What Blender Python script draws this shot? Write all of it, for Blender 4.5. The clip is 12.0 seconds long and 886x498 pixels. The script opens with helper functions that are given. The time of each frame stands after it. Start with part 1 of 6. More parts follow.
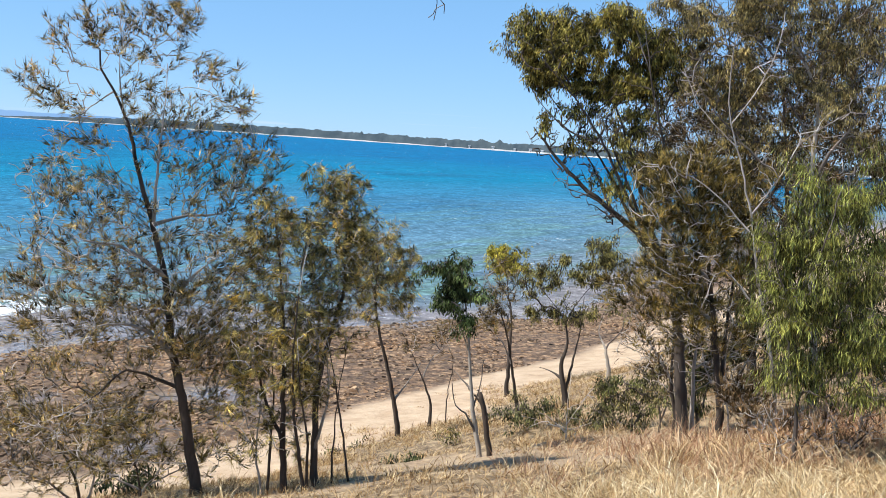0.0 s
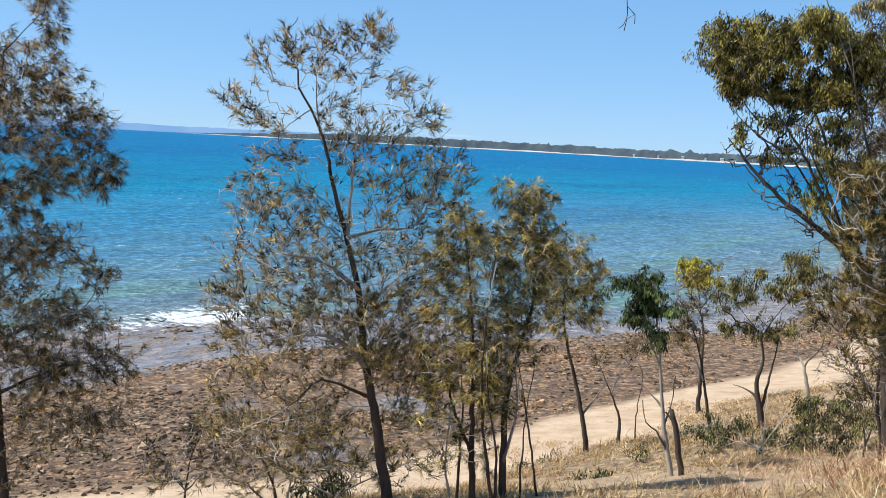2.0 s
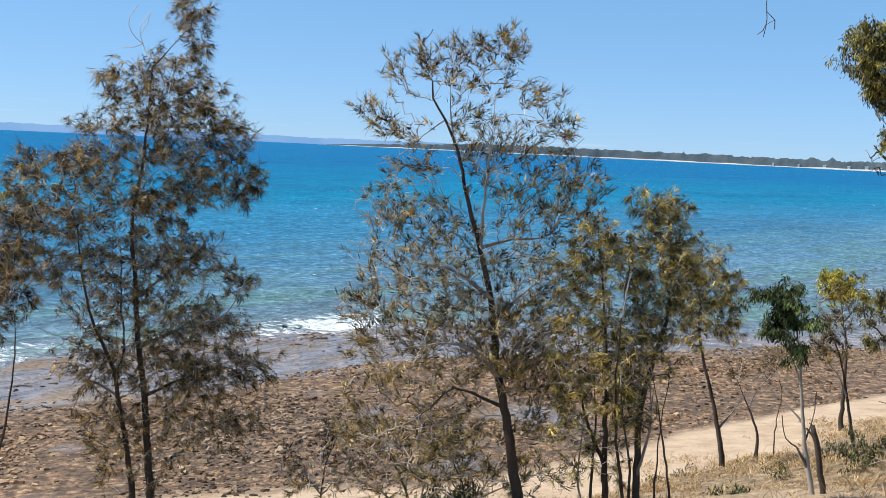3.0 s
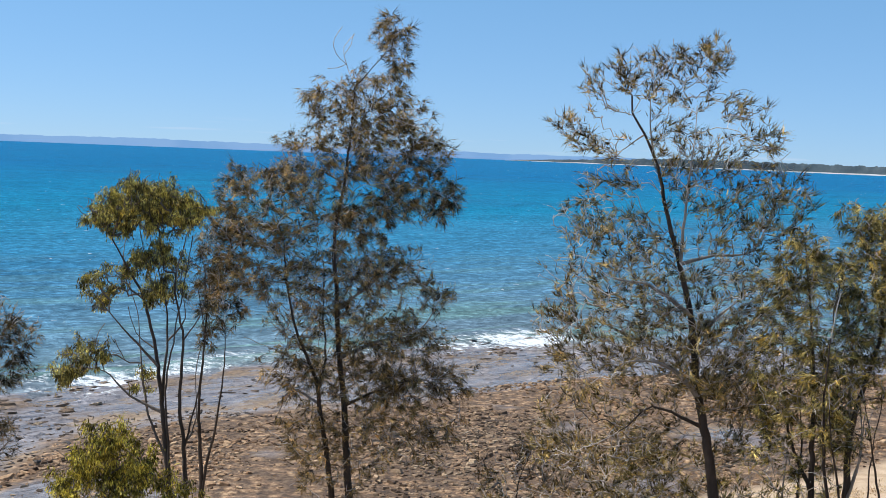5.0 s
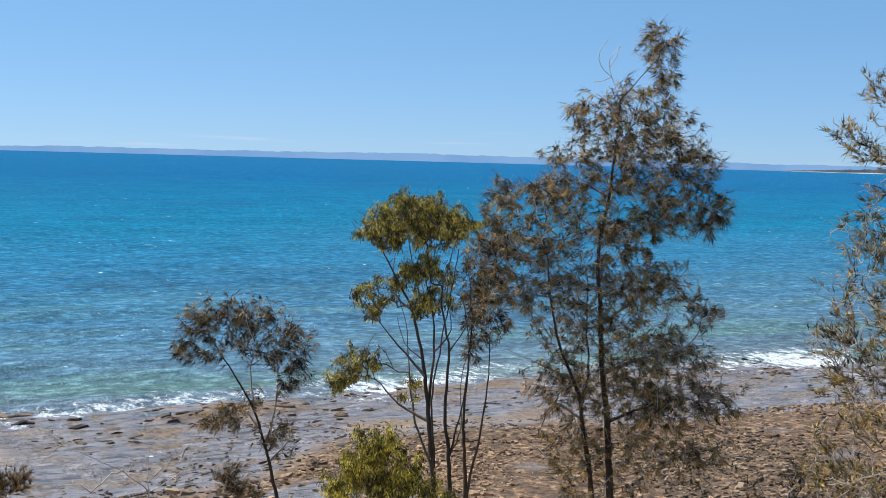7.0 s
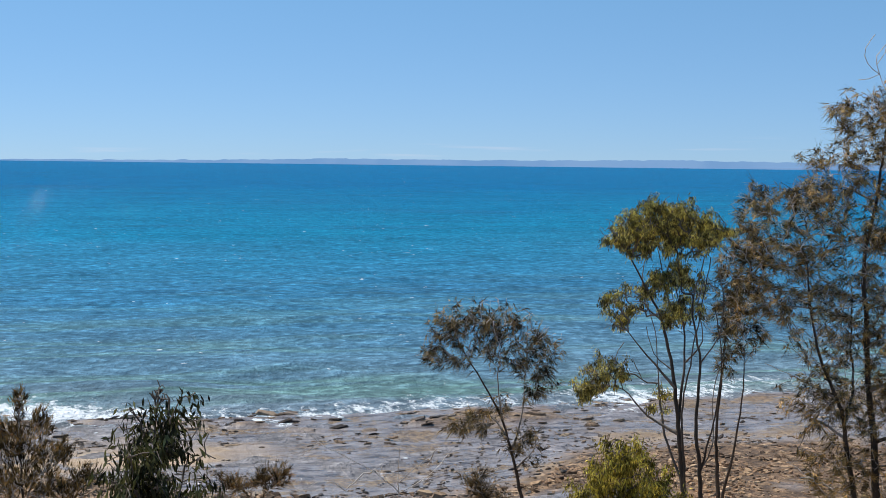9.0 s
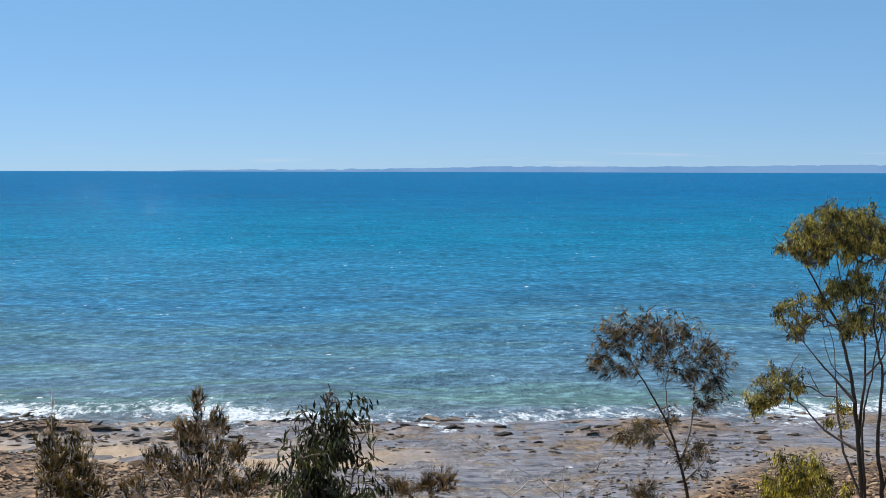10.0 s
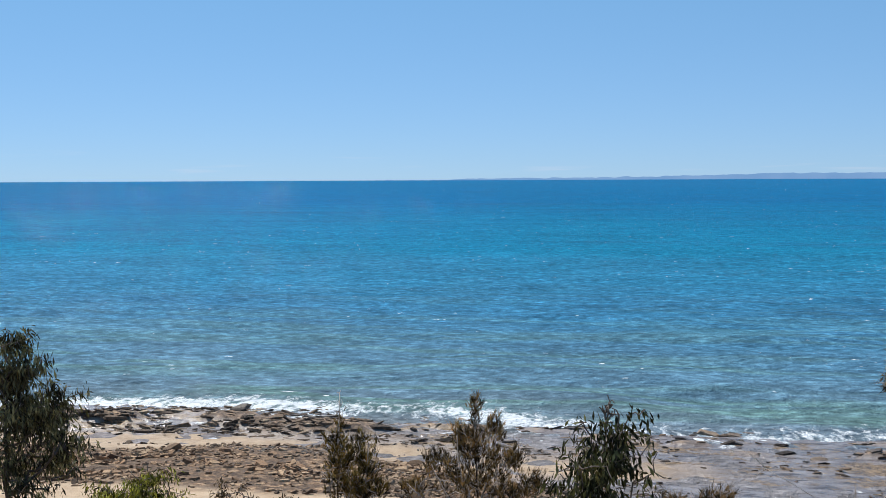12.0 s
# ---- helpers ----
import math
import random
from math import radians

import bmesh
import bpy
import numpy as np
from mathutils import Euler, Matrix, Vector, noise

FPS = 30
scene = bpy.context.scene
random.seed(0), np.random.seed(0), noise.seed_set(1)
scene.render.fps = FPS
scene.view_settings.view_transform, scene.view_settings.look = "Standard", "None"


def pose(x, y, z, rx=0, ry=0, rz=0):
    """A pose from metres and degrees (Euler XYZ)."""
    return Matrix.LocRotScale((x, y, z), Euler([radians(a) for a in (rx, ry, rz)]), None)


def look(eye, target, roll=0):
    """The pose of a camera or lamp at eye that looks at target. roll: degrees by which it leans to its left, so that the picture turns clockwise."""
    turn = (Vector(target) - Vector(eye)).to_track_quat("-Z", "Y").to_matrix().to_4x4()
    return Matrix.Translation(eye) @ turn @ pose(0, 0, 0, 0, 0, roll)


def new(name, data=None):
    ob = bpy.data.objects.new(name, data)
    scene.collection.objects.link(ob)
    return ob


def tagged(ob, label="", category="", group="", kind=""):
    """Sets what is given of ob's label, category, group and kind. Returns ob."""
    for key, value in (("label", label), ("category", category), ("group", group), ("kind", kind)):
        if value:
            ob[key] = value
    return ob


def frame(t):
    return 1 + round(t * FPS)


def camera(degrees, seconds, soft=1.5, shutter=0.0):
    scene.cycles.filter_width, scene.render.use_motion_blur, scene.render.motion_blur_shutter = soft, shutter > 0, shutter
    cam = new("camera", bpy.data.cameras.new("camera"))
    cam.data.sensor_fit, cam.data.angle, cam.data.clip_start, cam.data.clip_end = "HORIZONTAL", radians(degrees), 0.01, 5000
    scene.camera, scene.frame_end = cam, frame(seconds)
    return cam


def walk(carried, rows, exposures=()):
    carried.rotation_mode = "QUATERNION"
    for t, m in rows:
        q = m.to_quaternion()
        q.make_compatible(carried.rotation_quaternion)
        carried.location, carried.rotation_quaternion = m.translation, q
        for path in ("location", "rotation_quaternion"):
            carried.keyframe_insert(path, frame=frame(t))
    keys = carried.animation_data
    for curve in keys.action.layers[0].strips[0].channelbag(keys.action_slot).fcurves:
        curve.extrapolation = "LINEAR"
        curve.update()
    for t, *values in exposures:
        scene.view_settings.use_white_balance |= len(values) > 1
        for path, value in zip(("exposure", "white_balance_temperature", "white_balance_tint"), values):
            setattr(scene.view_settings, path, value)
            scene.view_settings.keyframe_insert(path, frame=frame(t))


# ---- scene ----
cam = camera(43.1, 12.0, soft=0.45)
EYE = 9.0  # metres over the sea; the sea is z = 0
ROWS = [
    (0, -0, -0, -0, 0.001, -5.375, 3.73),
    (0.5, -0.02, 0.015, 0.012, 0.111, -5.308, 3.658),
    (1, -0.036, 0.033, 0.015, 1.842, -5.302, 3.467),
    (1.5, -0.04, 0.043, 0.017, 6.12, -5.346, 3.19),
    (2, -0.038, 0.042, 0.022, 9.574, -5.338, 2.969),
    (2.5, -0.037, 0.026, 0.021, 12.955, -5.162, 2.723),
    (3, -0.048, 0.001, 0.021, 16.331, -5.16, 2.6),
    (3.5, -0.073, -0.023, 0.025, 19.643, -5.2, 2.494),
    (5.5, -0.199, -0.098, 0.01, 27.845, -4.64, 2.092),
    (6, -0.202, -0.096, 0.015, 30.783, -4.622, 1.92),
    (6.5, -0.196, -0.062, 0.026, 35.579, -4.628, 1.683),
    (7, -0.193, -0.016, 0.034, 39.444, -4.552, 1.537),
    (9, -0.192, 0.147, 0.011, 52.427, -4.366, 0.68),
    (9.5, -0.209, 0.161, 0.004, 56.915, -4.243, 0.394),
    (10, -0.241, 0.157, -0.003, 60.825, -4.036, 0.141),
    (10.5, -0.273, 0.156, -0.003, 64.426, -3.84, 0.051),
    (11, -0.291, 0.149, 0.001, 67.568, -3.775, -0.004),
    (11.5, -0.298, 0.145, 0.003, 70.698, -3.685, -0.084),
    (12, -0.311, 0.13, 0.003, 74.727, -3.613, -0.255),
]
walk(cam, [(t, pose(x, y, EYE + z, 90, 0, yaw) @ pose(0, 0, 0, pitch, 0, 0) @ pose(0, 0, 0, 0, 0, roll)) for t, x, y, z, yaw, pitch, roll in ROWS],
     exposures=[(0.0, 0.4), (2.0, 0.3), (4.5, 0.15), (7.0, 0.08), (9.0, -0.05), (12.0, -0.08)])

# ---- world and sun ----
SUN_AZ, SUN_EL = 102.0, 50.0  # degrees to the left of the first view, and height
sun_dir = Vector((-math.sin(radians(SUN_AZ)) * math.cos(radians(SUN_EL)), math.cos(radians(SUN_AZ)) * math.cos(radians(SUN_EL)), math.sin(radians(SUN_EL))))
world = bpy.data.worlds.new("world")
scene.world = world
world.use_nodes = True
wn = world.node_tree.nodes
sky = wn.new("ShaderNodeTexSky")
sky.sky_type, sky.sun_disc = "NISHITA", False
sky.sun_elevation, sky.sun_rotation = radians(SUN_EL), radians(-SUN_AZ)
sky.altitude, sky.air_density, sky.dust_density, sky.ozone_density = 2500, 0.8, 0.0, 1.5
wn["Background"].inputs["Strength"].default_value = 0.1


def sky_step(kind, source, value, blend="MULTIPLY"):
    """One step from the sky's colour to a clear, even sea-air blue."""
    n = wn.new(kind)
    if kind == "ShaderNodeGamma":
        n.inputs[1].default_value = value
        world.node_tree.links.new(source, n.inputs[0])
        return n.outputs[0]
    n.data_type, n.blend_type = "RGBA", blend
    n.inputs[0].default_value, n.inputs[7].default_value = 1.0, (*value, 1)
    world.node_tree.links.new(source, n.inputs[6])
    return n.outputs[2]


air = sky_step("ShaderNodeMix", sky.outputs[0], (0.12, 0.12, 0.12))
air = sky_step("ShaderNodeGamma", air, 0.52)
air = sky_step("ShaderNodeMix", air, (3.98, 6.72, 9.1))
# thin cloud streaks low over the horizon
way = wn.new("ShaderNodeTexCoord")
flat_way = wn.new("ShaderNodeMapping")
flat_way.inputs["Scale"].default_value = (5, 5, 110)
streak = wn.new("ShaderNodeTexNoise")
streak.inputs["Scale"].default_value, streak.inputs["Detail"].default_value = 1.6, 5
height = wn.new("ShaderNodeSeparateXYZ")
low = wn.new("ShaderNodeMapRange")
low.inputs[1].default_value, low.inputs[2].default_value, low.inputs[3].default_value, low.inputs[4].default_value = 0.03, 0.014, 0.0, 1.0
wisp = wn.new("ShaderNodeMapRange")
wisp.inputs[1].default_value, wisp.inputs[2].default_value, wisp.inputs[3].default_value, wisp.inputs[4].default_value = 0.6, 0.75, 0.0, 0.16
share = wn.new("ShaderNodeMath")
share.operation = "MULTIPLY"
cloud = wn.new("ShaderNodeMix")
cloud.data_type = "RGBA"
cloud.inputs[7].default_value = (9.0, 9.3, 9.6, 1)
for a, b in ((way.outputs["Generated"], flat_way.inputs[0]), (flat_way.outputs[0], streak.inputs["Vector"]), (way.outputs["Generated"], height.inputs[0]), (height.outputs[2], low.inputs[0]),
             (streak.outputs[0], wisp.inputs[0]), (low.outputs[0], share.inputs[0]), (wisp.outputs[0], share.inputs[1]), (share.outputs[0], cloud.inputs[0]), (air, cloud.inputs[6])):
    world.node_tree.links.new(a, b)
air = cloud.outputs[2]
# paler, less cyan haze towards the horizon
haze = wn.new("ShaderNodeMapRange")
haze.inputs[1].default_value, haze.inputs[2].default_value, haze.inputs[3].default_value, haze.inputs[4].default_value = 0.0, 0.16, 1.0, 0.0
pale = wn.new("ShaderNodeMix")
pale.data_type, pale.blend_type = "RGBA", "MULTIPLY"
pale.inputs[7].default_value = (1.02, 0.88, 0.93, 1)
for a, b in ((height.outputs[2], haze.inputs[0]), (haze.outputs[0], pale.inputs[0]), (air, pale.inputs[6])):
    world.node_tree.links.new(a, b)
air = pale.outputs[2]
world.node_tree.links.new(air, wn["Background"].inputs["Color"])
lamp = bpy.data.lights.new("sun", "SUN")
lamp.energy, lamp.angle, lamp.color = 5.0, radians(0.5), (1.0, 0.95, 0.87)
new("sun", lamp).matrix_world = look(sun_dir * 100, (0, 0, 0))

# ---- materials ----


class Mat:
    """A small wrapper round a node material."""

    def __init__(self, name):
        self.m = bpy.data.materials.new(name)
        self.m.use_nodes = True
        self.nt = self.m.node_tree
        self.bsdf = self.nt.nodes["Principled BSDF"]

    def node(self, kind, **sets):
        n = self.nt.nodes.new(kind)
        for k, v in sets.items():
            setattr(n, k, v)
        return n

    def put(self, socket, value):
        if isinstance(value, bpy.types.NodeSocket):
            self.nt.links.new(value, socket)
        else:
            if isinstance(value, tuple) and len(value) == 3 and socket.type == "RGBA":
                value = (*value, 1)
            elif isinstance(value, (int, float)) and socket.type == "RGBA":
                value = (value, value, value, 1)
            socket.default_value = value

    def coords(self, scale=(1, 1, 1), rot=(0, 0, 0)):
        g = self.node("ShaderNodeNewGeometry")
        mp = self.node("ShaderNodeMapping")
        mp.inputs["Scale"].default_value = scale
        turn = self.node("ShaderNodeMapping")
        turn.inputs["Rotation"].default_value = rot
        self.put(turn.inputs["Vector"], g.outputs["Position"])
        self.put(mp.inputs["Vector"], turn.outputs[0])
        return mp.outputs[0]

    def local(self, scale=(1, 1, 1)):
        g = self.node("ShaderNodeTexCoord")
        mp = self.node("ShaderNodeMapping")
        mp.inputs["Scale"].default_value = scale
        self.put(mp.inputs["Vector"], g.outputs["Object"])
        return mp.outputs[0]

    def noise(self, scale, detail=4, rough=0.55, vec=None, out="Fac"):
        n = self.node("ShaderNodeTexNoise")
        n.inputs["Scale"].default_value, n.inputs["Detail"].default_value, n.inputs["Roughness"].default_value = scale, detail, rough
        self.put(n.inputs["Vector"], vec or self.coords())
        return n.outputs[out]

    def cells(self, scale, vec=None, feature="F1", out="Distance"):
        n = self.node("ShaderNodeTexVoronoi", feature=feature)
        n.inputs["Scale"].default_value = scale
        self.put(n.inputs["Vector"], vec or self.coords())
        return n.outputs[out]

    def ramp(self, fac, stops):
        n = self.node("ShaderNodeValToRGB")
        while len(n.color_ramp.elements) < len(stops):
            n.color_ramp.elements.new(0.5)
        for e, (p, c) in zip(n.color_ramp.elements, stops):
            e.position, e.color = p, (*c, 1) if isinstance(c, tuple) else (c, c, c, 1)
        self.put(n.inputs[0], fac)
        return n.outputs[0]

    def mix(self, fac, a, b, blend="MIX"):
        n = self.node("ShaderNodeMix", data_type="RGBA", blend_type=blend)
        self.put(n.inputs[0], fac)
        self.put(n.inputs[6], a)
        self.put(n.inputs[7], b)
        return n.outputs[2]

    def math(self, op, a, b=0.5, c=0.0):
        n = self.node("ShaderNodeMath", operation=op)
        for s, v in zip(n.inputs, (a, b, c)):
            self.put(s, v)
        return n.outputs[0]

    def attr(self, name):
        return self.node("ShaderNodeAttribute", attribute_name=name).outputs["Fac"]

    def island(self):
        return self.node("ShaderNodeNewGeometry").outputs["Random Per Island"]

    def bump(self, height, strength, distance, normal=None):
        n = self.node("ShaderNodeBump")
        n.inputs["Strength"].default_value, n.inputs["Distance"].default_value = strength, distance
        self.put(n.inputs["Height"], height)
        if normal:
            self.put(n.inputs["Normal"], normal)
        return n.outputs[0]

    def set(self, color=None, rough=None, normal=None, spec=None):
        for key, v in (("Base Color", color), ("Roughness", rough), ("Normal", normal), ("Specular IOR Level", spec)):
            if v is not None:
                self.put(self.bsdf.inputs[key], v)
        return self.m


def foliage(name, color, spread=0.45, trans=0.35, rough=0.55, warm=(1.5, 1.0, 0.5)):
    """Leaves: colour varies from leaf to leaf, some light passes through."""
    k = Mat(name)
    dark = tuple(c * (1 - spread) for c in color)
    lite = tuple(c * (1 + spread) for c in color)
    dry = tuple(c * w for c, w in zip(color, warm))
    c = k.ramp(k.island(), [(0.0, dark), (0.5, color), (0.82, lite), (1.0, dry)])
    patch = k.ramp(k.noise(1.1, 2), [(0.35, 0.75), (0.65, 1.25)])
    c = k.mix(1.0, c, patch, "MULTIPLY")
    # clump-sized dark and bright: sun and shade among tufts put into the colour
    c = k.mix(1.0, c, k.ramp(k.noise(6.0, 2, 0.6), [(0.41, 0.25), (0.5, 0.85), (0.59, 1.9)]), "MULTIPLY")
    k.set(c, rough, spec=0.12)
    t = k.node("ShaderNodeBsdfTranslucent")
    k.put(t.inputs[0], k.mix(1.0, c, (1.2, 1.25, 0.7), "MULTIPLY"))
    m = k.node("ShaderNodeMixShader")
    k.put(m.inputs[0], trans)
    k.put(m.inputs[1], k.bsdf.outputs[0])
    k.put(m.inputs[2], t.outputs[0])
    k.put(k.nt.nodes["Material Output"].inputs["Surface"], m.outputs[0])
    return k.m


def bark(name, dark, lite, scale=9.0):
    k = Mat(name)
    v = k.coords((1, 1, 0.22))
    streak = k.noise(scale, 5, 0.65, v)
    blotch = k.noise(1.7, 3)
    c = k.ramp(k.math("ADD", k.math("MULTIPLY", streak, 0.6), k.math("MULTIPLY", blotch, 0.4)), [(0.32, dark), (0.68, lite)])
    return k.set(c, 0.9, k.bump(streak, 0.8, 0.03), 0.2)


def make_ground_material():
    k = Mat("ground")
    rock_c = k.ramp(k.noise(5.5, 8, 0.75), [(0.38, (0.05, 0.03, 0.019)), (0.5, (0.27, 0.16, 0.088)), (0.62, (0.54, 0.365, 0.215))])
    cellv = k.cells(2.6, k.mix(0.12, k.coords(), k.noise(1.5, 3, out="Color")))
    rock_c = k.mix(k.ramp(cellv, [(0.25, 0.0), (0.6, 0.65)]), rock_c, (0.045, 0.032, 0.025))
    wet_c = k.ramp(k.noise(1.0, 8, 0.72, k.coords((2.2, 0.8, 1), (0, 0, radians(25)))), [(0.32, (0.06, 0.048, 0.042)), (0.43, (0.21, 0.18, 0.168)), (0.58, (0.34, 0.305, 0.295)), (0.72, (0.4, 0.3, 0.19))])
    # worn seams along the shore and tan weed mats
    seam = k.noise(1.0, 7, 0.75, k.coords((2.6, 0.35, 1), (0, 0, radians(25))))
    wet_c = k.mix(k.ramp(seam, [(0.41, 0.9), (0.46, 0.0)]), wet_c, (0.07, 0.05, 0.04))
    mat = k.noise(0.33, 6, 0.7, k.coords((1.8, 0.7, 1), (0, 0, radians(25))))
    wet_c = k.mix(k.ramp(mat, [(0.515, 0.0), (0.56, 0.9)]), wet_c, k.ramp(k.noise(5, 6, 0.75), [(0.38, (0.11, 0.068, 0.036)), (0.62, (0.42, 0.29, 0.155))]))
    sand_c = k.ramp(k.noise(1.3, 8, 0.72), [(0.3, (0.4, 0.27, 0.165)), (0.5, (0.54, 0.395, 0.26)), (0.72, (0.66, 0.51, 0.35))])
    soil_c = k.ramp(k.noise(4.5, 8, 0.75), [(0.36, (0.06, 0.04, 0.025)), (0.5, (0.25, 0.175, 0.1)), (0.64, (0.5, 0.375, 0.22))])
    c = k.mix(k.attr("sand"), rock_c, sand_c)
    c = k.mix(k.attr("wet"), c, wet_c)
    c = k.mix(k.attr("grass"), c, soil_c)
    rough = k.math("SUBTRACT", 0.92, k.math("MULTIPLY", k.attr("wet"), 0.74))
    h = k.math("ADD", k.math("MULTIPLY", k.noise(7, 6, 0.65), 0.7), k.math("MULTIPLY", cellv, -0.5))
    return k.set(c, rough, k.bump(h, 0.7, 0.12), 0.4)


def make_sea_material():
    """Water by its depth: pale over sand near the shore, blue further out; foam where the waves break."""
    k = Mat("sea")
    off = k.attr("offshore")
    warp = k.noise(0.012, 4, 0.6)
    pos = k.math("ADD", off, k.math("MULTIPLY", k.math("SUBTRACT", warp, 0.5), 0.22))
    col = k.ramp(pos, [(0.0, (0.26, 0.235, 0.23)), (0.08, (0.18, 0.215, 0.235)), (0.19, (0.115, 0.215, 0.285)), (0.36, (0.045, 0.195, 0.33)), (0.55, (0.005, 0.185, 0.325)), (1.0, (0.002, 0.135, 0.305))])
    # darker weed beds
    patch = k.noise(0.03, 6, 0.65, k.coords((1.0, 0.4, 1), (0, 0, radians(26))))
    col = k.mix(k.ramp(patch, [(0.52, 0.0), (0.66, 0.32)]), col, (0.02, 0.09, 0.19))
    # green swells running in over the shallows
    swell = k.noise(0.16, 3, 0.5, k.coords((1.3, 0.16, 1), (0, 0, radians(26))))
    swell = k.math("MULTIPLY", k.ramp(swell, [(0.47, 0.0), (0.57, 0.7), (0.61, 0.0)]), k.ramp(off, [(0.07, 0.0), (0.12, 1.0), (0.42, 0.0)]))
    col = k.mix(swell, col, (0.13, 0.25, 0.2))
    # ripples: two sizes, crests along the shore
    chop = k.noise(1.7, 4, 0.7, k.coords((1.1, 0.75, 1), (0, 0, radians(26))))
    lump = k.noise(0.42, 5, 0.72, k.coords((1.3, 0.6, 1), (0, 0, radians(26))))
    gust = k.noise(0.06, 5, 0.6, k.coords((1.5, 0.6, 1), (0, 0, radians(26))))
    # sky-bright and dark ripple faces put into the colour
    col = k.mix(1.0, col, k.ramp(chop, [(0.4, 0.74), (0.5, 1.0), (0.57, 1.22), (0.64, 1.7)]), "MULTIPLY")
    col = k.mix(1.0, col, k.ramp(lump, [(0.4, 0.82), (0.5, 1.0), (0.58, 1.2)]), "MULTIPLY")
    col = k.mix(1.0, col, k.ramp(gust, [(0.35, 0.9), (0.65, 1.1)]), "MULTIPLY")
    lace = k.noise(1.5, 9, 0.8, k.coords((0.8, 1.3, 1), (0, 0, radians(26))))
    clump = k.noise(0.25, 4, 0.65)
    thr = k.math("ADD", k.attr("foam"), k.math("MULTIPLY", k.math("SUBTRACT", lace, 0.5), 2.6))
    thr = k.math("ADD", thr, k.math("MULTIPLY", k.math("SUBTRACT", clump, 0.5), 0.9))
    foam = k.ramp(thr, [(0.6, 0.0), (0.85, 1.0)])
    # a few small whitecaps
    cap = k.noise(0.12, 6, 0.75, k.coords((1.6, 0.5, 1), (0, 0, radians(26))))
    foam = k.math("MAXIMUM", foam, k.math("MULTIPLY", k.ramp(cap, [(0.735, 0.0), (0.76, 0.7)]), 1.0))
    # sun glints painted in as small white flecks, joined to the foam
    painted_glint = k.noise(0.8, 3, 0.7, k.coords((1.1, 0.8, 1), (0, 0, radians(26))))
    painted_glint = k.math("ADD", painted_glint, k.math("MULTIPLY", k.math("SUBTRACT", k.noise(0.09, 3), 0.5), 0.22))
    foam = k.math("MAXIMUM", foam, k.ramp(painted_glint, [(0.7, 0.0), (0.735, 0.9)]))
    col = k.mix(foam, col, (0.8, 0.84, 0.86))
    rough = k.math("ADD", 0.08, k.math("MULTIPLY", foam, 0.5))
    fine = k.noise(3.4, 4, 0.65, k.coords((0.55, 1.5, 1), (0, 0, radians(26))))
    n2 = k.bump(lump, 0.7, 0.8, k.bump(chop, 0.9, 0.25))
    n3 = k.bump(fine, 0.8, 0.12, n2)
    body = k.node("ShaderNodeBsdfDiffuse")
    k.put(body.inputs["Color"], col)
    k.put(body.inputs["Normal"], n3)
    sheen = k.node("ShaderNodeBsdfGlossy")
    k.put(sheen.inputs["Roughness"], rough)
    k.put(sheen.inputs["Normal"], n3)
    fres = k.node("ShaderNodeFresnel")
    fres.inputs["IOR"].default_value = 1.33
    k.put(fres.inputs["Normal"], n3)
    share = k.math("MULTIPLY", k.math("MINIMUM", k.math("MULTIPLY", fres.outputs[0], 0.38), 0.135), k.math("SUBTRACT", 1.0, foam))
    both = k.node("ShaderNodeMixShader")
    k.put(both.inputs[0], share)
    k.put(both.inputs[1], body.outputs[0])
    k.put(both.inputs[2], sheen.outputs[0])
    k.put(k.nt.nodes["Material Output"].inputs["Surface"], both.outputs[0])
    return k.m


GROUND, SEA = make_ground_material(), make_sea_material()
BARK_DARK = bark("she_oak_bark", (0.025, 0.019, 0.015), (0.12, 0.092, 0.074))
BARK_GUM = bark("gum_bark", (0.03, 0.024, 0.02), (0.12, 0.096, 0.08), 7)
BARK_PALE = bark("pale_bark", (0.2, 0.16, 0.12), (0.55, 0.5, 0.44), 5)
BARK_GREY = bark("grey_bark", (0.13, 0.11, 0.095), (0.48, 0.43, 0.39), 5)
TWIG_DARK = bark("gum_twig", (0.05, 0.038, 0.03), (0.26, 0.22, 0.19), 5)
TWIG = bark("twig", (0.2, 0.165, 0.14), (0.72, 0.66, 0.61), 5)

# ---- ground and sea ----
# Plan lines, from the far left round to the bay: the foot of the bank, the top of the rock rubble, its seaward end and the surf.
BANK = [(-33, -40), (-27, -16), (-25, -2), (-20.5, 8), (-14, 15.5), (-4, 23.4), (-2.2, 26.6), (0, 29), (2.3, 34), (5.6, 38), (10, 46), (20, 66), (60, 140), (140, 260)]
RUBBLE = [(-42, -40), (-35, -16), (-31.5, -2), (-26, 10), (-18, 18), (-9, 24.3), (-6.4, 27.2), (-2.8, 32.7), (1.6, 39.5), (5.1, 44), (8.5, 50), (15, 66), (54, 145), (134, 265)]
FLAT = [(-46, -40), (-41, -16), (-38.5, -2), (-36, 5), (-32, 8), (-27, 11.2), (-23.3, 15), (-22, 19.2), (-23.6, 24), (-21.5, 30), (-17.5, 36.5), (-14, 42), (-8, 47.5), (-3, 51), (1, 55), (8, 58), (13, 72), (50, 150), (130, 270)]
SURF = [(-54, -40), (-48, -16), (-46, -2), (-43, 5.4), (-38, 13.5), (-33.5, 21), (-30.5, 29), (-27.5, 37.4), (-22.8, 46.9), (-19.5, 54), (-12, 68), (-2, 86), (8, 104), (22, 136), (44, 170), (126, 280)]


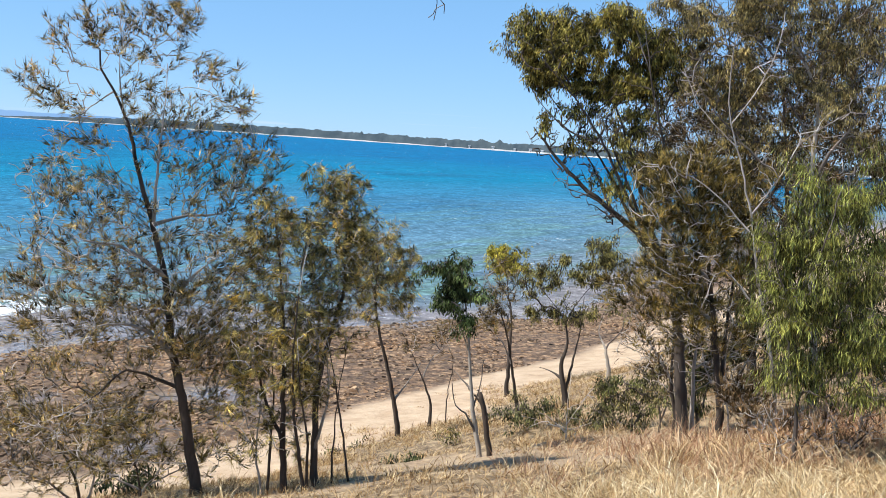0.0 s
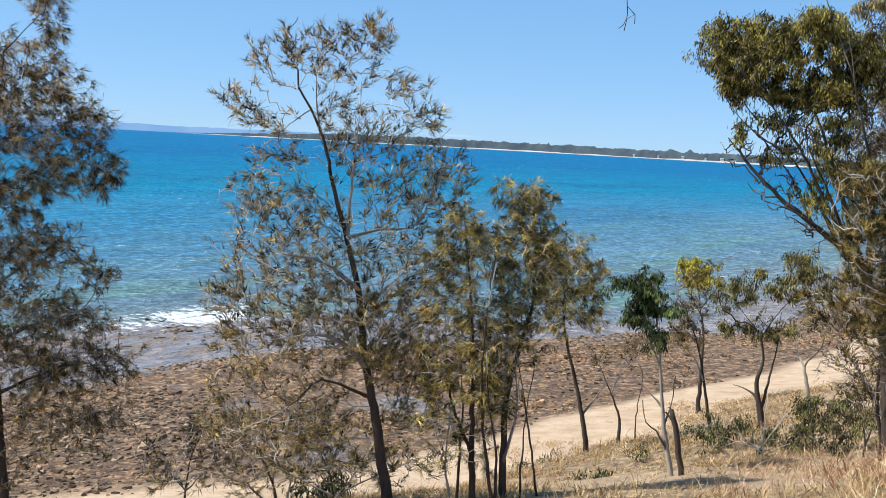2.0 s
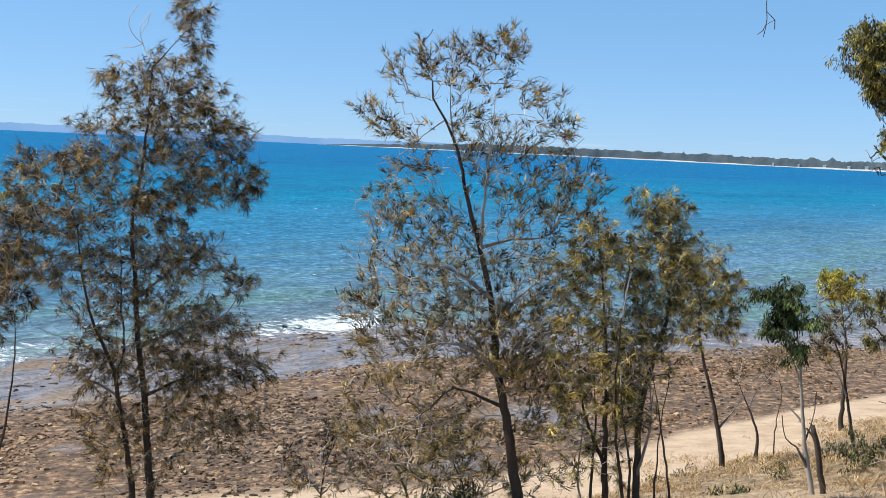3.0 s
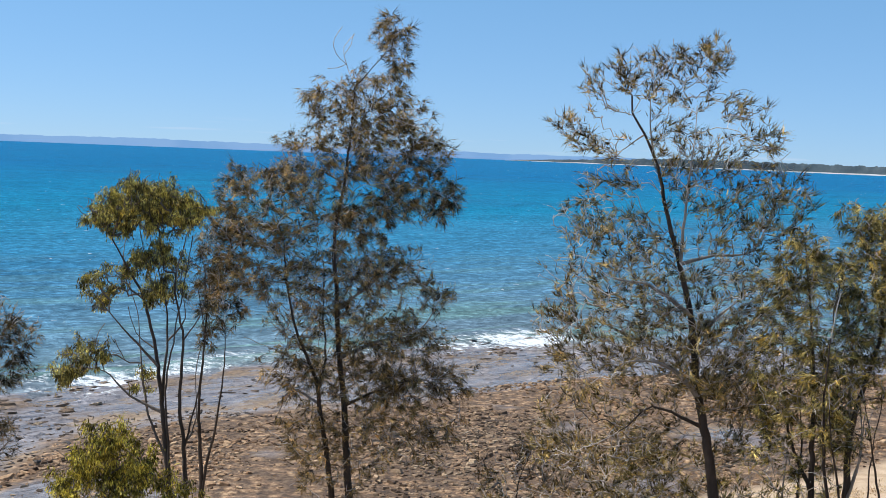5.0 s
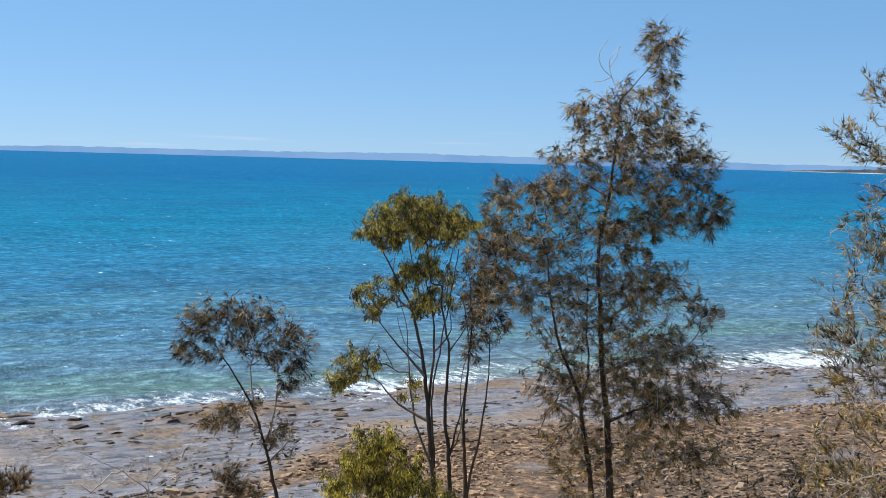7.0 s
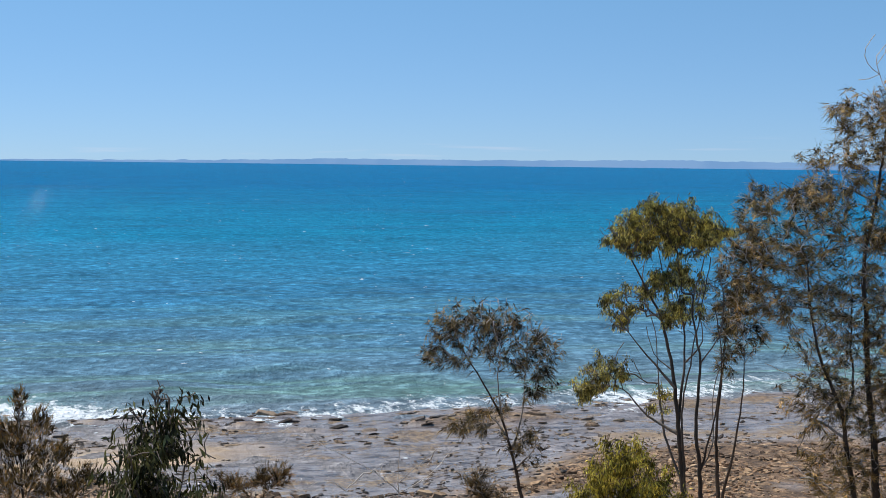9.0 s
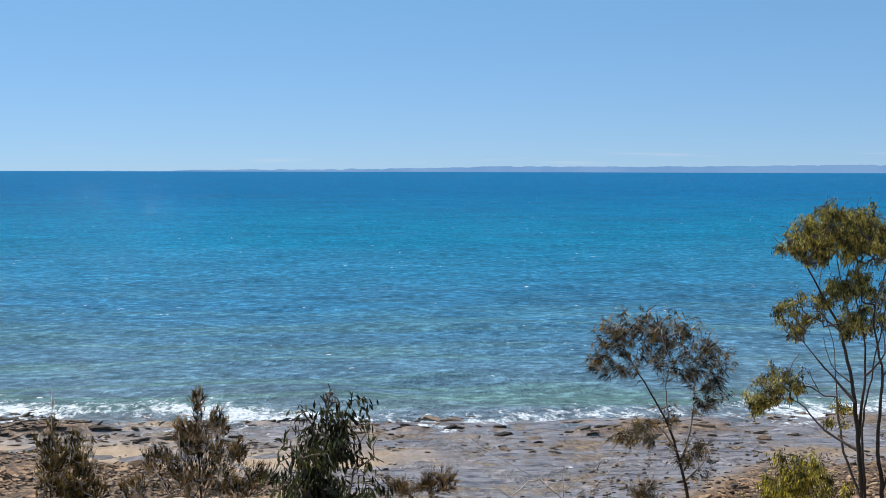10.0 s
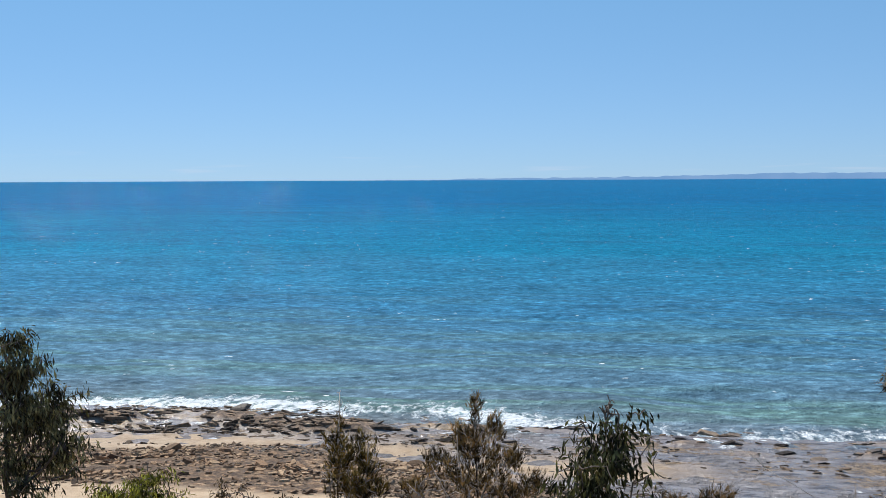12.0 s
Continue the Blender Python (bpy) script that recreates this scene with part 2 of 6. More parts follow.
def side(px, py, line):
    """Distance to a plan line: plus on the land side (to its right), minus seaward."""
    best = np.full(px.shape, 1e9)
    sign = np.ones(px.shape)
    for (ax, ay), (bx, by) in zip(line, line[1:]):
        dx, dy = bx - ax, by - ay
        q = np.clip(((px - ax) * dx + (py - ay) * dy) / (dx * dx + dy * dy), 0, 1)
        ex, ey = px - ax - q * dx, py - ay - q * dy
        d = np.hypot(ex, ey)
        nearer = d < best - 1e-9
        best = np.where(nearer, d, best)
        sign = np.where(nearer, np.where(ex * dy - ey * dx > 0, 1.0, -1.0), sign)
    return best * sign


def value_noise(px, py, seed):
    """Smooth random field of about unit grain, from -1 to 1."""
    ix, iy = np.floor(px), np.floor(py)
    fx, fy = px - ix, py - iy
    fx, fy = fx * fx * (3 - 2 * fx), fy * fy * (3 - 2 * fy)

    def h(a, b):
        s = np.sin(a * 127.1 + b * 311.7 + seed * 74.7) * 43758.5453
        return (s - np.floor(s)) * 2 - 1
    return (h(ix, iy) * (1 - fx) + h(ix + 1, iy) * fx) * (1 - fy) + (h(ix, iy + 1) * (1 - fx) + h(ix + 1, iy + 1) * fx) * fy


def fractal(px, py, scale, seed, octaves=4, gain=0.5):
    total, amp = 0, 1.0
    for i in range(octaves):
        total = total + amp * value_noise(px * scale * 2 ** i, py * scale * 2 ** i, seed + i)
        amp *= gain
    return total


RISE_S = (0, 2, 6, 10, 14, 17, 21, 30, 60, 200, 5000)
RISE_Z = (0, 0.75, 2.1, 3.2, 4.2, 4.95, 5.8, 6.4, 8, 12, 14)


def terrain(px, py):
    """Height of the ground and the shares of sand, wet rock and grass."""
    px, py = np.asarray(px, float), np.asarray(py, float)
    wob = fractal(px, py, 0.16, 3, 3) * 0.9
    bank, rub, flat, surf = (side(px, py, l) for l in (BANK, RUBBLE, FLAT, SURF))
    bank2, rub2, flat2 = bank + wob * 0.35, rub + wob, flat + wob * 1.5
    land = 1.5 + np.interp(bank, RISE_S, RISE_Z) + fractal(px, py, 0.5, 11, 3) * 0.1 * np.clip(bank / 3, 0, 1)
    # between the lines the height runs from 1.5 at the bank through 0.95 and 0.3 to the sea's level
    a = np.clip(-bank / np.maximum(rub - bank, 0.3), 0, 1)
    b = np.clip(-rub / np.maximum(flat - rub, 0.3), 0, 1)
    c = np.clip(-flat / np.maximum(surf - flat, 0.3), 0, 1)
    z = 1.5 - 0.6 * a - 0.6 * b - (0.26 + 0.35 * np.clip((py - 48) / 10, 0, 1)) * np.clip(c * 4, 0, 1) - 0.03 * c
    z = np.where(bank > 0, land, z)
    z = np.where(surf < 0, np.maximum(0.02 + surf * 0.06, -4), z)
    on_rub = np.clip(-rub2 / 0.8, 0, 1) * np.clip((flat2 + 1.2) / 1.2, 0, 1)
    on_flat = np.clip(-flat2 / 1.0, 0, 1)
    south = np.clip((58 - py) / 10, 0, 1)  # the ledges and the surf end where the bay begins
    ridge = 1 - np.abs(fractal(px, py, 0.9, 21, 4, 0.6))
    z = z + on_rub * (fractal(px, py, 1.6, 31, 3, 0.6) * 0.03)
    z = z + on_flat * ((ridge - 0.62) * 0.07 + fractal(px, py, 0.22, 41, 3) * 0.04) * south * np.clip((surf + 6) / 6, 0, 1)
    ledge = np.exp(-((surf - 1.8) / 1.6) ** 2) * south * np.clip((-px - 24) / 12, 0.25, 1)
    along = (px * 0.45 + py * 0.9) * 0.22
    step = np.clip(fractal(surf * 0.5, along, 1.0, 51, 4, 0.6) * 1.6 + 0.25, 0, 1)
    step = np.floor(step * 4 + 0.3 * fractal(px, py, 1.3, 53, 2)) / 4 + 0.05 * step
    z = z + np.clip(ledge * step, 0, 1) * 0.36
    left = np.clip((-px - 29) / 6, 0, 1)
    sandy = np.clip(np.exp(-((surf - 5.8 + fractal(px, py, 0.2, 63, 2)) / 1.7) ** 2) * 2.2 * left + np.clip(fractal(surf * 0.45, along * 0.7, 1.0, 61, 3) * 2 - 0.9, 0, 0.6) * np.clip((-px - 15) / 10, 0, 1), 0, 1)
    sand = np.clip((rub2 + 0.4) / 0.8, 0, 1)
    sand = np.maximum(sand, sandy * on_flat * np.clip(0.6 + (surf - 2) / 3, 0, 1) * 0.9)
    grass = np.clip((bank2 - 0.2) / 1.2, 0, 1) * np.clip(0.95 + fractal(px, py, 0.4, 71, 3), 0.6, 1)
    wet = on_flat * np.clip(1.15 - sandy, 0, 1) * np.clip(1.2 - (z - 0.1) * 2.5, 0, 1) * (1 - 0.85 * np.clip(ledge * step * 2, 0, 1))
    pool = np.clip(fractal(px, py, 0.17, 171, 3) * 4 - 1.3, 0, 1) * on_rub * np.clip((px + 28) / 5, 0, 1) * np.clip((-4 - px) / 3, 0, 1)
    wet = np.maximum(wet, pool)
    return z, sand, wet, grass, surf


def ground_z(x, y):
    return float(terrain(np.array([x]), np.array([y]))[0][0])


def spaced(lo, hi, step, far_lo, far_hi, grow=1.22):
    """Coordinates: even between lo and hi, wider and wider outside."""
    mid = list(np.arange(lo, hi + step / 2, step))
    s, v, left = step, lo, []
    while v > far_lo:
        s *= grow
        v = max(v - s, far_lo)
        left.append(v)
    s, v, right = step, hi, []
    while v < far_hi:
        s *= grow
        v = min(v + s, far_hi)
        right.append(v)
    return np.array(left[::-1] + mid + right)


def sheet(name, xs, ys, zs, material, attrs):
    nx, ny = len(xs), len(ys)
    gx, gy = np.meshgrid(xs, ys)
    co = np.stack([gx, gy, zs], -1).reshape(-1, 3)
    i = np.arange(nx * ny).reshape(ny, nx)
    quads = np.stack([i[:-1, :-1], i[:-1, 1:], i[1:, 1:], i[1:, :-1]], -1).reshape(-1, 4)
    me = mesh_from(name, co, quads, material, smooth=True)
    for key, v in attrs.items():
        at = me.attributes.new(key, "FLOAT", "POINT")
        at.data.foreach_set("value", np.ascontiguousarray(v, dtype=np.float32).ravel())
    return new(name, me)


def mesh_from(name, co, faces, material, smooth=False):
    """A mesh from arrays: faces all of one size."""
    co, faces = np.asarray(co, np.float32), np.asarray(faces, np.int32)
    me = bpy.data.meshes.new(name)
    me.vertices.add(len(co))
    me.vertices.foreach_set("co", co.ravel())
    n, k = faces.shape
    me.loops.add(n * k)
    me.loops.foreach_set("vertex_index", faces.ravel())
    me.polygons.add(n)
    me.polygons.foreach_set("loop_start", np.arange(0, n * k, k, dtype=np.int32))
    me.polygons.foreach_set("loop_total", np.full(n, k, dtype=np.int32))
    me.polygons.foreach_set("use_smooth", np.full(n, bool(smooth)))
    me.materials.append(material.m if isinstance(material, Mat) else material)
    me.update(calc_edges=True)
    me.validate()
    return me


def part(name, me, parent, label=""):
    """Links a mesh as one part of a thing."""
    ob = new(name, me)
    ob.parent = parent
    return tagged(ob, label)


gxs, gys = spaced(-50, 14, 0.26, -4900, 4900), spaced(-10, 60, 0.26, -4900, 4900)
ggx, ggy = np.meshgrid(gxs, gys)
gz, g_sand, g_wet, g_grass, g_surf = terrain(ggx, ggy)
tagged(sheet("ground", gxs, gys, gz, GROUND, {"sand": g_sand, "wet": g_wet, "grass": g_grass}),
       "grassy bank falling to a sandy track and a brown rock reef", "ground", kind="structure")

sxs, sys_ = spaced(-80, 26, 0.55, -4900, 4900, 1.12), spaced(-20, 110, 0.55, -4900, 4900, 1.12)
sgx, sgy = np.meshgrid(sxs, sys_)
s_surf = side(sgx, sgy, SURF)
out = -s_surf
swell = np.sin(out * 0.75 + fractal(sgx, sgy, 0.06, 81, 2) * 2.5) * np.clip(fractal(sgx, sgy, 0.05, 91, 2) + 0.5, 0, 1)
near = np.clip((out + 1) / 4, 0, 1) * np.clip((66 - sgy) / 30 + np.clip(out / 20, 0, 1), 0.25, 1) * np.clip(1 - out / 120, 0, 1)
sz = near * (swell * 0.13 + fractal(sgx * 1.5 - sgy * 0.4, sgy * 0.7, 0.5, 101, 3) * 0.07)
broken = np.clip(fractal(sgx, sgy, 0.11, 111, 3) * 0.9 + 0.55, 0, 1)
bay = np.clip((64 - sgy) / 12, 0, 1) + 0.75 * np.exp(-((sgx - 12) / 9) ** 2 - ((sgy - 108) / 14) ** 2)
foam = bay * np.exp(-((out - 1.2 - fractal(sgx, sgy, 0.2, 121, 2) * 1.2) / 2.7) ** 2) * (0.52 + 0.34 * broken) + bay * np.exp(-((out + 1.5) / 1.8) ** 2) * 0.5 * broken
inner = np.clip((sgy - 48) / 10, 0, 1)
depth_out = out * (1 - inner) + np.maximum(out, -side(sgx, sgy, FLAT) * 0.6 - 4) * inner
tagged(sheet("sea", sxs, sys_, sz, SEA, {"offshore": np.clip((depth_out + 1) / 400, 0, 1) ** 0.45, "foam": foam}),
       "blue sea turning turquoise over the reef with white surf", "water", kind="structure")

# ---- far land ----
# blue-grey of distance haze put into the woods' base colour
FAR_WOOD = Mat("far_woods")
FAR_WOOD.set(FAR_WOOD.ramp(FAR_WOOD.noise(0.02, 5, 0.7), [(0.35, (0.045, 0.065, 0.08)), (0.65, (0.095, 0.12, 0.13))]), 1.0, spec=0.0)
FAR_SAND = Mat("far_sand")
FAR_SAND.set(FAR_SAND.ramp(FAR_SAND.noise(0.01, 3), [(0.4, (0.34, 0.36, 0.35)), (0.6, (0.46, 0.47, 0.45))]), 0.9)
FAR_HILL = Mat("far_hills")  # a plain backdrop that glows: its blue haze is put in as emission
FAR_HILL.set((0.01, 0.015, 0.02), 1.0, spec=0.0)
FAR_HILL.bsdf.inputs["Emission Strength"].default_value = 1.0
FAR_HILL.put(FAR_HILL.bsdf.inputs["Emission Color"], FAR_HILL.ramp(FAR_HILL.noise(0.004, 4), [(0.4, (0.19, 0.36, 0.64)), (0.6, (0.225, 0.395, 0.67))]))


def band(name, az0, az1, step, dist, low, high, material, depth=60, lean=0.15):
    """A strip of far land between two bearings: a front, a top and a back."""
    az = np.radians(np.arange(az0, az1 + step / 2, step))
    r, lo, hi = dist(np.degrees(az)), low(np.degrees(az)), high(np.degrees(az))
    rows = []
    for rr, zz in ((r, lo), (r + depth * lean, lo + (hi - lo) * 0.75), (r + depth * lean * 1.5, hi), (r + depth, lo)):
        rows.append(np.stack([-rr * np.sin(az), rr * np.cos(az), zz], -1))
    co = np.concatenate(rows)
    n = len(az)
    i = np.arange(n - 1)
    quads = np.concatenate([np.stack([k * n + i, k * n + i + 1, (k + 1) * n + i + 1, (k + 1) * n + i], -1) for k in range(3)])
    return new(name, mesh_from(name, co, quads, material, smooth=False))


def shore_r(az):
    return np.interp(az, [-60, -20, -8, 0, 10, 23, 24], [900, 1700, 2300, 2800, 3500, 4350, 4400])


def rough_line(az, seed, a, b):
    return a + b * value_noise(az * 3.0, az * 0 + seed, seed) + b * 0.7 * value_noise(az * 11.0, az * 0 + seed, seed + 5) + b * 0.5 * value_noise(az * 37.0, az * 0, seed + 9)


tagged(band("far_beach", -60, 22.9, 0.1, shore_r, lambda a: a * 0 - 0.5, lambda a: 2.6 + 1.0 * value_noise(a * 0.9, a * 0, 3) - 1.6 * np.clip((a - 19) / 4, 0, 1), FAR_SAND, 40), "long pale sand beach across the bay", "beach", kind="structure")
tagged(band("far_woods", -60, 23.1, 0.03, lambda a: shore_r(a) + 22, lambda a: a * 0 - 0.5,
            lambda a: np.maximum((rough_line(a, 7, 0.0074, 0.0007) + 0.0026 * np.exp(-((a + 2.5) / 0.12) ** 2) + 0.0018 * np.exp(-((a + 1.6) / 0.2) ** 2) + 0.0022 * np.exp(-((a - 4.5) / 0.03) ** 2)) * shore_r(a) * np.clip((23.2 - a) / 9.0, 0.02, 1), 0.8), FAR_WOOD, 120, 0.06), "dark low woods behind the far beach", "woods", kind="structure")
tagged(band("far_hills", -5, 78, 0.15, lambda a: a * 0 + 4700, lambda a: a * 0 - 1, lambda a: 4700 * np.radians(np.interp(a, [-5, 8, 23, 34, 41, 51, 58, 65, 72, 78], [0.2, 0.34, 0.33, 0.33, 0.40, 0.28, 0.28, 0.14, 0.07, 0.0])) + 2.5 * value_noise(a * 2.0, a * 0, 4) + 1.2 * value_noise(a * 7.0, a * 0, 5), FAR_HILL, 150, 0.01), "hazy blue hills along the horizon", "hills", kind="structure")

HOUSE_WALL, HOUSE_ROOF = Mat("house_wall"), Mat("house_roof")
HOUSE_WALL.set(HOUSE_WALL.ramp(HOUSE_WALL.noise(0.4, 3), [(0.3, (0.55, 0.53, 0.5)), (0.7, (0.75, 0.73, 0.7))]), 0.8)
HOUSE_ROOF.set(HOUSE_ROOF.ramp(HOUSE_ROOF.noise(0.4, 3), [(0.3, (0.3, 0.3, 0.32)), (0.7, (0.5, 0.5, 0.52))]), 0.6)


def far_house(az, size, lift):
    """A low gabled house among the trees of the far shore."""
    r = float(shore_r(np.array([az]))[0]) + 17
    house = new("house")
    house.matrix_world = pose(-r * math.sin(radians(az)), r * math.cos(radians(az)), lift, 0, 0, az)
    tagged(house, "small pale house behind the far beach", "house", "houses on the far shore")
    w, d, h = size, size * 0.6, size * 0.3
    box = [(x, y, z) for z in (-6, h) for x, y in ((-w / 2, -d / 2), (w / 2, -d / 2), (w / 2, d / 2), (-w / 2, d / 2))]
    part("wall", mesh_from("wall", box, [(0, 1, 5, 4), (1, 2, 6, 5), (2, 3, 7, 6), (3, 0, 4, 7)], HOUSE_WALL), house)
    e = 0.6
    top = [(-w / 2 - e, -d / 2 - e, h), (w / 2 + e, -d / 2 - e, h), (w / 2 + e, 0, h + d * 0.35), (-w / 2 - e, 0, h + d * 0.35), (w / 2 + e, d / 2 + e, h), (-w / 2 - e, d / 2 + e, h)]
    part("roof", mesh_from("roof", top, [(0, 1, 2, 3), (3, 2, 4, 5)], HOUSE_ROOF), house)
    return house


for az, size, lift in ((-4.7, 6, 5), (-4.1, 7, 6), (-3.3, 5, 6), (-2.2, 6, 6), (-1.0, 4, 6), (0.2, 5, 6)):
    far_house(az, size, lift)

# ---- growing trees ----


def tube(points, radii, sides, co, quads):
    """Adds a tapered tube along points to the lists."""
    p = np.asarray(points)
    t = np.gradient(p, axis=0)
    t /= np.linalg.norm(t, axis=1)[:, None] + 1e-9
    ref = np.array([0.31, 0.87, 0.38]) if abs(t[:, 2]).mean() > 0.6 else np.array([0.1, 0.2, 1.0])
    a = np.cross(t, ref)
    a /= np.linalg.norm(a, axis=1)[:, None] + 1e-9
    b = np.cross(t, a)
    ang = np.arange(sides) * 2 * np.pi / sides
    ring = p[:, None] + np.asarray(radii)[:, None, None] * (np.cos(ang)[None, :, None] * a[:, None] + np.sin(ang)[None, :, None] * b[:, None])
    base = sum(len(c) for c in co)
    co.append(ring.reshape(-1, 3))
    i = np.arange(len(p) - 1)[:, None] * sides
    j = np.arange(sides)[None]
    k = (j + 1) % sides
    quads.append((base + np.stack([i + j, i + k, i + sides + k, i + sides + j], -1)).reshape(-1, 4))


def grow(limbs, blobs, r0, rng, tip_r, step=0.16, wild=0.5, dens=1.0, clump=0.0, thin_to=0.12, twig_r=0.016):
    """Grows a branching skeleton from given limbs towards points scattered in the blobs. Returns nodes, parents, radii, tips."""
    pos, par = [], []

    def add(p, parent):
        pos.append(p)
        par.append(parent)
        return len(pos) - 1

    taper = []
    for li, (depth, share, pts) in enumerate(limbs):
        m = len(pts)
        first, start_at = len(pos), 0
        p3 = [np.array([u, depth * i / max(1, m - 1), h]) for i, (u, h) in enumerate(pts)]
        arr = np.array(pos)
        gap = np.linalg.norm((arr - p3[0]) * [1, 0.3, 1], axis=1) if li else np.array([9.0])
        rooted = li == 0 or (gap.min() > 0.2 and p3[0][2] < limbs[0][2][0][1] + 0.35)
        if rooted:
            if p3[0][2] > 0:
                p3.insert(0, np.array([p3[0][0] * 1.02, 0, -0.08]))
                m += 1
            last = start_at = add(p3[0], -1)
        else:
            last = int(np.argmin(gap))
            shift, start_at = arr[last] - p3[0], last
            p3 = [q + shift * max(0, 1 - i / (m - 1)) for i, q in enumerate(p3)]
        ends = [p3[0] * 2 - p3[1], *p3, p3[-1] * 2 - p3[-2]]
        for before, a, b, after in zip(ends, p3, p3[1:], ends[3:]):
            n = max(1, int(np.ceil(np.linalg.norm(b - a) / (step * 1.1))))
            for q in range(1, n + 1):
                f = q / n
                bend = 0.5 * (2 * a + (b - before) * f + (2 * before - 5 * a + 4 * b - after) * f ** 2 + (3 * a - before - 3 * b + after) * f ** 3)
                jit = rng.normal(0, 0.007, 3) * (1 if q < n else 0.3)
                last = add(bend + jit, last)
        count = len(pos) - first
        thick0 = r0 * share if rooted else min(r0 * share, taper[start_at] * 0.8)
        taper += [thick0 * (1 - (1 - thin_to) * (i / max(1, count - 1)) ** 0.7) for i in range(count)]
    goals = []
    bare = []
    for u, h, w, ru, rh, n in blobs:
        for q in range(int(abs(n) * dens)):
            bare.append(n < 0)
            if clump == 0 or n < 0 or q % 9 == 0:
                v = rng.normal(0, 1, 3)
                v *= rng.random() ** (1 / 2.2) / np.linalg.norm(v)
            else:
                near_by = rng.normal(0, clump, 3)
                core = goals[-(q % 9)]
                goals.append([core[0] + near_by[0], core[1] + near_by[1], core[2] + near_by[2] * 0.6])
                continue
            goals.append([u + v[0] * ru * 1.2, w + v[1] * min(ru * 1.2, 1.2), h + v[2] * rh * 1.2])
    goals = np.array(goals)
    skel = np.array(pos)
    dist = np.array([np.linalg.norm(skel - g, axis=1).min() for g in goals])
    tips, leafy = [], []
    arr = np.empty((len(pos) + len(goals) * 40, 3))
    arr[:len(pos)] = skel
    for gi in np.argsort(dist):
        g = goals[gi]
        n0 = len(pos)
        d = arr[:n0] - g
        cost = np.linalg.norm(d, axis=1) + np.clip(d[:, 2] + 0.05, 0, None) * 0.8
        i = int(np.argmin(cost))
        a = arr[i].copy()
        L = np.linalg.norm(g - a)
        n = min(30, max(2, int(np.ceil(L / step))))
        side_v = rng.normal(0, 1, 3) * L * 0.10 * wild
        side_v[2] += L * 0.10
        last = i
        for q in range(1, n + 1):
            s = q / n
            p = a + (g - a) * s + side_v * np.sin(np.pi * s) + rng.normal(0, 0.011, 3) * wild
            last = add(p, last)
            arr[last] = p
        tips.append(last)
        if not bare[gi]:
            leafy.append(last)
    pos, par = np.array(pos), np.array(par)
    load = np.zeros(len(pos))
    load[tips] += 1
    for i in range(len(pos) - 1, 0, -1):
        if par[i] >= 0:
            load[par[i]] += load[i]
    load = np.maximum(load, 0.7)
    e = np.log(r0 / tip_r) / np.log(max(load[0], 2))
    rad = tip_r * load ** e
    limb_end = len(skel)
    taper = np.array(taper)
    rad[:limb_end] = np.maximum(np.minimum(rad[:limb_end] * 1.15, taper), np.maximum(taper * 0.7, tip_r * 1.8))
    rad[limb_end:] = np.minimum(rad[limb_end:], twig_r)
    return pos, par, rad, leafy, limb_end


def wood(pos, par, rad, split):
    """Tubes along the skeleton: two sets, thick wood and thin twigs."""
    kids = [[] for _ in pos]
    for i in range(1, len(pos)):
        if par[i] >= 0:
            kids[par[i]].append(i)
    thick, mid, thin = [], ([], []), ([], [])
    stack = [(i, -1) for i in range(len(pos) - 1, -1, -1) if par[i] < 0]
    while stack:
        i, start = stack.pop()
        chain = ([start] if start >= 0 else []) + [i]
        while kids[chain[-1]]:
            c = sorted(kids[chain[-1]], key=lambda q: -rad[q])
            for other in c[1:]:
                stack.append((other, chain[-1]))
            chain.append(c[0])
        if len(chain) < 2:
            continue
        r = rad[chain].copy()
        if start >= 0:
            r[0] = min(r[0], r[1] * 1.3)
        big = r[1] > split
        if start < 0:
            r[0] *= 1.25
            if len(r) > 3:
                r[1] *= 1.1
        sides = 9 if r[1] > 0.06 else 6 if r[1] > 0.02 else 4 if r[1] > 0.009 else 3
        if big or start < 0:
            one = ([], [])
            tube(pos[chain], r, sides, *one)
            thick.append((*one, start < 0))
        else:
            tube(pos[chain], r, sides, *(mid if r[1] > 0.0085 else thin))
    return thick, mid, thin


def blades(start, way, length, width, rng, sag=0.3):
    """Thin bent blades, one for each start: 4 corners and 2 triangles."""
    n = len(start)
    sidev = np.cross(way, rng.normal(0, 1, (n, 3)))
    sidev /= np.linalg.norm(sidev, axis=1)[:, None] + 1e-9
    w, l = width[:, None] * 0.5, length[:, None]
    mid = start + way * l * 0.55 + np.array([0, 0, -1.0]) * (l * sag * 0.25)
    end = start + way * l + np.array([0, 0, -1.0]) * (l * sag)
    co = np.stack([start, mid - sidev * w, mid + sidev * w, end], 1).reshape(-1, 3)
    b = np.arange(n)[:, None] * 4
    tris = np.concatenate([b + [0, 1, 2], b + [1, 3, 2]], 1).reshape(-1, 3)
    return co, tris


def tufts(place, way, k, length, width, spread, rng):
    """Brush-like tufts of k pointed needles each, all from one short root: one triangle a needle."""
    n = len(place)
    out = unit(np.repeat(way, k, 0) + rng.normal(0, spread, (n * k, 3)))
    tip = np.repeat(place, k, 0) + out * (np.repeat(length, k) * rng.uniform(0.5, 1.1, n * k))[:, None]
    half = unit(np.cross(way, rng.normal(0, 1, way.shape))) * (width * rng.uniform(0.35, 0.65, n))[:, None]
    co = np.concatenate([place - half, place + half, tip])
    root = np.repeat(np.arange(n), k)
    return co, np.stack([root, root + n, 2 * n + np.arange(n * k)], -1)


def unit(v):
    return v / (np.linalg.norm(v, axis=1)[:, None] + 1e-9)


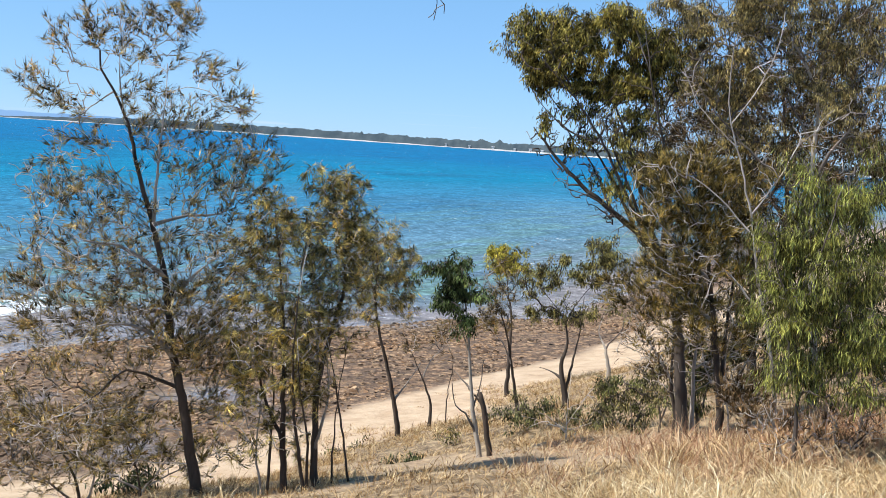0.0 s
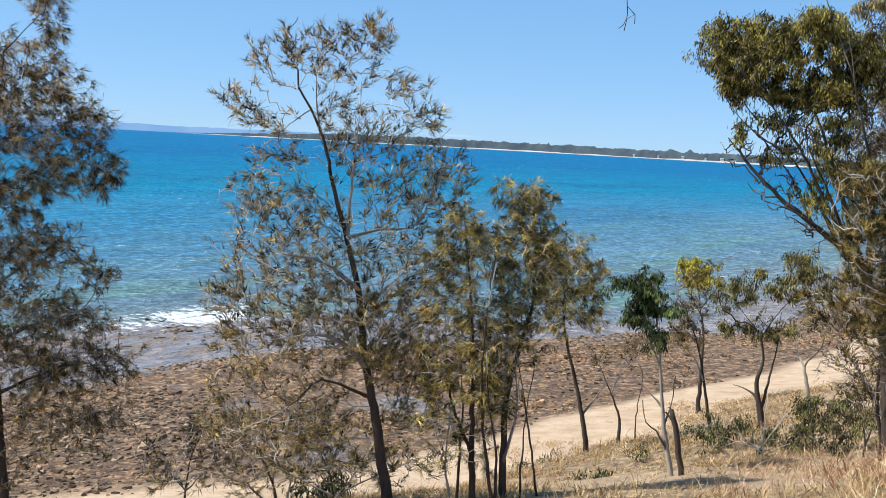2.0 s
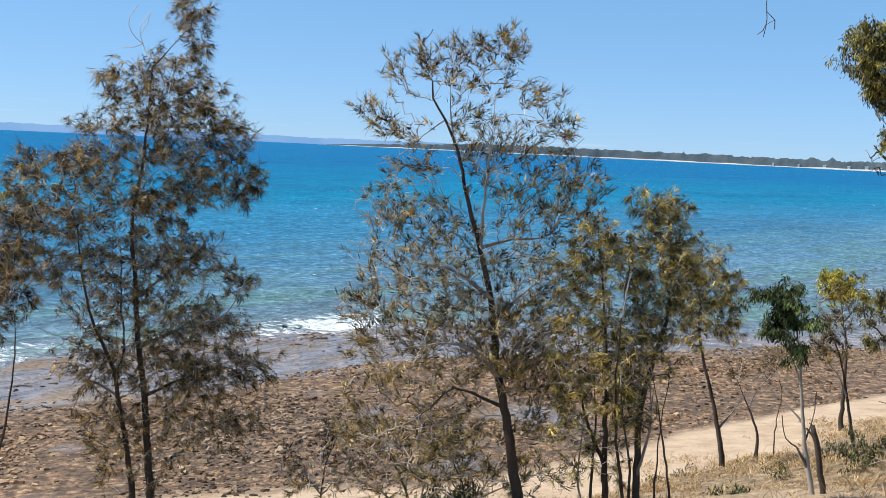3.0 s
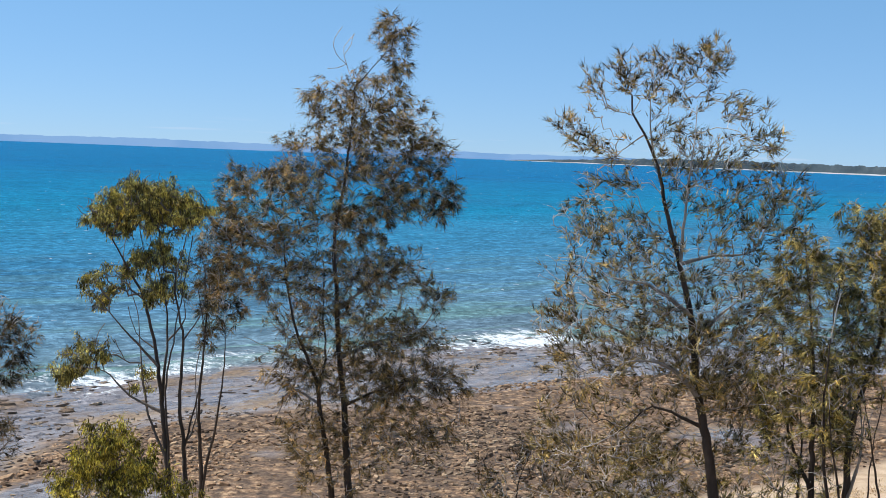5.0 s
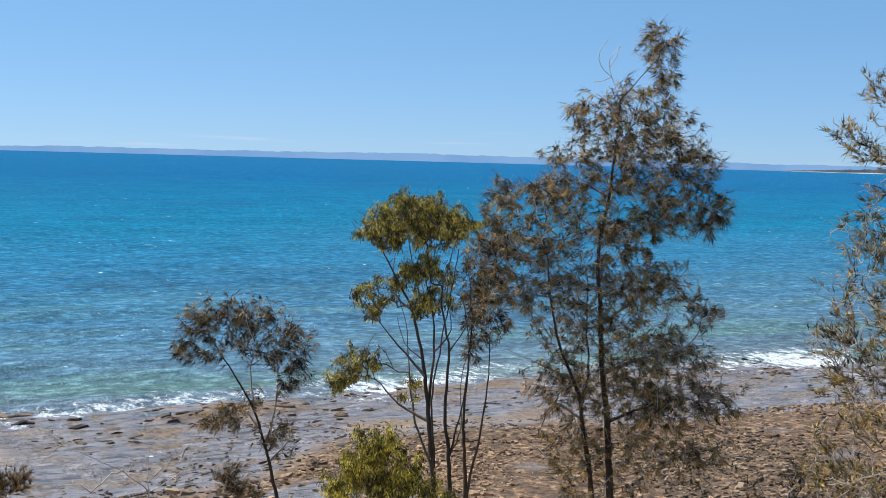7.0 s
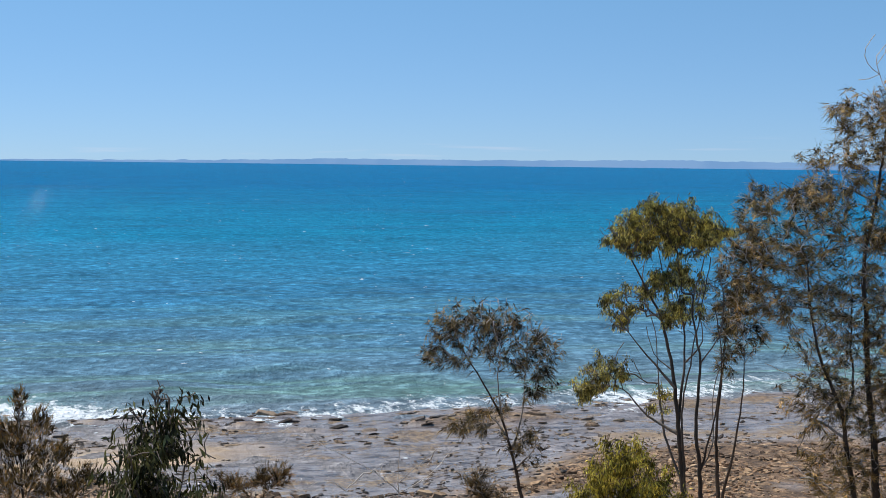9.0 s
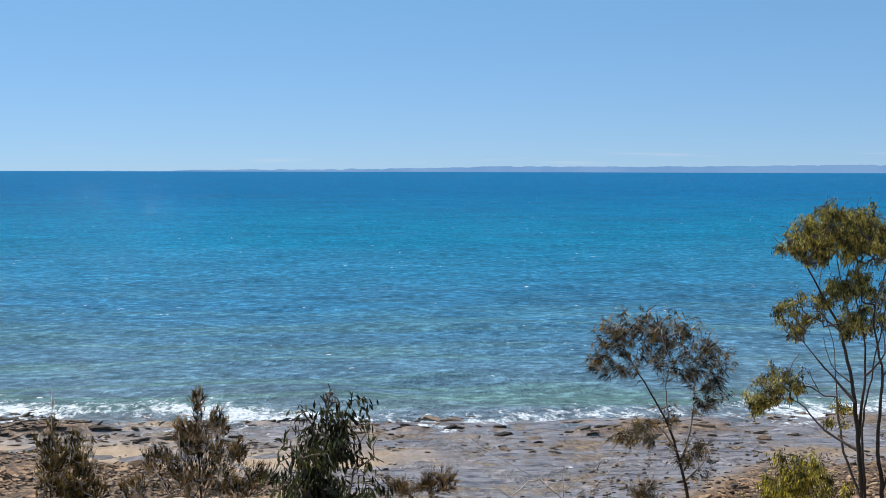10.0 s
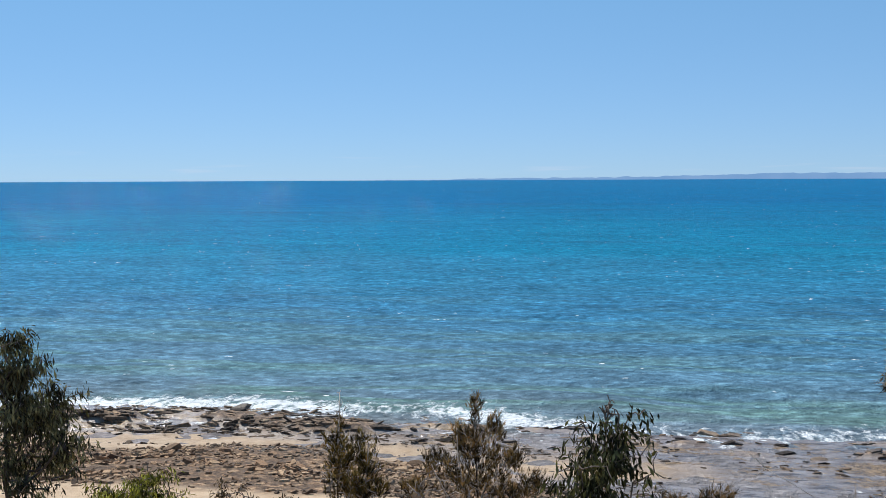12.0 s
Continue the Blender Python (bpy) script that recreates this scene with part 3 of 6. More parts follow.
FOLIAGE = {}


def leaf_material(kind, color, **k):
    key = (kind, color)
    if key not in FOLIAGE:
        FOLIAGE[key] = foliage(kind + "_foliage", color, **k)
    return FOLIAGE[key]


SEED = [100]


def plant(name, x, y, az, r0, limbs, blobs, bark_m, make_leaves, leaf_m, label, category, tip_r=0.004, wild=1.0, split=0.02, group="", crown_name="crown", dens=1.0, twig_m=None, clump=0.0, thin_to=0.12, twig_r=0.016, branch_m=None):
    SEED[0] += 1
    rng = np.random.default_rng(SEED[0])
    thing = new(name)
    thing.matrix_world = pose(x, y, ground_z(x, y) - 0.03, 0, 0, az)
    tagged(thing, label, category, group)
    pos, par, rad, tips, limb_end = grow(limbs, blobs, r0, rng, tip_r, wild=wild, dens=dens, clump=clump, thin_to=thin_to, twig_r=twig_r)
    thick, mid, thin = wood(pos, par, rad, split)
    for i, (co, quads, rooted) in enumerate(thick):
        nm = "trunk" if rooted else "limb"
        part(nm, mesh_from(nm, co[0], quads[0], bark_m if rooted or not branch_m or np.ptp(co[0], 0).max() > 2.2 else branch_m, True), thing)
    if mid[0]:
        tagged(part("branch_mass", mesh_from("branch_mass", np.concatenate(mid[0]), np.concatenate(mid[1]), branch_m or bark_m, True), thing), kind="stuff")
    if thin[0]:
        tagged(part("twig_mass", mesh_from("twig_mass", np.concatenate(thin[0]), np.concatenate(thin[1]), twig_m or TWIG, True), thing, "thin grey twigs"), kind="stuff")
    if make_leaves:
        co, tris = make_leaves(pos, par, rad, tips, limb_end, rng)
        part(crown_name, mesh_from(crown_name, co, tris, leaf_m), thing)
    return thing


def spots(pos, par, rad, tips, per, back, rng):
    """Places for foliage along the last stretch of every twig, with the twig's direction there."""
    place, way = [], []
    for t in tips:
        chain = [t]
        while len(chain) < back + 1 and par[chain[-1]] >= 0 and rad[par[chain[-1]]] < 0.03:
            chain.append(par[chain[-1]])
        d = pos[t] - pos[chain[-1]] if len(chain) > 1 else np.array([0, 0, 1.0])
        for _ in range(per):
            q = rng.random() ** 1.4 * (len(chain) - 1)
            i = int(q)
            j = min(i + 1, len(chain) - 1)
            place.append(pos[chain[i]] + (pos[chain[j]] - pos[chain[i]]) * (q - i))
            way.append(d)
    return np.array(place), unit(np.array(way) + 1e-6)


def she_oak(x, y, az, r0, limbs, blobs, droop=0.5, nt=5, tint=(0.2, 0.165, 0.08), dens=4.2, bare=0.3, fine=1.0, label="slender she-oak with sparse olive-brown needle foliage on the bank", name="she_oak"):
    def leaves(pos, par, rad, tips, limb_end, rng):
        p, d = spots(pos, par, rad, [t for t in tips if rng.random() < 0.85], nt * 3, 3, rng)
        p = p + rng.normal(0, 0.028, p.shape)
        way = unit(d * 0.5 + rng.normal(0, 0.3, p.shape) + np.array([0, 0, 0.55 - droop * 1.5]))
        return tufts(p, way, 5, fine * rng.uniform(0.1, 0.25, len(p)) * (1 + 0.5 * max(droop, 0)), 0.0078, 0.2, rng)
    blobs = blobs + [(u, h, w, ru * 1.1, rh * 1.1, -n * bare * 1.7) for u, h, w, ru, rh, n in blobs if n > 0]
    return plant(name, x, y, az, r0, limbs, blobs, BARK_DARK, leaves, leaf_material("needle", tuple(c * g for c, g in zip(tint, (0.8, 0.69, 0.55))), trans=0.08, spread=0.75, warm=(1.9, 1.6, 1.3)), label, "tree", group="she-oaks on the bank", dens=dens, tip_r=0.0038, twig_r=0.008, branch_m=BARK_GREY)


def gum(x, y, az, r0, limbs, blobs, leaf=(0.09, 0.09, 0.035), ll=0.12, nt=10, lw=0.19, label="gum tree with drooping grey-green leaves on the bank", name="gum_tree", bark_m=None, category="tree", group="gum trees on the bank", dens=1.7, hang=0.8, keep=0.62, bare=0.0, clump=0.14):
    def leaves(pos, par, rad, tips, limb_end, rng):
        p, d = spots(pos, par, rad, [t for t in tips if rng.random() < keep], int(nt * 3.6), 2, rng)
        start = p + rng.normal(0, ll * 0.6, p.shape)
        way = unit(d * 0.25 + rng.normal(0, 0.34, p.shape) + np.array([0, 0, -hang]))
        ln = ll * rng.uniform(0.55, 1.2, len(p))
        return blades(start, way, ln, ln * lw * rng.uniform(0.8, 1.3, len(p)), rng, sag=0.15)
    blobs = blobs + [(u, h, w, ru * 1.05, rh * 1.05, -n * bare) for u, h, w, ru, rh, n in blobs if n > 0 and bare]
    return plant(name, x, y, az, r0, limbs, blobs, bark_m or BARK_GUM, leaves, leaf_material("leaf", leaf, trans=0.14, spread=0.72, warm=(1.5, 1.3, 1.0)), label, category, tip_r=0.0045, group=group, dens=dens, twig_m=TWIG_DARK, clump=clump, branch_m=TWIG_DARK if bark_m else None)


def wattle(x, y, az, r0, limbs, blobs, leaf=(0.17, 0.2, 0.06), ll=0.17, nt=10, dens=1.6, label="weeping wattle with long bright-green leaves over dry grass"):
    return gum(x, y, az, r0, limbs, blobs, leaf, ll, nt, 0.09, label, "wattle_tree", BARK_GUM, "tree", "", dens, 0.95, 0.62, 0.2, 0.1)


def shrub(x, y, az, r0, limbs, blobs, leaf=(0.09, 0.1, 0.035), ll=0.09, nt=12, lw=0.22, dens=1.9, label="low leafy green shrub on the grassy bank"):
    return gum(x, y, az, r0, limbs, blobs, leaf, ll, nt, lw, label, "shrub", BARK_GUM, "shrub", "shrubs on the bank", dens)


def dead_sapling(x, y, az, r0, limbs, blobs, label="bare dead sapling with broken grey twigs"):
    return plant("dead_sapling", x, y, az, r0, limbs, blobs, TWIG, None, None, label, "dead sapling", tip_r=0.003)


def dead_tree(x, y, az, r0, limbs, blobs, label="dead tree with bare pale limbs among the gums"):
    return plant("dead_tree", x, y, az, r0, limbs, blobs, BARK_GREY, None, None, label, "dead tree", tip_r=0.004)


def snag(x, y, az, r0, limbs, blobs, label="broken dark dead trunk standing beside a pale gum"):
    return plant("snag", x, y, az, r0, limbs, blobs, BARK_DARK, None, None, label, "dead trunk", tip_r=0.006, thin_to=0.7)


def brush(x, y, az, r0, limbs, blobs, **k):
    return she_oak(x, y, az, r0, limbs, blobs, name="brush", **k)


def fallen_branch(x, y, az, r0, limbs, blobs, label="fallen dead branch lying on the dry grass"):
    return plant("fallen_branch", x, y, az, r0, limbs, blobs, BARK_DARK, None, None, label, "branch", tip_r=0.004)


# ---- trees and shrubs: plan place, bearing, trunk radius; limbs as (depth, share, points across and up), blobs of foliage ----
class Plan:
    """The limbs of one tree, each as points across and up from its foot, and the clumps of its crown."""

    def __init__(self):
        self.limbs, self.blobs = [], []

    def limb(self, depth, share, *points):
        self.limbs.append((depth, share, points))

    def blob(self, across, up, depth, half_width, half_height, twigs):
        self.blobs.append((across, up, depth, half_width, half_height, twigs))


p = Plan()
p.limb(0, 1, (-0.00, 0.06), (-0.13, 0.79), (-0.25, 1.45), (-0.39, 2.01), (-0.49, 2.65), (-0.56, 3.17), (-0.75, 3.88), (-0.94, 4.50), (-1.12, 5.22), (-1.33, 5.67), (-1.51, 5.97), (-1.53, 6.21))
p.limb(-0.8, 0.55, (-0.38, 1.97), (-0.66, 2.32), (-0.94, 2.51), (-1.26, 2.56), (-1.67, 2.51))
p.limb(0.5, 0.45, (-1.12, 5.33), (-1.23, 5.94), (-1.23, 6.26), (-1.03, 6.32))
p.limb(0.2, 0.35, (-1.14, 5.83), (-0.91, 6.15), (-0.64, 6.41), (-0.47, 6.66))
p.limb(-0.5, 0.5, (-0.74, 3.83), (-0.70, 4.52), (-0.66, 5.17), (-0.62, 5.67), (-0.62, 6.07))
p.limb(-0.8, 0.3, (-0.65, 5.63), (-0.37, 5.75), (-0.07, 5.72), (0.14, 5.56))
p.limb(0.6, 0.3, (-1.31, 5.65), (-1.51, 5.53), (-1.69, 5.42), (-1.99, 5.43))
p.limb(0.9, 0.4, (-0.77, 3.91), (-0.31, 4.04), (0.23, 4.11), (0.47, 4.66), (0.54, 4.90))
p.limb(-1, 0.4, (-0.57, 3.20), (-1.14, 3.61), (-1.58, 3.70), (-1.97, 3.94))
p.limb(1.2, 0.35, (-0.52, 2.81), (-0.04, 3.24), (0.44, 3.53))
p.limb(-0.6, 0.3, (-0.24, 1.60), (-0.97, 1.88), (-1.32, 1.60), (-1.80, 1.32))
p.limb(1, 0.3, (-0.48, 2.65), (-1.27, 2.70), (-1.93, 2.91), (-2.43, 2.81))
p.blob(-1.96, 6.33, 0, 0.31, 0.28, 6)
p.blob(-1.46, 6.60, 0, 0.37, 0.28, 9)
p.blob(-0.86, 6.73, 0, 0.37, 0.24, 7)
p.blob(-0.46, 6.79, 0, 0.28, 0.23, 7)
p.blob(-2.30, 5.82, 0, 0.32, 0.24, 6)
p.blob(-1.96, 5.53, 0, 0.37, 0.18, 6)
p.blob(-1.15, 6.14, 0, 0.44, 0.32, 6)
p.blob(-0.62, 6.25, 0, 0.40, 0.24, 4)
p.blob(0.03, 6.03, 0, 0.28, 0.24, 6)
p.blob(0.32, 5.54, 0, 0.28, 0.28, 7)
p.blob(-0.28, 5.42, 0, 0.32, 0.28, 6)
p.blob(-1.77, 5.02, 0, 0.40, 0.28, 7)
p.blob(-2.11, 4.46, 0, 0.44, 0.37, 12)
p.blob(-1.52, 4.26, 0, 0.48, 0.37, 13)
p.blob(-0.34, 4.95, 0, 0.48, 0.37, 10)
p.blob(0.51, 4.85, 0, 0.48, 0.40, 14)
p.blob(0.07, 4.42, 0, 0.56, 0.37, 14)
p.blob(-0.99, 3.90, 0, 0.72, 0.40, 16)
p.blob(-1.95, 3.62, 0, 0.65, 0.40, 16)
p.blob(0.02, 3.71, 0, 0.65, 0.40, 18)
p.blob(-1.11, 3.27, 0, 0.81, 0.40, 24)
p.blob(-2.29, 2.99, 0, 0.48, 0.32, 16)
p.blob(-0.25, 2.90, 0, 0.72, 0.40, 30)
p.blob(0.44, 3.01, 0, 0.40, 0.40, 12)
p.blob(-1.47, 2.62, 0, 0.72, 0.37, 30)
p.blob(-0.46, 2.25, 0, 0.65, 0.37, 26)
p.blob(-1.74, 1.98, 0, 0.65, 0.40, 14)
p.blob(-2.27, 2.36, 0, 0.40, 0.48, 10)
p.blob(0.08, 2.26, 0, 0.48, 0.48, 24)
p.blob(-1.04, 1.35, 0, 0.48, 0.48, 13)
p.blob(-1.95, 1.17, 0, 0.56, 0.48, 11)
p.blob(0.49, 2.03, 0, 0.40, 0.48, 10)
p.blob(-2.39, 1.33, 0, 0.32, 0.48, 7)
p.blob(0.27, 1.54, 0, 0.48, 0.40, 10)
p.blob(-1.33, 0.70, 0, 0.48, 0.32, 6)
p.blob(-0.85, 5.55, 0, 0.35, 0.35, 10)
p.blob(-0.95, 5.0, 0, 0.3, 0.4, 5)
p.blob(-0.45, 5.3, 0, 0.3, 0.3, -9)
she_oak(-3.30, 15.63, 11.9, 0.095, p.limbs, p.blobs, droop=0.3, nt=3, dens=4.2, bare=0.7, fine=0.8, tint=(0.32, 0.275, 0.135))
p = Plan()
p.limb(0, 1, (0.00, -0.19), (-0.08, 0.62), (-0.11, 1.50), (-0.13, 2.21), (-0.22, 3.07), (-0.32, 3.76), (-0.35, 4.07))
p.limb(0.8, 0.6, (-0.06, 0.78), (-0.36, 1.36), (-0.52, 2.13), (-0.59, 2.73))
p.limb(-0.6, 0.6, (0.27, -0.10), (0.09, 0.97), (0.01, 1.94), (0.03, 2.90), (0.12, 3.52))
p.limb(0.3, 0.6, (-0.27, -0.20), (-0.25, 0.59), (-0.24, 1.38), (-0.32, 2.16))
p.limb(-0.4, 0.55, (0.20, -0.23), (0.22, 0.66), (0.10, 1.47), (0.05, 2.27))
p.limb(0.5, 0.45, (-0.43, -0.16), (-0.54, 0.41), (-0.48, 1.03), (-0.38, 1.65))
p.blob(-0.36, 3.99, 0, 0.35, 0.31, 16)
p.blob(-0.57, 3.60, 0, 0.39, 0.35, 18)
p.blob(-0.08, 3.62, 0, 0.39, 0.39, 18)
p.blob(-0.36, 2.99, 0, 0.47, 0.43, 24)
p.blob(-0.63, 2.34, 0, 0.43, 0.43, 20)
p.blob(0.06, 2.53, 0, 0.43, 0.43, 24)
p.blob(-0.30, 1.89, 0, 0.55, 0.39, 24)
p.blob(-0.66, 1.47, 0, 0.39, 0.39, 12)
p.blob(0.17, 1.75, 0, 0.39, 0.39, 16)
p.blob(-0.34, 1.01, 0, 0.47, 0.39, 10)
she_oak(-1.97, 15.27, 7.3, 0.06, p.limbs, p.blobs, droop=0.7, nt=4, dens=3.3, bare=0.4, fine=0.66, tint=(0.36, 0.33, 0.135))
p = Plan()
p.limb(0, 1, (0.00, -0.17), (-0.06, 0.53), (-0.06, 1.52), (0.08, 2.22), (0.24, 2.93), (0.13, 3.55), (-0.11, 4.25), (-0.15, 4.48))
p.limb(0.6, 0.6, (-0.08, 1.52), (-0.11, 2.30), (-0.13, 3.10), (-0.20, 3.57))
p.limb(-0.5, 0.5, (0.62, 0.48), (0.41, 1.23), (0.10, 1.93))
p.limb(0.5, 0.5, (0.77, 0.53), (0.64, 1.23), (0.31, 1.98), (0.17, 2.61))
p.limb(0.2, 0.5, (0.21, -0.16), (0.21, 0.62), (0.24, 1.35), (0.31, 2.00))
p.limb(-0.3, 0.5, (0.48, -0.03), (0.36, 0.65), (0.22, 1.40), (0.04, 2.21))
p.blob(-0.12, 4.33, 0, 0.28, 0.28, 14)
p.blob(0.24, 4.31, 0, 0.28, 0.28, 14)
p.blob(0.11, 3.79, 0, 0.48, 0.36, 26)
p.blob(-0.19, 3.45, 0, 0.40, 0.40, 20)
p.blob(0.43, 3.65, 0, 0.32, 0.40, 18)
p.blob(0.31, 3.08, 0, 0.43, 0.36, 22)
p.blob(-0.07, 2.74, 0, 0.40, 0.40, 18)
p.blob(0.19, 2.42, 0, 0.40, 0.36, 10)
p.blob(-0.20, 2.09, 0, 0.32, 0.32, 10)
p.blob(-0.24, 1.43, 0, 0.36, 0.36, 9)
p.blob(-0.36, 0.77, 0, 0.28, 0.32, 5)
she_oak(-1.59, 15.67, 5.8, 0.066, p.limbs, p.blobs, droop=0.7, nt=4, dens=3.3, bare=0.4, fine=0.66, tint=(0.36, 0.33, 0.135))
p = Plan()
p.limb(0, 1, (0.0, -0.19), (-0.11, 0.59), (-0.22, 1.03), (-0.39, 1.74), (-0.58, 2.38), (-0.73, 3.17), (-0.72, 3.91), (-0.85, 4.41))
p.limb(0.4, 0.5, (-0.16, 0.91), (0.16, 1.34), (0.4, 1.71))
p.blob(-0.98, 4.4, 0, 0.44, 0.44, 12)
p.blob(-0.47, 4.44, 0, 0.44, 0.5, 16)
p.blob(-0.06, 3.95, 0, 0.31, 0.5, 12)
p.blob(-0.55, 3.54, 0, 0.57, 0.5, 20)
p.blob(-0.88, 3.77, 0, 0.44, 0.57, 14)
p.blob(-0.02, 3.19, 0, 0.31, 0.38, 7)
p.blob(-1.01, 2.87, 0, 0.44, 0.31, 6)
she_oak(-0.72, 24.99, 1.7, 0.075, p.limbs, p.blobs, droop=0.8, nt=4, dens=4.2, bare=0.4, fine=0.9, tint=(0.36, 0.33, 0.135))
p = Plan()
p.limb(0, 1, (0.0, 0.65), (-0.17, 1.13), (-0.34, 1.47), (-0.55, 1.92))
p.limb(0.4, 0.6, (-0.2, 1.2), (-0.03, 1.67), (0.29, 2.09), (0.41, 2.43))
p.limb(0.3, 0.4, (0.39, 0.6), (0.43, 1.15), (0.49, 1.69), (0.29, 2.23))
p.blob(-0.6, 2.08, 0, 0.24, 0.24, 4)
p.blob(0.21, 2.28, 0, 0.3, 0.3, 7)
p.blob(0.4, 2.57, 0, 0.27, 0.27, 5)
she_oak(-0.06, 27.00, 0.1, 0.06, p.limbs, p.blobs, droop=0.4, nt=2)
p = Plan()
p.limb(0, 1, (-0.00, -0.28), (-0.08, 0.06), (-0.15, 0.39), (-0.25, 0.92), (-0.31, 1.40), (-0.38, 2.02), (-0.46, 2.54), (-0.55, 2.90))
p.limb(0.3, 0.45, (-0.26, 1.01), (-0.45, 1.21), (-0.57, 1.32))
p.limb(0.3, 0.4, (-0.35, 1.78), (-0.53, 2.13), (-0.70, 2.48))
p.limb(-0.2, 0.55, (-0.14, 0.36), (-0.33, 0.71), (-0.50, 0.85), (-0.58, 1.22))
p.limb(0.2, 0.35, (-0.24, 0.82), (-0.14, 1.20), (-0.11, 1.57))
p.blob(-0.71, 2.95, 0, 0.31, 0.26, 22)
p.blob(-0.48, 2.72, 0, 0.26, 0.28, 22)
p.blob(-0.73, 2.57, 0, 0.22, 0.23, 16)
p.blob(-0.46, 2.44, 0, 0.18, 0.19, 8)
gum(0.87, 17.60, -2.8, 0.06, p.limbs, p.blobs, leaf=(0.085, 0.115, 0.042), ll=0.072, lw=0.26, nt=20, dens=2.6, bark_m=BARK_PALE)
p = Plan()
p.limb(0, 1, (-0.0, 0.01), (-0.13, 0.58), (-0.27, 1.28), (-0.45, 2.04), (-0.68, 2.6), (-0.81, 2.98))
p.limb(0.3, 0.6, (-0.42, 1.98), (-0.36, 2.48), (-0.27, 2.98))
p.limb(-0.3, 0.4, (-0.26, 1.22), (-0.49, 1.74), (-0.96, 2.24))
p.blob(-0.82, 2.72, 0, 0.38, 0.38, 9)
p.blob(-0.53, 3.13, 0, 0.44, 0.44, 10)
p.blob(-1.03, 2.19, 0, 0.31, 0.25, 6)
p.blob(-0.65, 2.22, 0, 0.38, 0.31, 8)
she_oak(1.97, 24.92, -4.5, 0.06, p.limbs, p.blobs, droop=0.4, nt=3)
p = Plan()
p.limb(0, 1, (0.01, 2.25), (-0.13, 3.09), (-0.27, 3.92))
p.limb(0.3, 0.5, (-0.13, 3.09), (0.25, 3.6), (0.31, 3.93))
p.limb(-0.3, 0.5, (-0.09, 2.92), (-0.59, 3.76))
p.blob(-0.71, 4.22, 0, 0.5, 0.37, 16)
p.blob(-0.12, 4.1, 0, 0.58, 0.42, 22)
p.blob(0.31, 3.88, 0, 0.3, 0.23, 8)
p.blob(-0.39, 4.41, 0, 0.42, 0.3, 10)
gum(2.15, 32.93, -3.7, 0.08, p.limbs, p.blobs, leaf=(0.33, 0.29, 0.05), ll=0.085, lw=0.24, nt=20, dens=3.4)
p = Plan()
p.limb(0, 1, (0.0, 0.02), (-0.07, 0.41), (-0.19, 0.99), (-0.09, 1.52), (-0.19, 2.13))
p.limb(0.5, 0.6, (-0.11, 0.72), (-0.41, 0.83), (-0.66, 0.82))
p.limb(0.5, 0.6, (-0.03, 0.41), (0.11, 1.26), (0.19, 1.86), (0.2, 2.47))
p.limb(-0.5, 0.5, (-0.19, 2.01), (-0.58, 2.5), (-0.82, 2.75))
p.limb(0.3, 0.5, (-0.12, 2.01), (0.25, 2.64), (0.64, 3.02))
p.blob(-0.85, 2.81, 0, 0.42, 0.3, 14)
p.blob(-0.44, 3.03, 0, 0.42, 0.3, 16)
p.blob(0.04, 3.0, 0, 0.42, 0.3, 14)
p.blob(0.45, 3.16, 0, 0.42, 0.36, 14)
p.blob(0.8, 3.3, 0, 0.36, 0.3, 10)
p.blob(-0.86, 2.13, 0, 0.36, 0.3, 10)
p.blob(-0.38, 2.24, 0, 0.36, 0.3, 8)
p.blob(0.16, 2.28, 0, 0.36, 0.27, 6)
p.blob(0.42, 3.52, 0, 0.36, 0.24, 8)
gum(2.89, 23.83, -6.9, 0.1, p.limbs, p.blobs, leaf=(0.19, 0.17, 0.06), ll=0.08, lw=0.22, nt=14, dens=3.4)
p = Plan()
p.limb(0, 1, (0.0, 0.19), (-0.07, 0.57), (-0.13, 0.84), (0.05, 1.12), (0.26, 1.4), (0.29, 1.83))
p.limb(0.6, 0.6, (-0.11, 0.8), (-0.35, 1.26), (-0.23, 1.69))
p.limb(0.4, 0.5, (0.25, 1.37), (0.53, 1.64))
p.blob(-0.4, 1.99, 0, 0.42, 0.3, 7)
p.blob(0.35, 2.06, 0, 0.42, 0.3, 8)
p.blob(0.02, 2.41, 0, 0.45, 0.27, 6)
gum(4.65, 29.64, -8.9, 0.08, p.limbs, p.blobs, leaf=(0.15, 0.135, 0.05), ll=0.12, nt=8, bark_m=BARK_PALE)
p = Plan()
p.limb(0, 1, (0.02, 0.39), (-0.07, 1.2), (-0.17, 1.88), (-0.31, 2.46), (-0.68, 3.03), (-1.26, 3.48), (-1.75, 3.84), (-2.17, 4.24), (-2.54, 4.67))
p.limb(-0.8, 0.8, (-0.54, 2.87), (-1.06, 3.77), (-1.48, 4.57), (-1.96, 5.19), (-2.37, 5.64))
p.limb(0.6, 0.75, (-0.59, 2.95), (-0.92, 3.94), (-1.31, 4.94), (-1.65, 5.79), (-1.88, 6.4))
p.limb(-1, 0.7, (-0.44, 2.71), (-0.46, 4.06), (-0.74, 5.17), (-0.92, 6.07))
p.limb(1.5, 0.35, (-0.88, 5.53), (-1.8, 7.52), (-2.82, 8.13), (-3.74, 8.08), (-4.22, 7.68), (-4.41, 7.0), (-4.47, 6.62), (-4.58, 6.37))
p.limb(1.5, 0.15, (-4.15, 6.66), (-4.21, 6.58), (-4.41, 6.49))
p.limb(1.5, 0.12, (-4.17, 6.36), (-4.44, 6.41), (-4.67, 6.41))
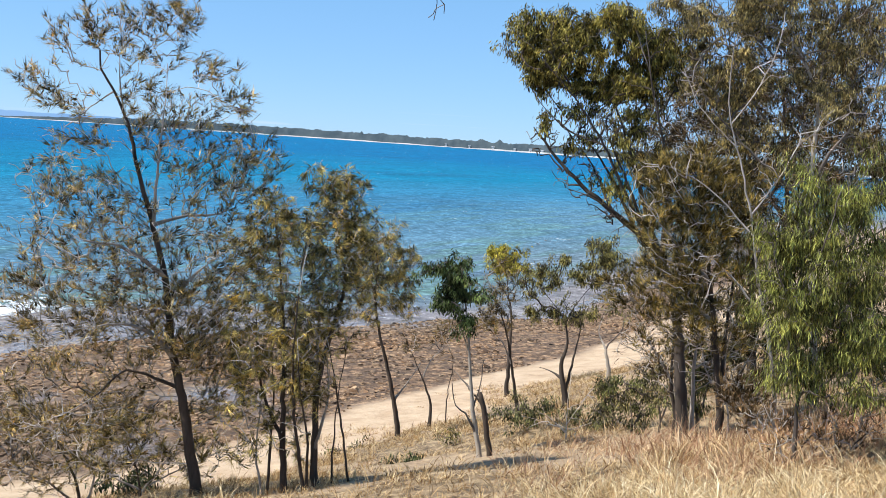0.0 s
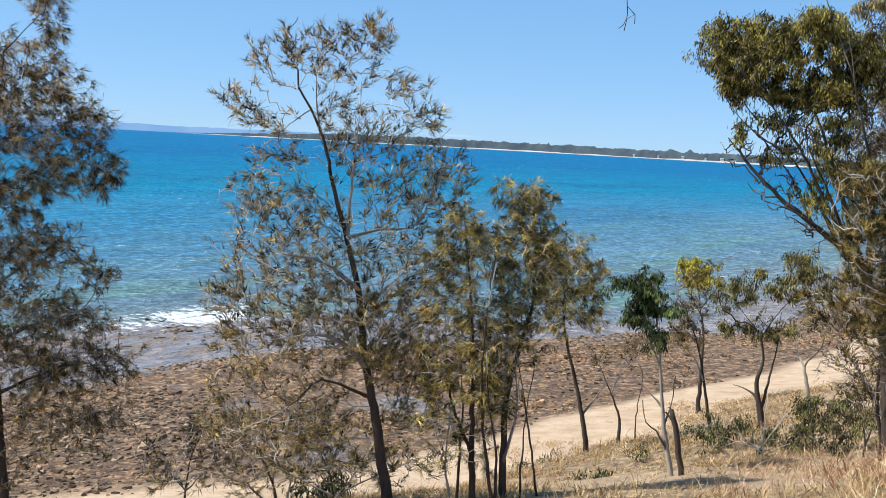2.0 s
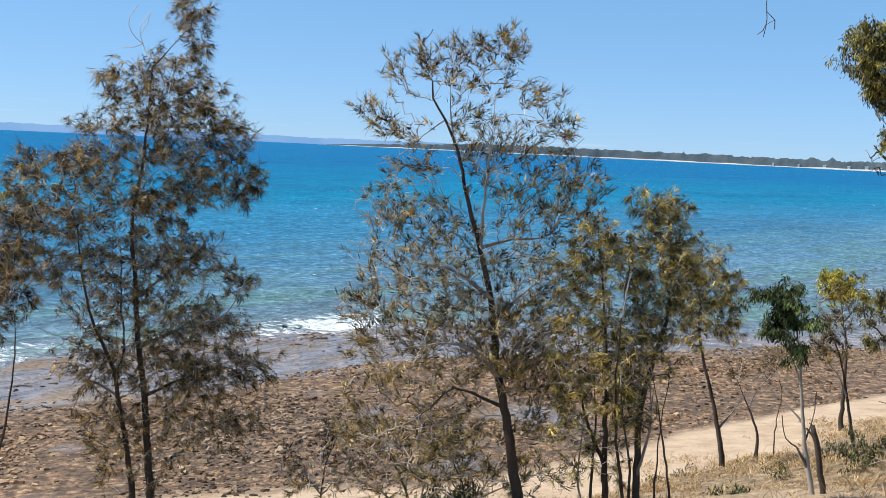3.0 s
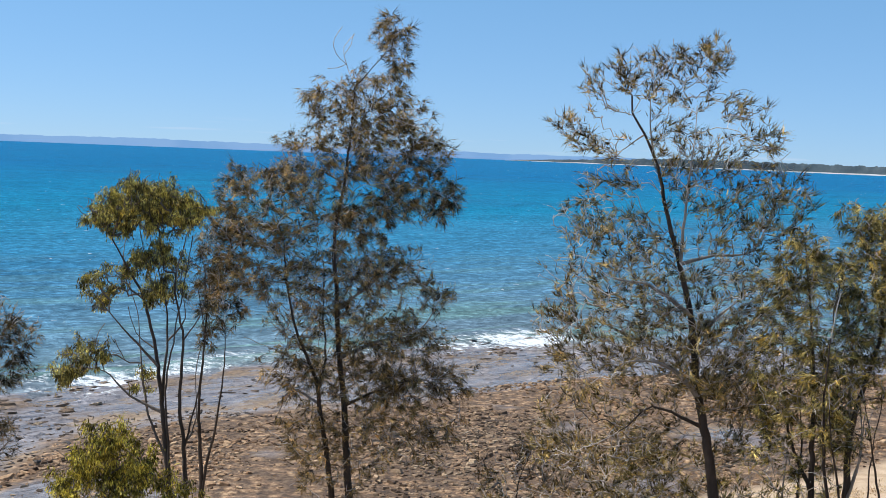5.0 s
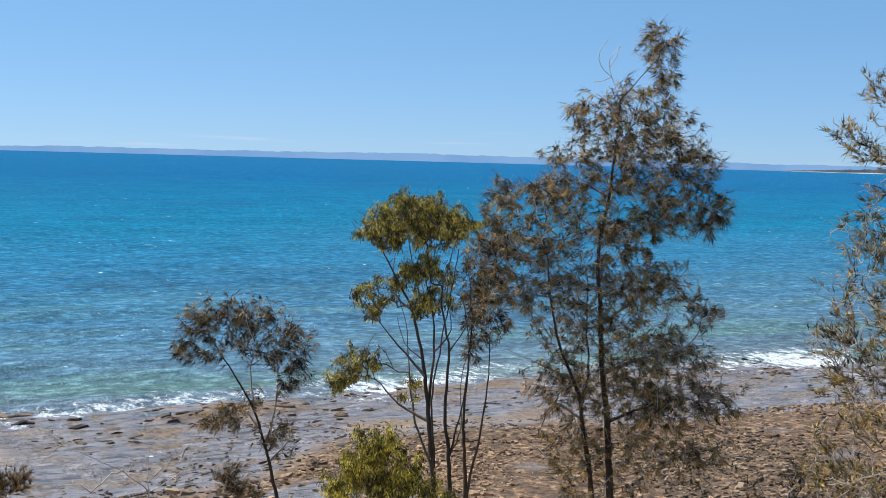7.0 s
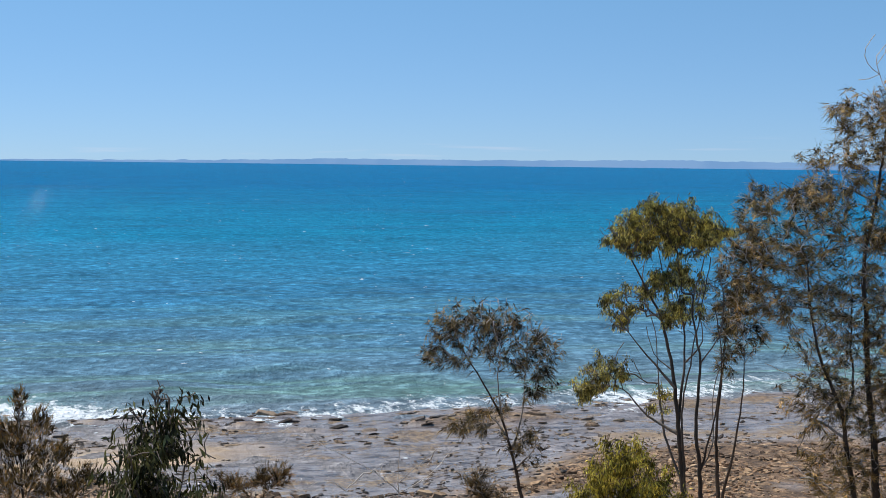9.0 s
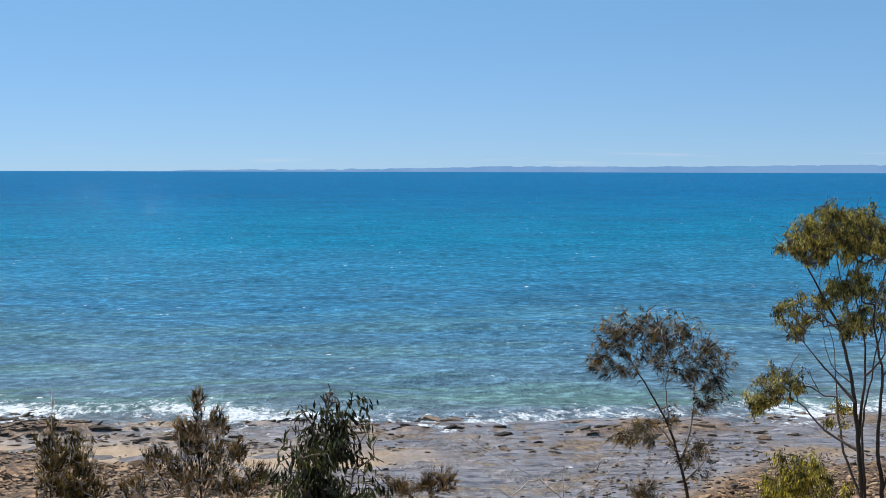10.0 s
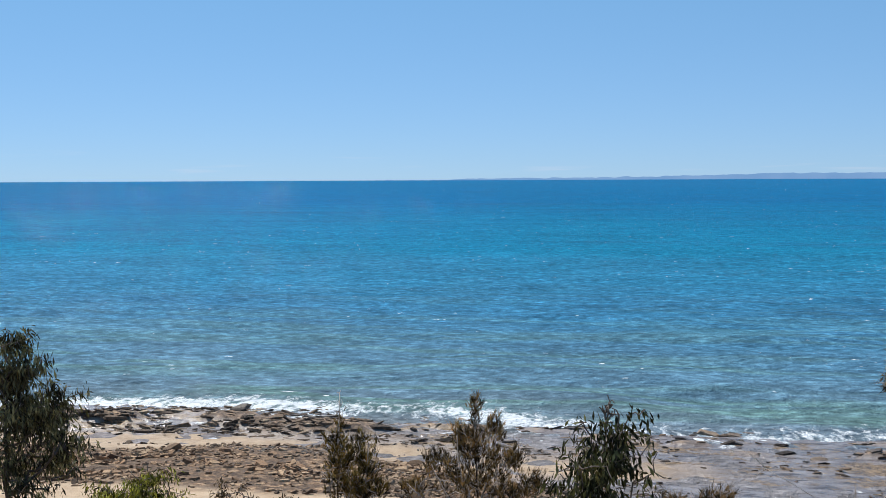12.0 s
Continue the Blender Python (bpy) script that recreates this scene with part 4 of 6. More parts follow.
p.limb(0.8, 0.5, (-1.21, 3.45), (-1.69, 4.23), (-2.27, 4.82))
p.limb(-0.4, 0.5, (-0.86, 3.18), (-1.46, 3.61), (-1.91, 3.78))
p.limb(0.5, 0.5, (-1.46, 4.5), (-2.01, 4.68), (-2.49, 5.05), (-2.81, 5.48))
p.limb(0.4, 0.6, (-0.95, 3.26), (-1.35, 4.0), (-1.74, 4.49), (-2.12, 4.68))
p.limb(-0.5, 0.6, (-0.68, 3.03), (-0.98, 3.77), (-1.26, 4.34), (-1.53, 4.89))
p.limb(0.3, 0.5, (-0.39, 2.63), (-0.71, 3.36), (-0.93, 4.02), (-1.16, 4.69))
p.blob(-2.82, 6.12, 0, 0.29, 0.27, 22)
p.blob(-2.47, 6.05, 0, 0.43, 0.39, 45)
p.blob(-2.48, 5.54, 0, 0.3, 0.26, 22)
p.blob(-2.14, 5.56, 0, 0.47, 0.34, 44)
p.blob(-1.84, 6.07, 0, 0.51, 0.43, 60)
p.blob(-1.25, 6.09, 0, 0.6, 0.47, 62)
p.blob(-1.61, 5.33, 0, 0.51, 0.34, 46)
p.blob(-1.03, 5.36, 0, 0.51, 0.43, 40)
p.blob(-0.65, 5.79, 0, 0.51, 0.51, 40)
p.blob(-2.09, 4.88, 0, 0.26, 0.17, 9)
p.blob(-2.08, 4.8, 0, 0.39, 0.3, -14)
p.blob(-1.3, 4.59, 0, 0.51, 0.39, -26)
p.blob(-2.4, 4.52, 0, 0.26, 0.26, -14)
p.blob(-1.94, 4.04, 0, 0.34, 0.26, -18)
p.blob(-1.5, 3.9, 0, 0.43, 0.34, -26)
p.blob(-1.72, 4.52, 0, 0.3, 0.21, 9)
p.blob(-1.21, 4.01, 0, 0.34, 0.3, 12)
p.blob(-0.97, 3.52, 0, 0.34, 0.3, -16)
p.blob(-1.34, 3.49, 0, 0.26, 0.17, -10)
p.blob(-0.86, 4.28, 0, 0.51, 0.43, -14)
p.blob(-0.89, 4.62, 0, 0.43, 0.34, 12)
p.blob(-1.2, 3.33, 0, 0.34, 0.26, -9)
p.blob(-1.63, 4.4, 0, 0.43, 0.43, -14)
gum(3.73, 16.58, -12.7, 0.12, p.limbs, p.blobs, leaf=(0.2, 0.17, 0.045), ll=0.07, nt=17, lw=0.24, dens=2.7, bare=0.25, keep=0.8, clump=0.13)
p = Plan()
p.limb(0, 1, (0.0, 0.56), (-0.1, 1.19), (-0.2, 1.83), (-0.32, 2.53), (-0.42, 3.23), (-0.55, 3.85))
p.limb(0.5, 0.7, (0.11, 0.62), (0.05, 1.35), (0.06, 2.14), (0.07, 2.86), (0.09, 3.49))
p.limb(-0.7, 0.5, (-0.29, 2.45), (-0.76, 2.9), (-1.09, 3.28), (-1.32, 3.58))
p.limb(0.7, 0.4, (-0.2, 1.83), (-0.64, 2.08), (-1.14, 2.17), (-1.73, 2.0))
p.limb(-0.5, 0.4, (0.06, 2.17), (0.44, 2.85), (0.54, 3.33))
p.limb(-0.8, 0.4, (-0.35, 2.92), (-0.81, 3.61), (-0.96, 3.91))
p.blob(-1.09, 3.82, 0, 0.4, 0.32, 22)
p.blob(-0.55, 3.93, 0, 0.48, 0.36, 30)
p.blob(-0.01, 3.81, 0, 0.44, 0.36, 26)
p.blob(-1.12, 3.26, 0, 0.44, 0.36, 24)
p.blob(-0.58, 3.3, 0, 0.48, 0.4, 34)
p.blob(-0.03, 3.19, 0, 0.48, 0.4, 30)
p.blob(-0.92, 2.72, 0, 0.48, 0.36, 26)
p.blob(-1.42, 2.11, 0, 0.4, 0.28, 18)
p.blob(-0.36, 2.61, 0, 0.48, 0.36, 26)
p.blob(-0.87, 2.16, 0, 0.48, 0.36, 22)
p.blob(0.17, 2.58, 0, 0.4, 0.36, 18)
p.blob(-0.38, 1.89, 0, 0.56, 0.4, 22)
p.blob(-0.99, 1.66, 0, 0.48, 0.32, 12)
p.blob(0.09, 1.78, 0, 0.4, 0.36, 14)
she_oak(4.03, 15.49, -14.6, 0.075, p.limbs, p.blobs, droop=0.15, nt=4, dens=2.7, tint=(0.235, 0.205, 0.08))
p = Plan()
p.limb(0, 1, (0.0, 0.33), (-0.18, 2.07), (-0.35, 3.93), (-0.35, 4.52), (-0.36, 5.08), (-0.56, 5.54), (-0.75, 5.84), (-1.21, 6.38), (-1.46, 6.82))
p.limb(0.6, 0.6, (-0.37, 4.97), (-0.35, 5.61), (-0.34, 6.01), (-0.31, 6.64), (-0.33, 7.2))
p.limb(-0.6, 0.55, (-0.3, 3.62), (-0.09, 4.18), (0.17, 4.55), (0.49, 5.21), (0.54, 5.84), (0.56, 6.34))
p.limb(0.9, 0.5, (-0.34, 3.89), (-1.21, 4.76), (-1.75, 5.5), (-2.03, 6.28))
p.limb(-0.9, 0.45, (-0.28, 3.35), (-1.3, 4.19), (-1.95, 4.86), (-2.32, 5.44))
p.limb(0.5, 0.4, (-0.36, 4.25), (-0.98, 5.23), (-1.49, 5.79))
p.limb(1, 0.4, (0.17, 4.55), (0.22, 5.48), (0.08, 6.17))
p.blob(-2.49, 6.16, 0, 0.57, 0.48, 40)
p.blob(-1.85, 6.18, 0, 0.67, 0.53, 50)
p.blob(-1.14, 6.2, 0, 0.67, 0.53, 46)
p.blob(-0.45, 6.22, 0, 0.57, 0.57, 40)
p.blob(0.23, 6.15, 0, 0.57, 0.57, 44)
p.blob(-2.23, 5.34, 0, 0.57, 0.48, 34)
p.blob(-1.5, 5.28, 0, 0.67, 0.48, 34)
p.blob(-0.79, 5.22, 0, 0.57, 0.48, 26)
p.blob(0.14, 5.35, 0, 0.57, 0.57, 34)
p.blob(-1.71, 4.54, 0, 0.67, 0.48, 26)
p.blob(-0.97, 4.3, 0, 0.57, 0.48, 22)
p.blob(0.14, 4.46, 0, 0.67, 0.48, 26)
p.blob(-1.82, 6.91, 0, 1.15, 0.48, 50)
p.blob(-0.52, 6.92, 0, 1.15, 0.48, 50)
gum(6.16, 17.97, -18.9, 0.085, p.limbs, p.blobs, leaf=(0.23, 0.185, 0.08), ll=0.07, nt=14, dens=2.6, bark_m=BARK_PALE, bare=0.45, keep=0.8, clump=0.14)
p = Plan()
p.limb(0, 1, (-0.0, 0.36), (-0.21, 2.79), (-0.5, 4.67), (-0.87, 6.15), (-1.12, 7.64))
p.limb(1, 0.6, (-0.33, 3.41), (0.45, 4.98), (0.94, 6.28), (1.06, 7.83))
p.limb(-1, 0.6, (-0.35, 3.67), (-1.48, 4.85), (-2.13, 5.79))
p.limb(0.6, 0.5, (-0.2, 2.66), (0.8, 3.74), (1.91, 4.83))
p.blob(-1.82, 5.6, 0, 1.05, 0.92, 50)
p.blob(-0.87, 6.15, 0, 1.05, 1.05, 60)
p.blob(0.26, 5.72, 0, 1.05, 1.05, 60)
p.blob(1.36, 5.29, 0, 1.05, 0.92, 50)
p.blob(2.21, 4.85, 0, 0.79, 0.92, 40)
p.blob(-1.08, 4.25, 0, 1.05, 0.92, 50)
p.blob(0.28, 4.09, 0, 1.05, 0.92, 50)
p.blob(-2.17, 6.85, 0, 0.92, 0.92, 36)
p.blob(0.48, 7.21, 0, 1.18, 0.92, 46)
p.blob(1.94, 6.54, 0, 0.79, 1.05, 36)
p.blob(-0.07, 2.54, 0, 1.18, 1.05, 44)
p.blob(1.34, 2.93, 0, 1.05, 1.05, 40)
p.blob(-2.85, 5.02, 0, 0.59, 0.66, 24)
p.blob(-3.35, 5.7, 0, 0.52, 0.46, 14)
p.blob(-1.65, 7.99, 0, 0.79, 0.52, 30)
p.blob(-0.44, 8.16, 0, 0.79, 0.52, 30)
p.blob(1.09, 8.2, 0, 0.79, 0.52, 30)
p.blob(1.97, 7.99, 0, 0.52, 0.66, 24)
p.blob(-2.2, 4.16, 0, 0.66, 0.52, 16)
gum(7.11, 25.01, -15.9, 0.12, p.limbs, p.blobs, leaf=(0.11, 0.09, 0.045), ll=0.14, nt=8, dens=3, bare=0.5, keep=0.7, clump=0.17)
p = Plan()
p.limb(0, 1, (0.0, 0.87), (-0.06, 1.22), (-0.09, 1.72), (-0.1, 2.36), (-0.03, 2.93), (-0.01, 3.3))
p.limb(0.5, 0.7, (-0.07, 1.47), (0.23, 1.99), (0.42, 2.57), (0.5, 3.08))
p.limb(-0.5, 0.6, (-0.09, 1.72), (-0.32, 2.23), (-0.41, 2.61))
p.limb(-0.8, 0.5, (-0.1, 1.98), (0.11, 2.59), (0.22, 3.21))
p.limb(0.3, 0.5, (0.03, 1.23), (0.39, 1.57), (0.66, 1.9))
p.blob(-0.0, 3.24, 0, 0.36, 0.26, 34)
p.blob(0.4, 3.33, 0, 0.39, 0.33, 40)
p.blob(-0.26, 2.78, 0, 0.36, 0.26, 34)
p.blob(0.16, 2.76, 0, 0.43, 0.33, 46)
p.blob(0.62, 2.79, 0, 0.33, 0.39, 36)
p.blob(-0.35, 2.4, 0, 0.29, 0.29, 28)
p.blob(0.03, 2.18, 0, 0.43, 0.33, 44)
p.blob(0.51, 2.17, 0, 0.43, 0.39, 46)
p.blob(-0.23, 1.77, 0, 0.36, 0.29, 34)
p.blob(0.2, 1.63, 0, 0.43, 0.29, 38)
p.blob(0.67, 1.68, 0, 0.33, 0.33, 34)
p.blob(-0.14, 1.4, 0, 0.36, 0.2, 20)
p.blob(-0.38, 2.08, 0, 0.26, 0.26, 20)
p.blob(0.0, 1.1, 0, 0.36, 0.2, 26)
p.blob(0.5, 1.15, 0, 0.4, 0.22, 28)
p.blob(0.95, 1.4, 0, 0.3, 0.4, 26)
wattle(4.07, 12.34, -18.3, 0.032, p.limbs, p.blobs, leaf=(0.175, 0.18, 0.05), ll=0.11, nt=13, dens=1.8)
p = Plan()
p.limb(0, 1, (0.0, 0.2), (-0.09, 0.74), (-0.17, 1.28))
p.limb(0.4, 0.7, (0.04, 0.25), (0.12, 0.82), (0.04, 1.23))
p.blob(-0.18, 1.37, 0, 0.32, 0.27, 20)
p.blob(-0.01, 0.93, 0, 0.36, 0.32, 24)
p.blob(-0.25, 0.63, 0, 0.32, 0.27, 14)
shrub(4.21, 17.50, -13.5, 0.04, p.limbs, p.blobs, leaf=(0.12, 0.125, 0.045), ll=0.075, nt=15)
p = Plan()
p.limb(0, 1, (0.0, 0.12), (-0.08, 0.6))
p.limb(0.4, 0.8, (0.1, 0.13), (0.25, 0.55))
p.blob(-0.32, 0.67, 0, 0.38, 0.27, 18)
p.blob(0.15, 0.67, 0, 0.43, 0.27, 20)
p.blob(-0.11, 0.35, 0, 0.48, 0.21, 14)
shrub(3.40, 18.69, -10.3, 0.03, p.limbs, p.blobs, leaf=(0.13, 0.135, 0.05), ll=0.07, nt=14)
p = Plan()
p.limb(0, 1, (0.0, -0.17), (-0.08, 0.26))
p.limb(0.3, 0.8, (0.27, -0.15), (0.3, 0.16))
p.blob(-0.56, 0.21, 0, 0.37, 0.19, 14)
p.blob(-0.24, 0.3, 0, 0.42, 0.23, 16)
p.blob(0.34, 0.3, 0, 0.42, 0.26, 18)
p.blob(0.83, 0.23, 0, 0.42, 0.21, 14)
p.blob(-0.01, 0.04, 0, 0.63, 0.19, 16)
shrub(2.01, 20.90, -5.5, 0.02, p.limbs, p.blobs, leaf=(0.11, 0.115, 0.05), ll=0.08, nt=11)
p = Plan()
p.limb(0, 1, (0.0, -0.56), (-0.05, -0.06))
p.blob(-0.05, -0.08, 0, 0.19, 0.19, 16)
p.blob(0.01, -0.33, 0, 0.21, 0.15, 10)
shrub(-0.33, 19.00, 1.0, 0.02, p.limbs, p.blobs, leaf=(0.06, 0.08, 0.035), ll=0.09, nt=12)
p = Plan()
p.limb(0, 1, (0.0, -0.25), (-0.07, 0.32))
p.blob(-0.26, 0.32, 0, 0.3, 0.28, 14)
p.blob(0.18, 0.23, 0, 0.35, 0.25, 14)
shrub(-5.14, 19.33, 14.9, 0.03, p.limbs, p.blobs, leaf=(0.045, 0.06, 0.028), ll=0.13, nt=10)
p = Plan()
p.limb(0, 1, (-0.0, -0.09), (-0.04, 0.22))
p.blob(-0.13, 0.12, 0, 0.3, 0.15, 9)
p.blob(0.48, 0.18, 0, 0.3, 0.12, 8)
shrub(-1.96, 23.92, 4.7, 0.02, p.limbs, p.blobs, leaf=(0.12, 0.12, 0.04), ll=0.07, nt=11)
p = Plan()
p.limb(0, 1, (-0.05, 0.82), (-0.09, 1.29), (-0.18, 2.6), (-0.32, 3.63), (-0.38, 4.66), (-0.45, 5.59), (-0.3, 6.6), (-0.21, 7.6), (-0.17, 8.29), (-0.08, 8.59))
p.limb(-0.4, 0.85, (-0.36, 0.86), (-0.43, 1.4), (-0.67, 2.92), (-0.79, 3.33), (-1.08, 4.03), (-1.27, 4.97), (-1.32, 5.59))
p.limb(0.3, 0.6, (-0.65, 3.03), (-0.53, 3.53), (-0.6, 4.34), (-0.63, 5.17), (-0.84, 5.96))
p.limb(0.2, 0.3, (-0.17, 8.27), (-0.33, 8.68), (-0.39, 8.99), (-0.2, 9.24))
p.limb(-0.2, 0.4, (-0.14, 8.34), (0.16, 8.69), (0.44, 9.08), (0.57, 9.46))
p.limb(-0.7, 0.4, (-0.43, 5.79), (0.25, 6.32), (0.82, 6.59), (1.49, 6.47), (1.67, 6.25))
p.limb(0.6, 0.35, (-1.28, 4.9), (-1.84, 4.84), (-2.44, 4.84))
p.limb(0.8, 0.4, (-0.37, 4.37), (0.32, 4.86), (0.83, 5.26))
p.limb(-0.8, 0.4, (-0.28, 3.46), (0.44, 3.84), (1.11, 4.11), (1.44, 4.75))
p.limb(0.5, 0.4, (-0.8, 3.33), (-1.48, 3.56), (-2.03, 3.71))
p.limb(-0.6, 0.35, (-0.18, 2.53), (0.77, 3.05), (1.62, 3.26))
p.limb(0.9, 0.4, (-0.3, 6.6), (-0.98, 6.87), (-1.71, 6.74), (-2.36, 6.61))
p.limb(-0.9, 0.35, (-0.23, 7.4), (0.39, 7.7), (0.94, 7.61))
p.limb(0.6, 0.35, (-0.62, 2.72), (-1.15, 2.84), (-1.46, 2.12))
p.blob(0.44, 9.24, 0, 0.32, 0.38, 12)
p.blob(0.61, 8.7, 0, 0.25, 0.25, 6)
p.blob(0.03, 8.2, 0, 0.6, 0.4, 18)
p.blob(-0.8, 8.08, 0, 0.3, 0.35, 8)
p.blob(-0.19, 7.6, 0, 0.71, 0.45, 24)
p.blob(0.69, 7.72, 0, 0.6, 0.45, 20)
p.blob(1.11, 7.14, 0, 0.5, 0.45, 18)
p.blob(0.23, 6.91, 0, 0.76, 0.45, 28)
p.blob(-1.07, 7.07, 0, 0.5, 0.4, 14)
p.blob(-1.36, 6.56, 0, 0.71, 0.4, 24)
p.blob(-2.26, 6.43, 0, 0.3, 0.4, 10)
p.blob(1.54, 6.36, 0, 0.3, 0.4, 12)
p.blob(0.85, 6.33, 0, 0.6, 0.4, 18)
p.blob(-0.33, 5.99, 0, 0.81, 0.5, 34)
p.blob(-1.74, 5.84, 0, 0.71, 0.45, 26)
p.blob(-2.35, 5.72, 0, 0.4, 0.5, 14)
p.blob(-2.12, 4.81, 0, 0.6, 0.45, 20)
p.blob(-1.11, 5.16, 0, 0.71, 0.5, 26)
p.blob(-0.0, 5.1, 0, 0.81, 0.5, 30)
p.blob(0.7, 5.02, 0, 0.6, 0.45, 16)
p.blob(1.41, 4.65, 0, 0.3, 0.3, 6)
p.blob(-0.88, 4.25, 0, 0.81, 0.45, 22)
p.blob(0.34, 4.1, 0, 0.81, 0.45, 24)
p.blob(0.95, 3.82, 0, 0.71, 0.4, 18)
p.blob(-0.03, 3.26, 0, 0.91, 0.45, 34)
p.blob(0.98, 3.1, 0, 0.81, 0.4, 26)
p.blob(1.78, 3.14, 0, 0.45, 0.3, 8)
p.blob(-1.05, 3.32, 0, 0.6, 0.4, 14)
p.blob(0.5, 2.36, 0, 0.91, 0.5, 22)
p.blob(-0.91, 2.29, 0, 0.6, 0.6, 14)
p.blob(1.42, 2.1, 0, 0.6, 0.6, 10)
p.blob(-0.28, 1.59, 0, 0.91, 0.5, 16)
p.limb(0.1, 0.2, (-0.33, 8.68), (-0.52, 8.86), (-0.56, 9.12), (-0.42, 9.34))
p.limb(-0.1, 0.18, (-0.36, 8.8), (-0.25, 9.0), (-0.22, 9.2))
p.limb(0.1, 0.18, (-0.33, 8.7), (-0.5, 8.62), (-0.66, 8.6))
p.limb(0.1, 0.25, (-0.14, 8.3), (0.12, 8.45), (0.36, 8.5), (0.55, 8.62))
p.limb(0.1, 0.18, (-0.17, 8.2), (-0.45, 8.34), (-0.6, 8.4))
she_oak(-10.22, 17.19, 30.7, 0.092, p.limbs, p.blobs, droop=0.65, nt=4, dens=4.5, bare=0.6, fine=0.9, tint=(0.305, 0.245, 0.125))
p = Plan()
p.limb(0, 1, (-0.26, 0.97), (-0.3, 1.96), (-0.34, 2.67), (-0.28, 3.61), (-0.23, 4.56), (-0.15, 5.42))
p.limb(-0.4, 0.9, (-0.16, 0.98), (-0.1, 1.66), (0.02, 2.32), (0.12, 3.32), (0.13, 4.06), (0.07, 4.83))
p.blob(-0.1, 5.52, 0, 0.42, 0.42, 16)
p.blob(-0.29, 4.88, 0, 0.32, 0.37, 10)
p.blob(0.09, 4.57, 0, 0.37, 0.42, 12)
p.blob(-0.27, 4.02, 0, 0.26, 0.32, 4)
she_oak(-12.83, 16.62, 37.7, 0.06, p.limbs, p.blobs, droop=0.7, nt=4, fine=0.85, tint=(0.15, 0.128, 0.066))
p = Plan()
p.limb(0, 1, (-0.19, 0.79), (-0.23, 1.48), (-0.33, 2.42), (-0.46, 3.48), (-0.66, 4.32), (-0.94, 4.87), (-1.2, 5.35), (-1.35, 5.63))
p.limb(0.4, 0.8, (-0.33, 2.56), (-0.26, 3.6), (-0.31, 4.3), (-0.54, 5.15), (-0.65, 5.62))
p.limb(-0.4, 0.8, (0.09, 0.79), (0.02, 1.8), (-0.06, 2.73), (-0.02, 3.66), (-0.17, 4.57), (-0.03, 5.26), (0.12, 5.69))
p.limb(0.5, 0.5, (-0.5, 2.41), (-0.97, 2.65), (-1.35, 3.05), (-1.72, 3.08))
p.limb(-0.5, 0.5, (-0.52, 3.24), (-1.12, 4.0), (-1.38, 4.45))
p.limb(0.3, 0.4, (-0.29, 4.12), (-0.14, 4.69), (-0.3, 5.15))
p.limb(0.4, 0.35, (-1.33, 3.13), (-1.46, 3.58), (-1.29, 3.85))
p.limb(-0.3, 0.75, (-0.09, 0.79), (-0.14, 1.79), (-0.23, 2.79), (-0.12, 3.77), (0.02, 4.73), (0.1, 5.4))
p.limb(0.5, 0.6, (-0.27, 1.58), (-0.58, 2.33), (-0.7, 3.19), (-0.78, 4.06), (-0.99, 4.63))
p.limb(-0.6, 0.45, (0.02, 1.78), (0.24, 2.81), (0.31, 3.81), (0.19, 4.59))
p.blob(-1.3, 5.78, 0, 0.36, 0.21, 26)
p.blob(-0.88, 5.98, 0, 0.38, 0.27, 34)
p.blob(-0.46, 6.03, 0, 0.43, 0.29, 38)
p.blob(0.02, 5.81, 0, 0.34, 0.27, 28)
p.blob(-0.69, 5.7, 0, 0.48, 0.21, 26)
p.blob(-0.3, 5.66, 0, 0.38, 0.21, 22)
p.blob(-1.06, 5.54, 0, 0.24, 0.19, 8)
p.blob(-0.58, 5.08, 0, 0.34, 0.24, 14)
p.blob(-0.28, 4.8, 0, 0.38, 0.31, 24)
p.blob(-1.18, 4.63, 0, 0.27, 0.24, 16)
p.blob(-1.32, 4.29, 0, 0.21, 0.17, 8)
p.blob(-1.68, 3.32, 0, 0.36, 0.21, 16)
p.blob(-1.87, 3.12, 0, 0.19, 0.13, 6)
p.blob(-1.45, 3.47, 0, 0.24, 0.19, 8)
p.blob(-0.37, 4.41, 0, 0.29, 0.24, 8)
p.blob(-0.62, 2.85, 0, 0.29, 0.19, 5)
p.limb(0.4, 0.4, (-0.66, 4.32), (-0.93, 4.55), (-1.0, 5.1), (-0.9, 5.5))
p.limb(-0.3, 0.4, (-0.26, 3.6), (0.02, 4.0), (-0.08, 4.6), (0.0, 5.0))
p.limb(0.3, 0.35, (-0.46, 3.48), (-0.78, 3.72), (-0.92, 4.15))
p.limb(-0.4, 0.4, (-0.02, 3.66), (0.25, 4.1), (0.32, 4.7), (0.2, 5.3))
p.limb(0.3, 0.35, (-0.31, 4.3), (-0.56, 4.62), (-0.72, 5.3))
p.limb(0.3, 0.35, (0.02, 1.8), (0.22, 2.3), (0.2, 3.0), (0.3, 3.5))
p.limb(-0.3, 0.3, (-0.7, 3.19), (-0.95, 3.3), (-1.1, 3.7))
gum(-12.07, 14.68, 39.4, 0.072, p.limbs, p.blobs, leaf=(0.31, 0.26, 0.075), ll=0.062, lw=0.24, nt=19, dens=3.2, keep=0.7, bare=0.8, clump=0.12, bark_m=BARK_GUM)
p = Plan()
p.limb(0, 1, (-0.16, 0.8), (-0.21, 1.12), (-0.37, 1.83), (-0.57, 2.5), (-0.89, 3.09), (-1.24, 3.67), (-1.37, 3.94))
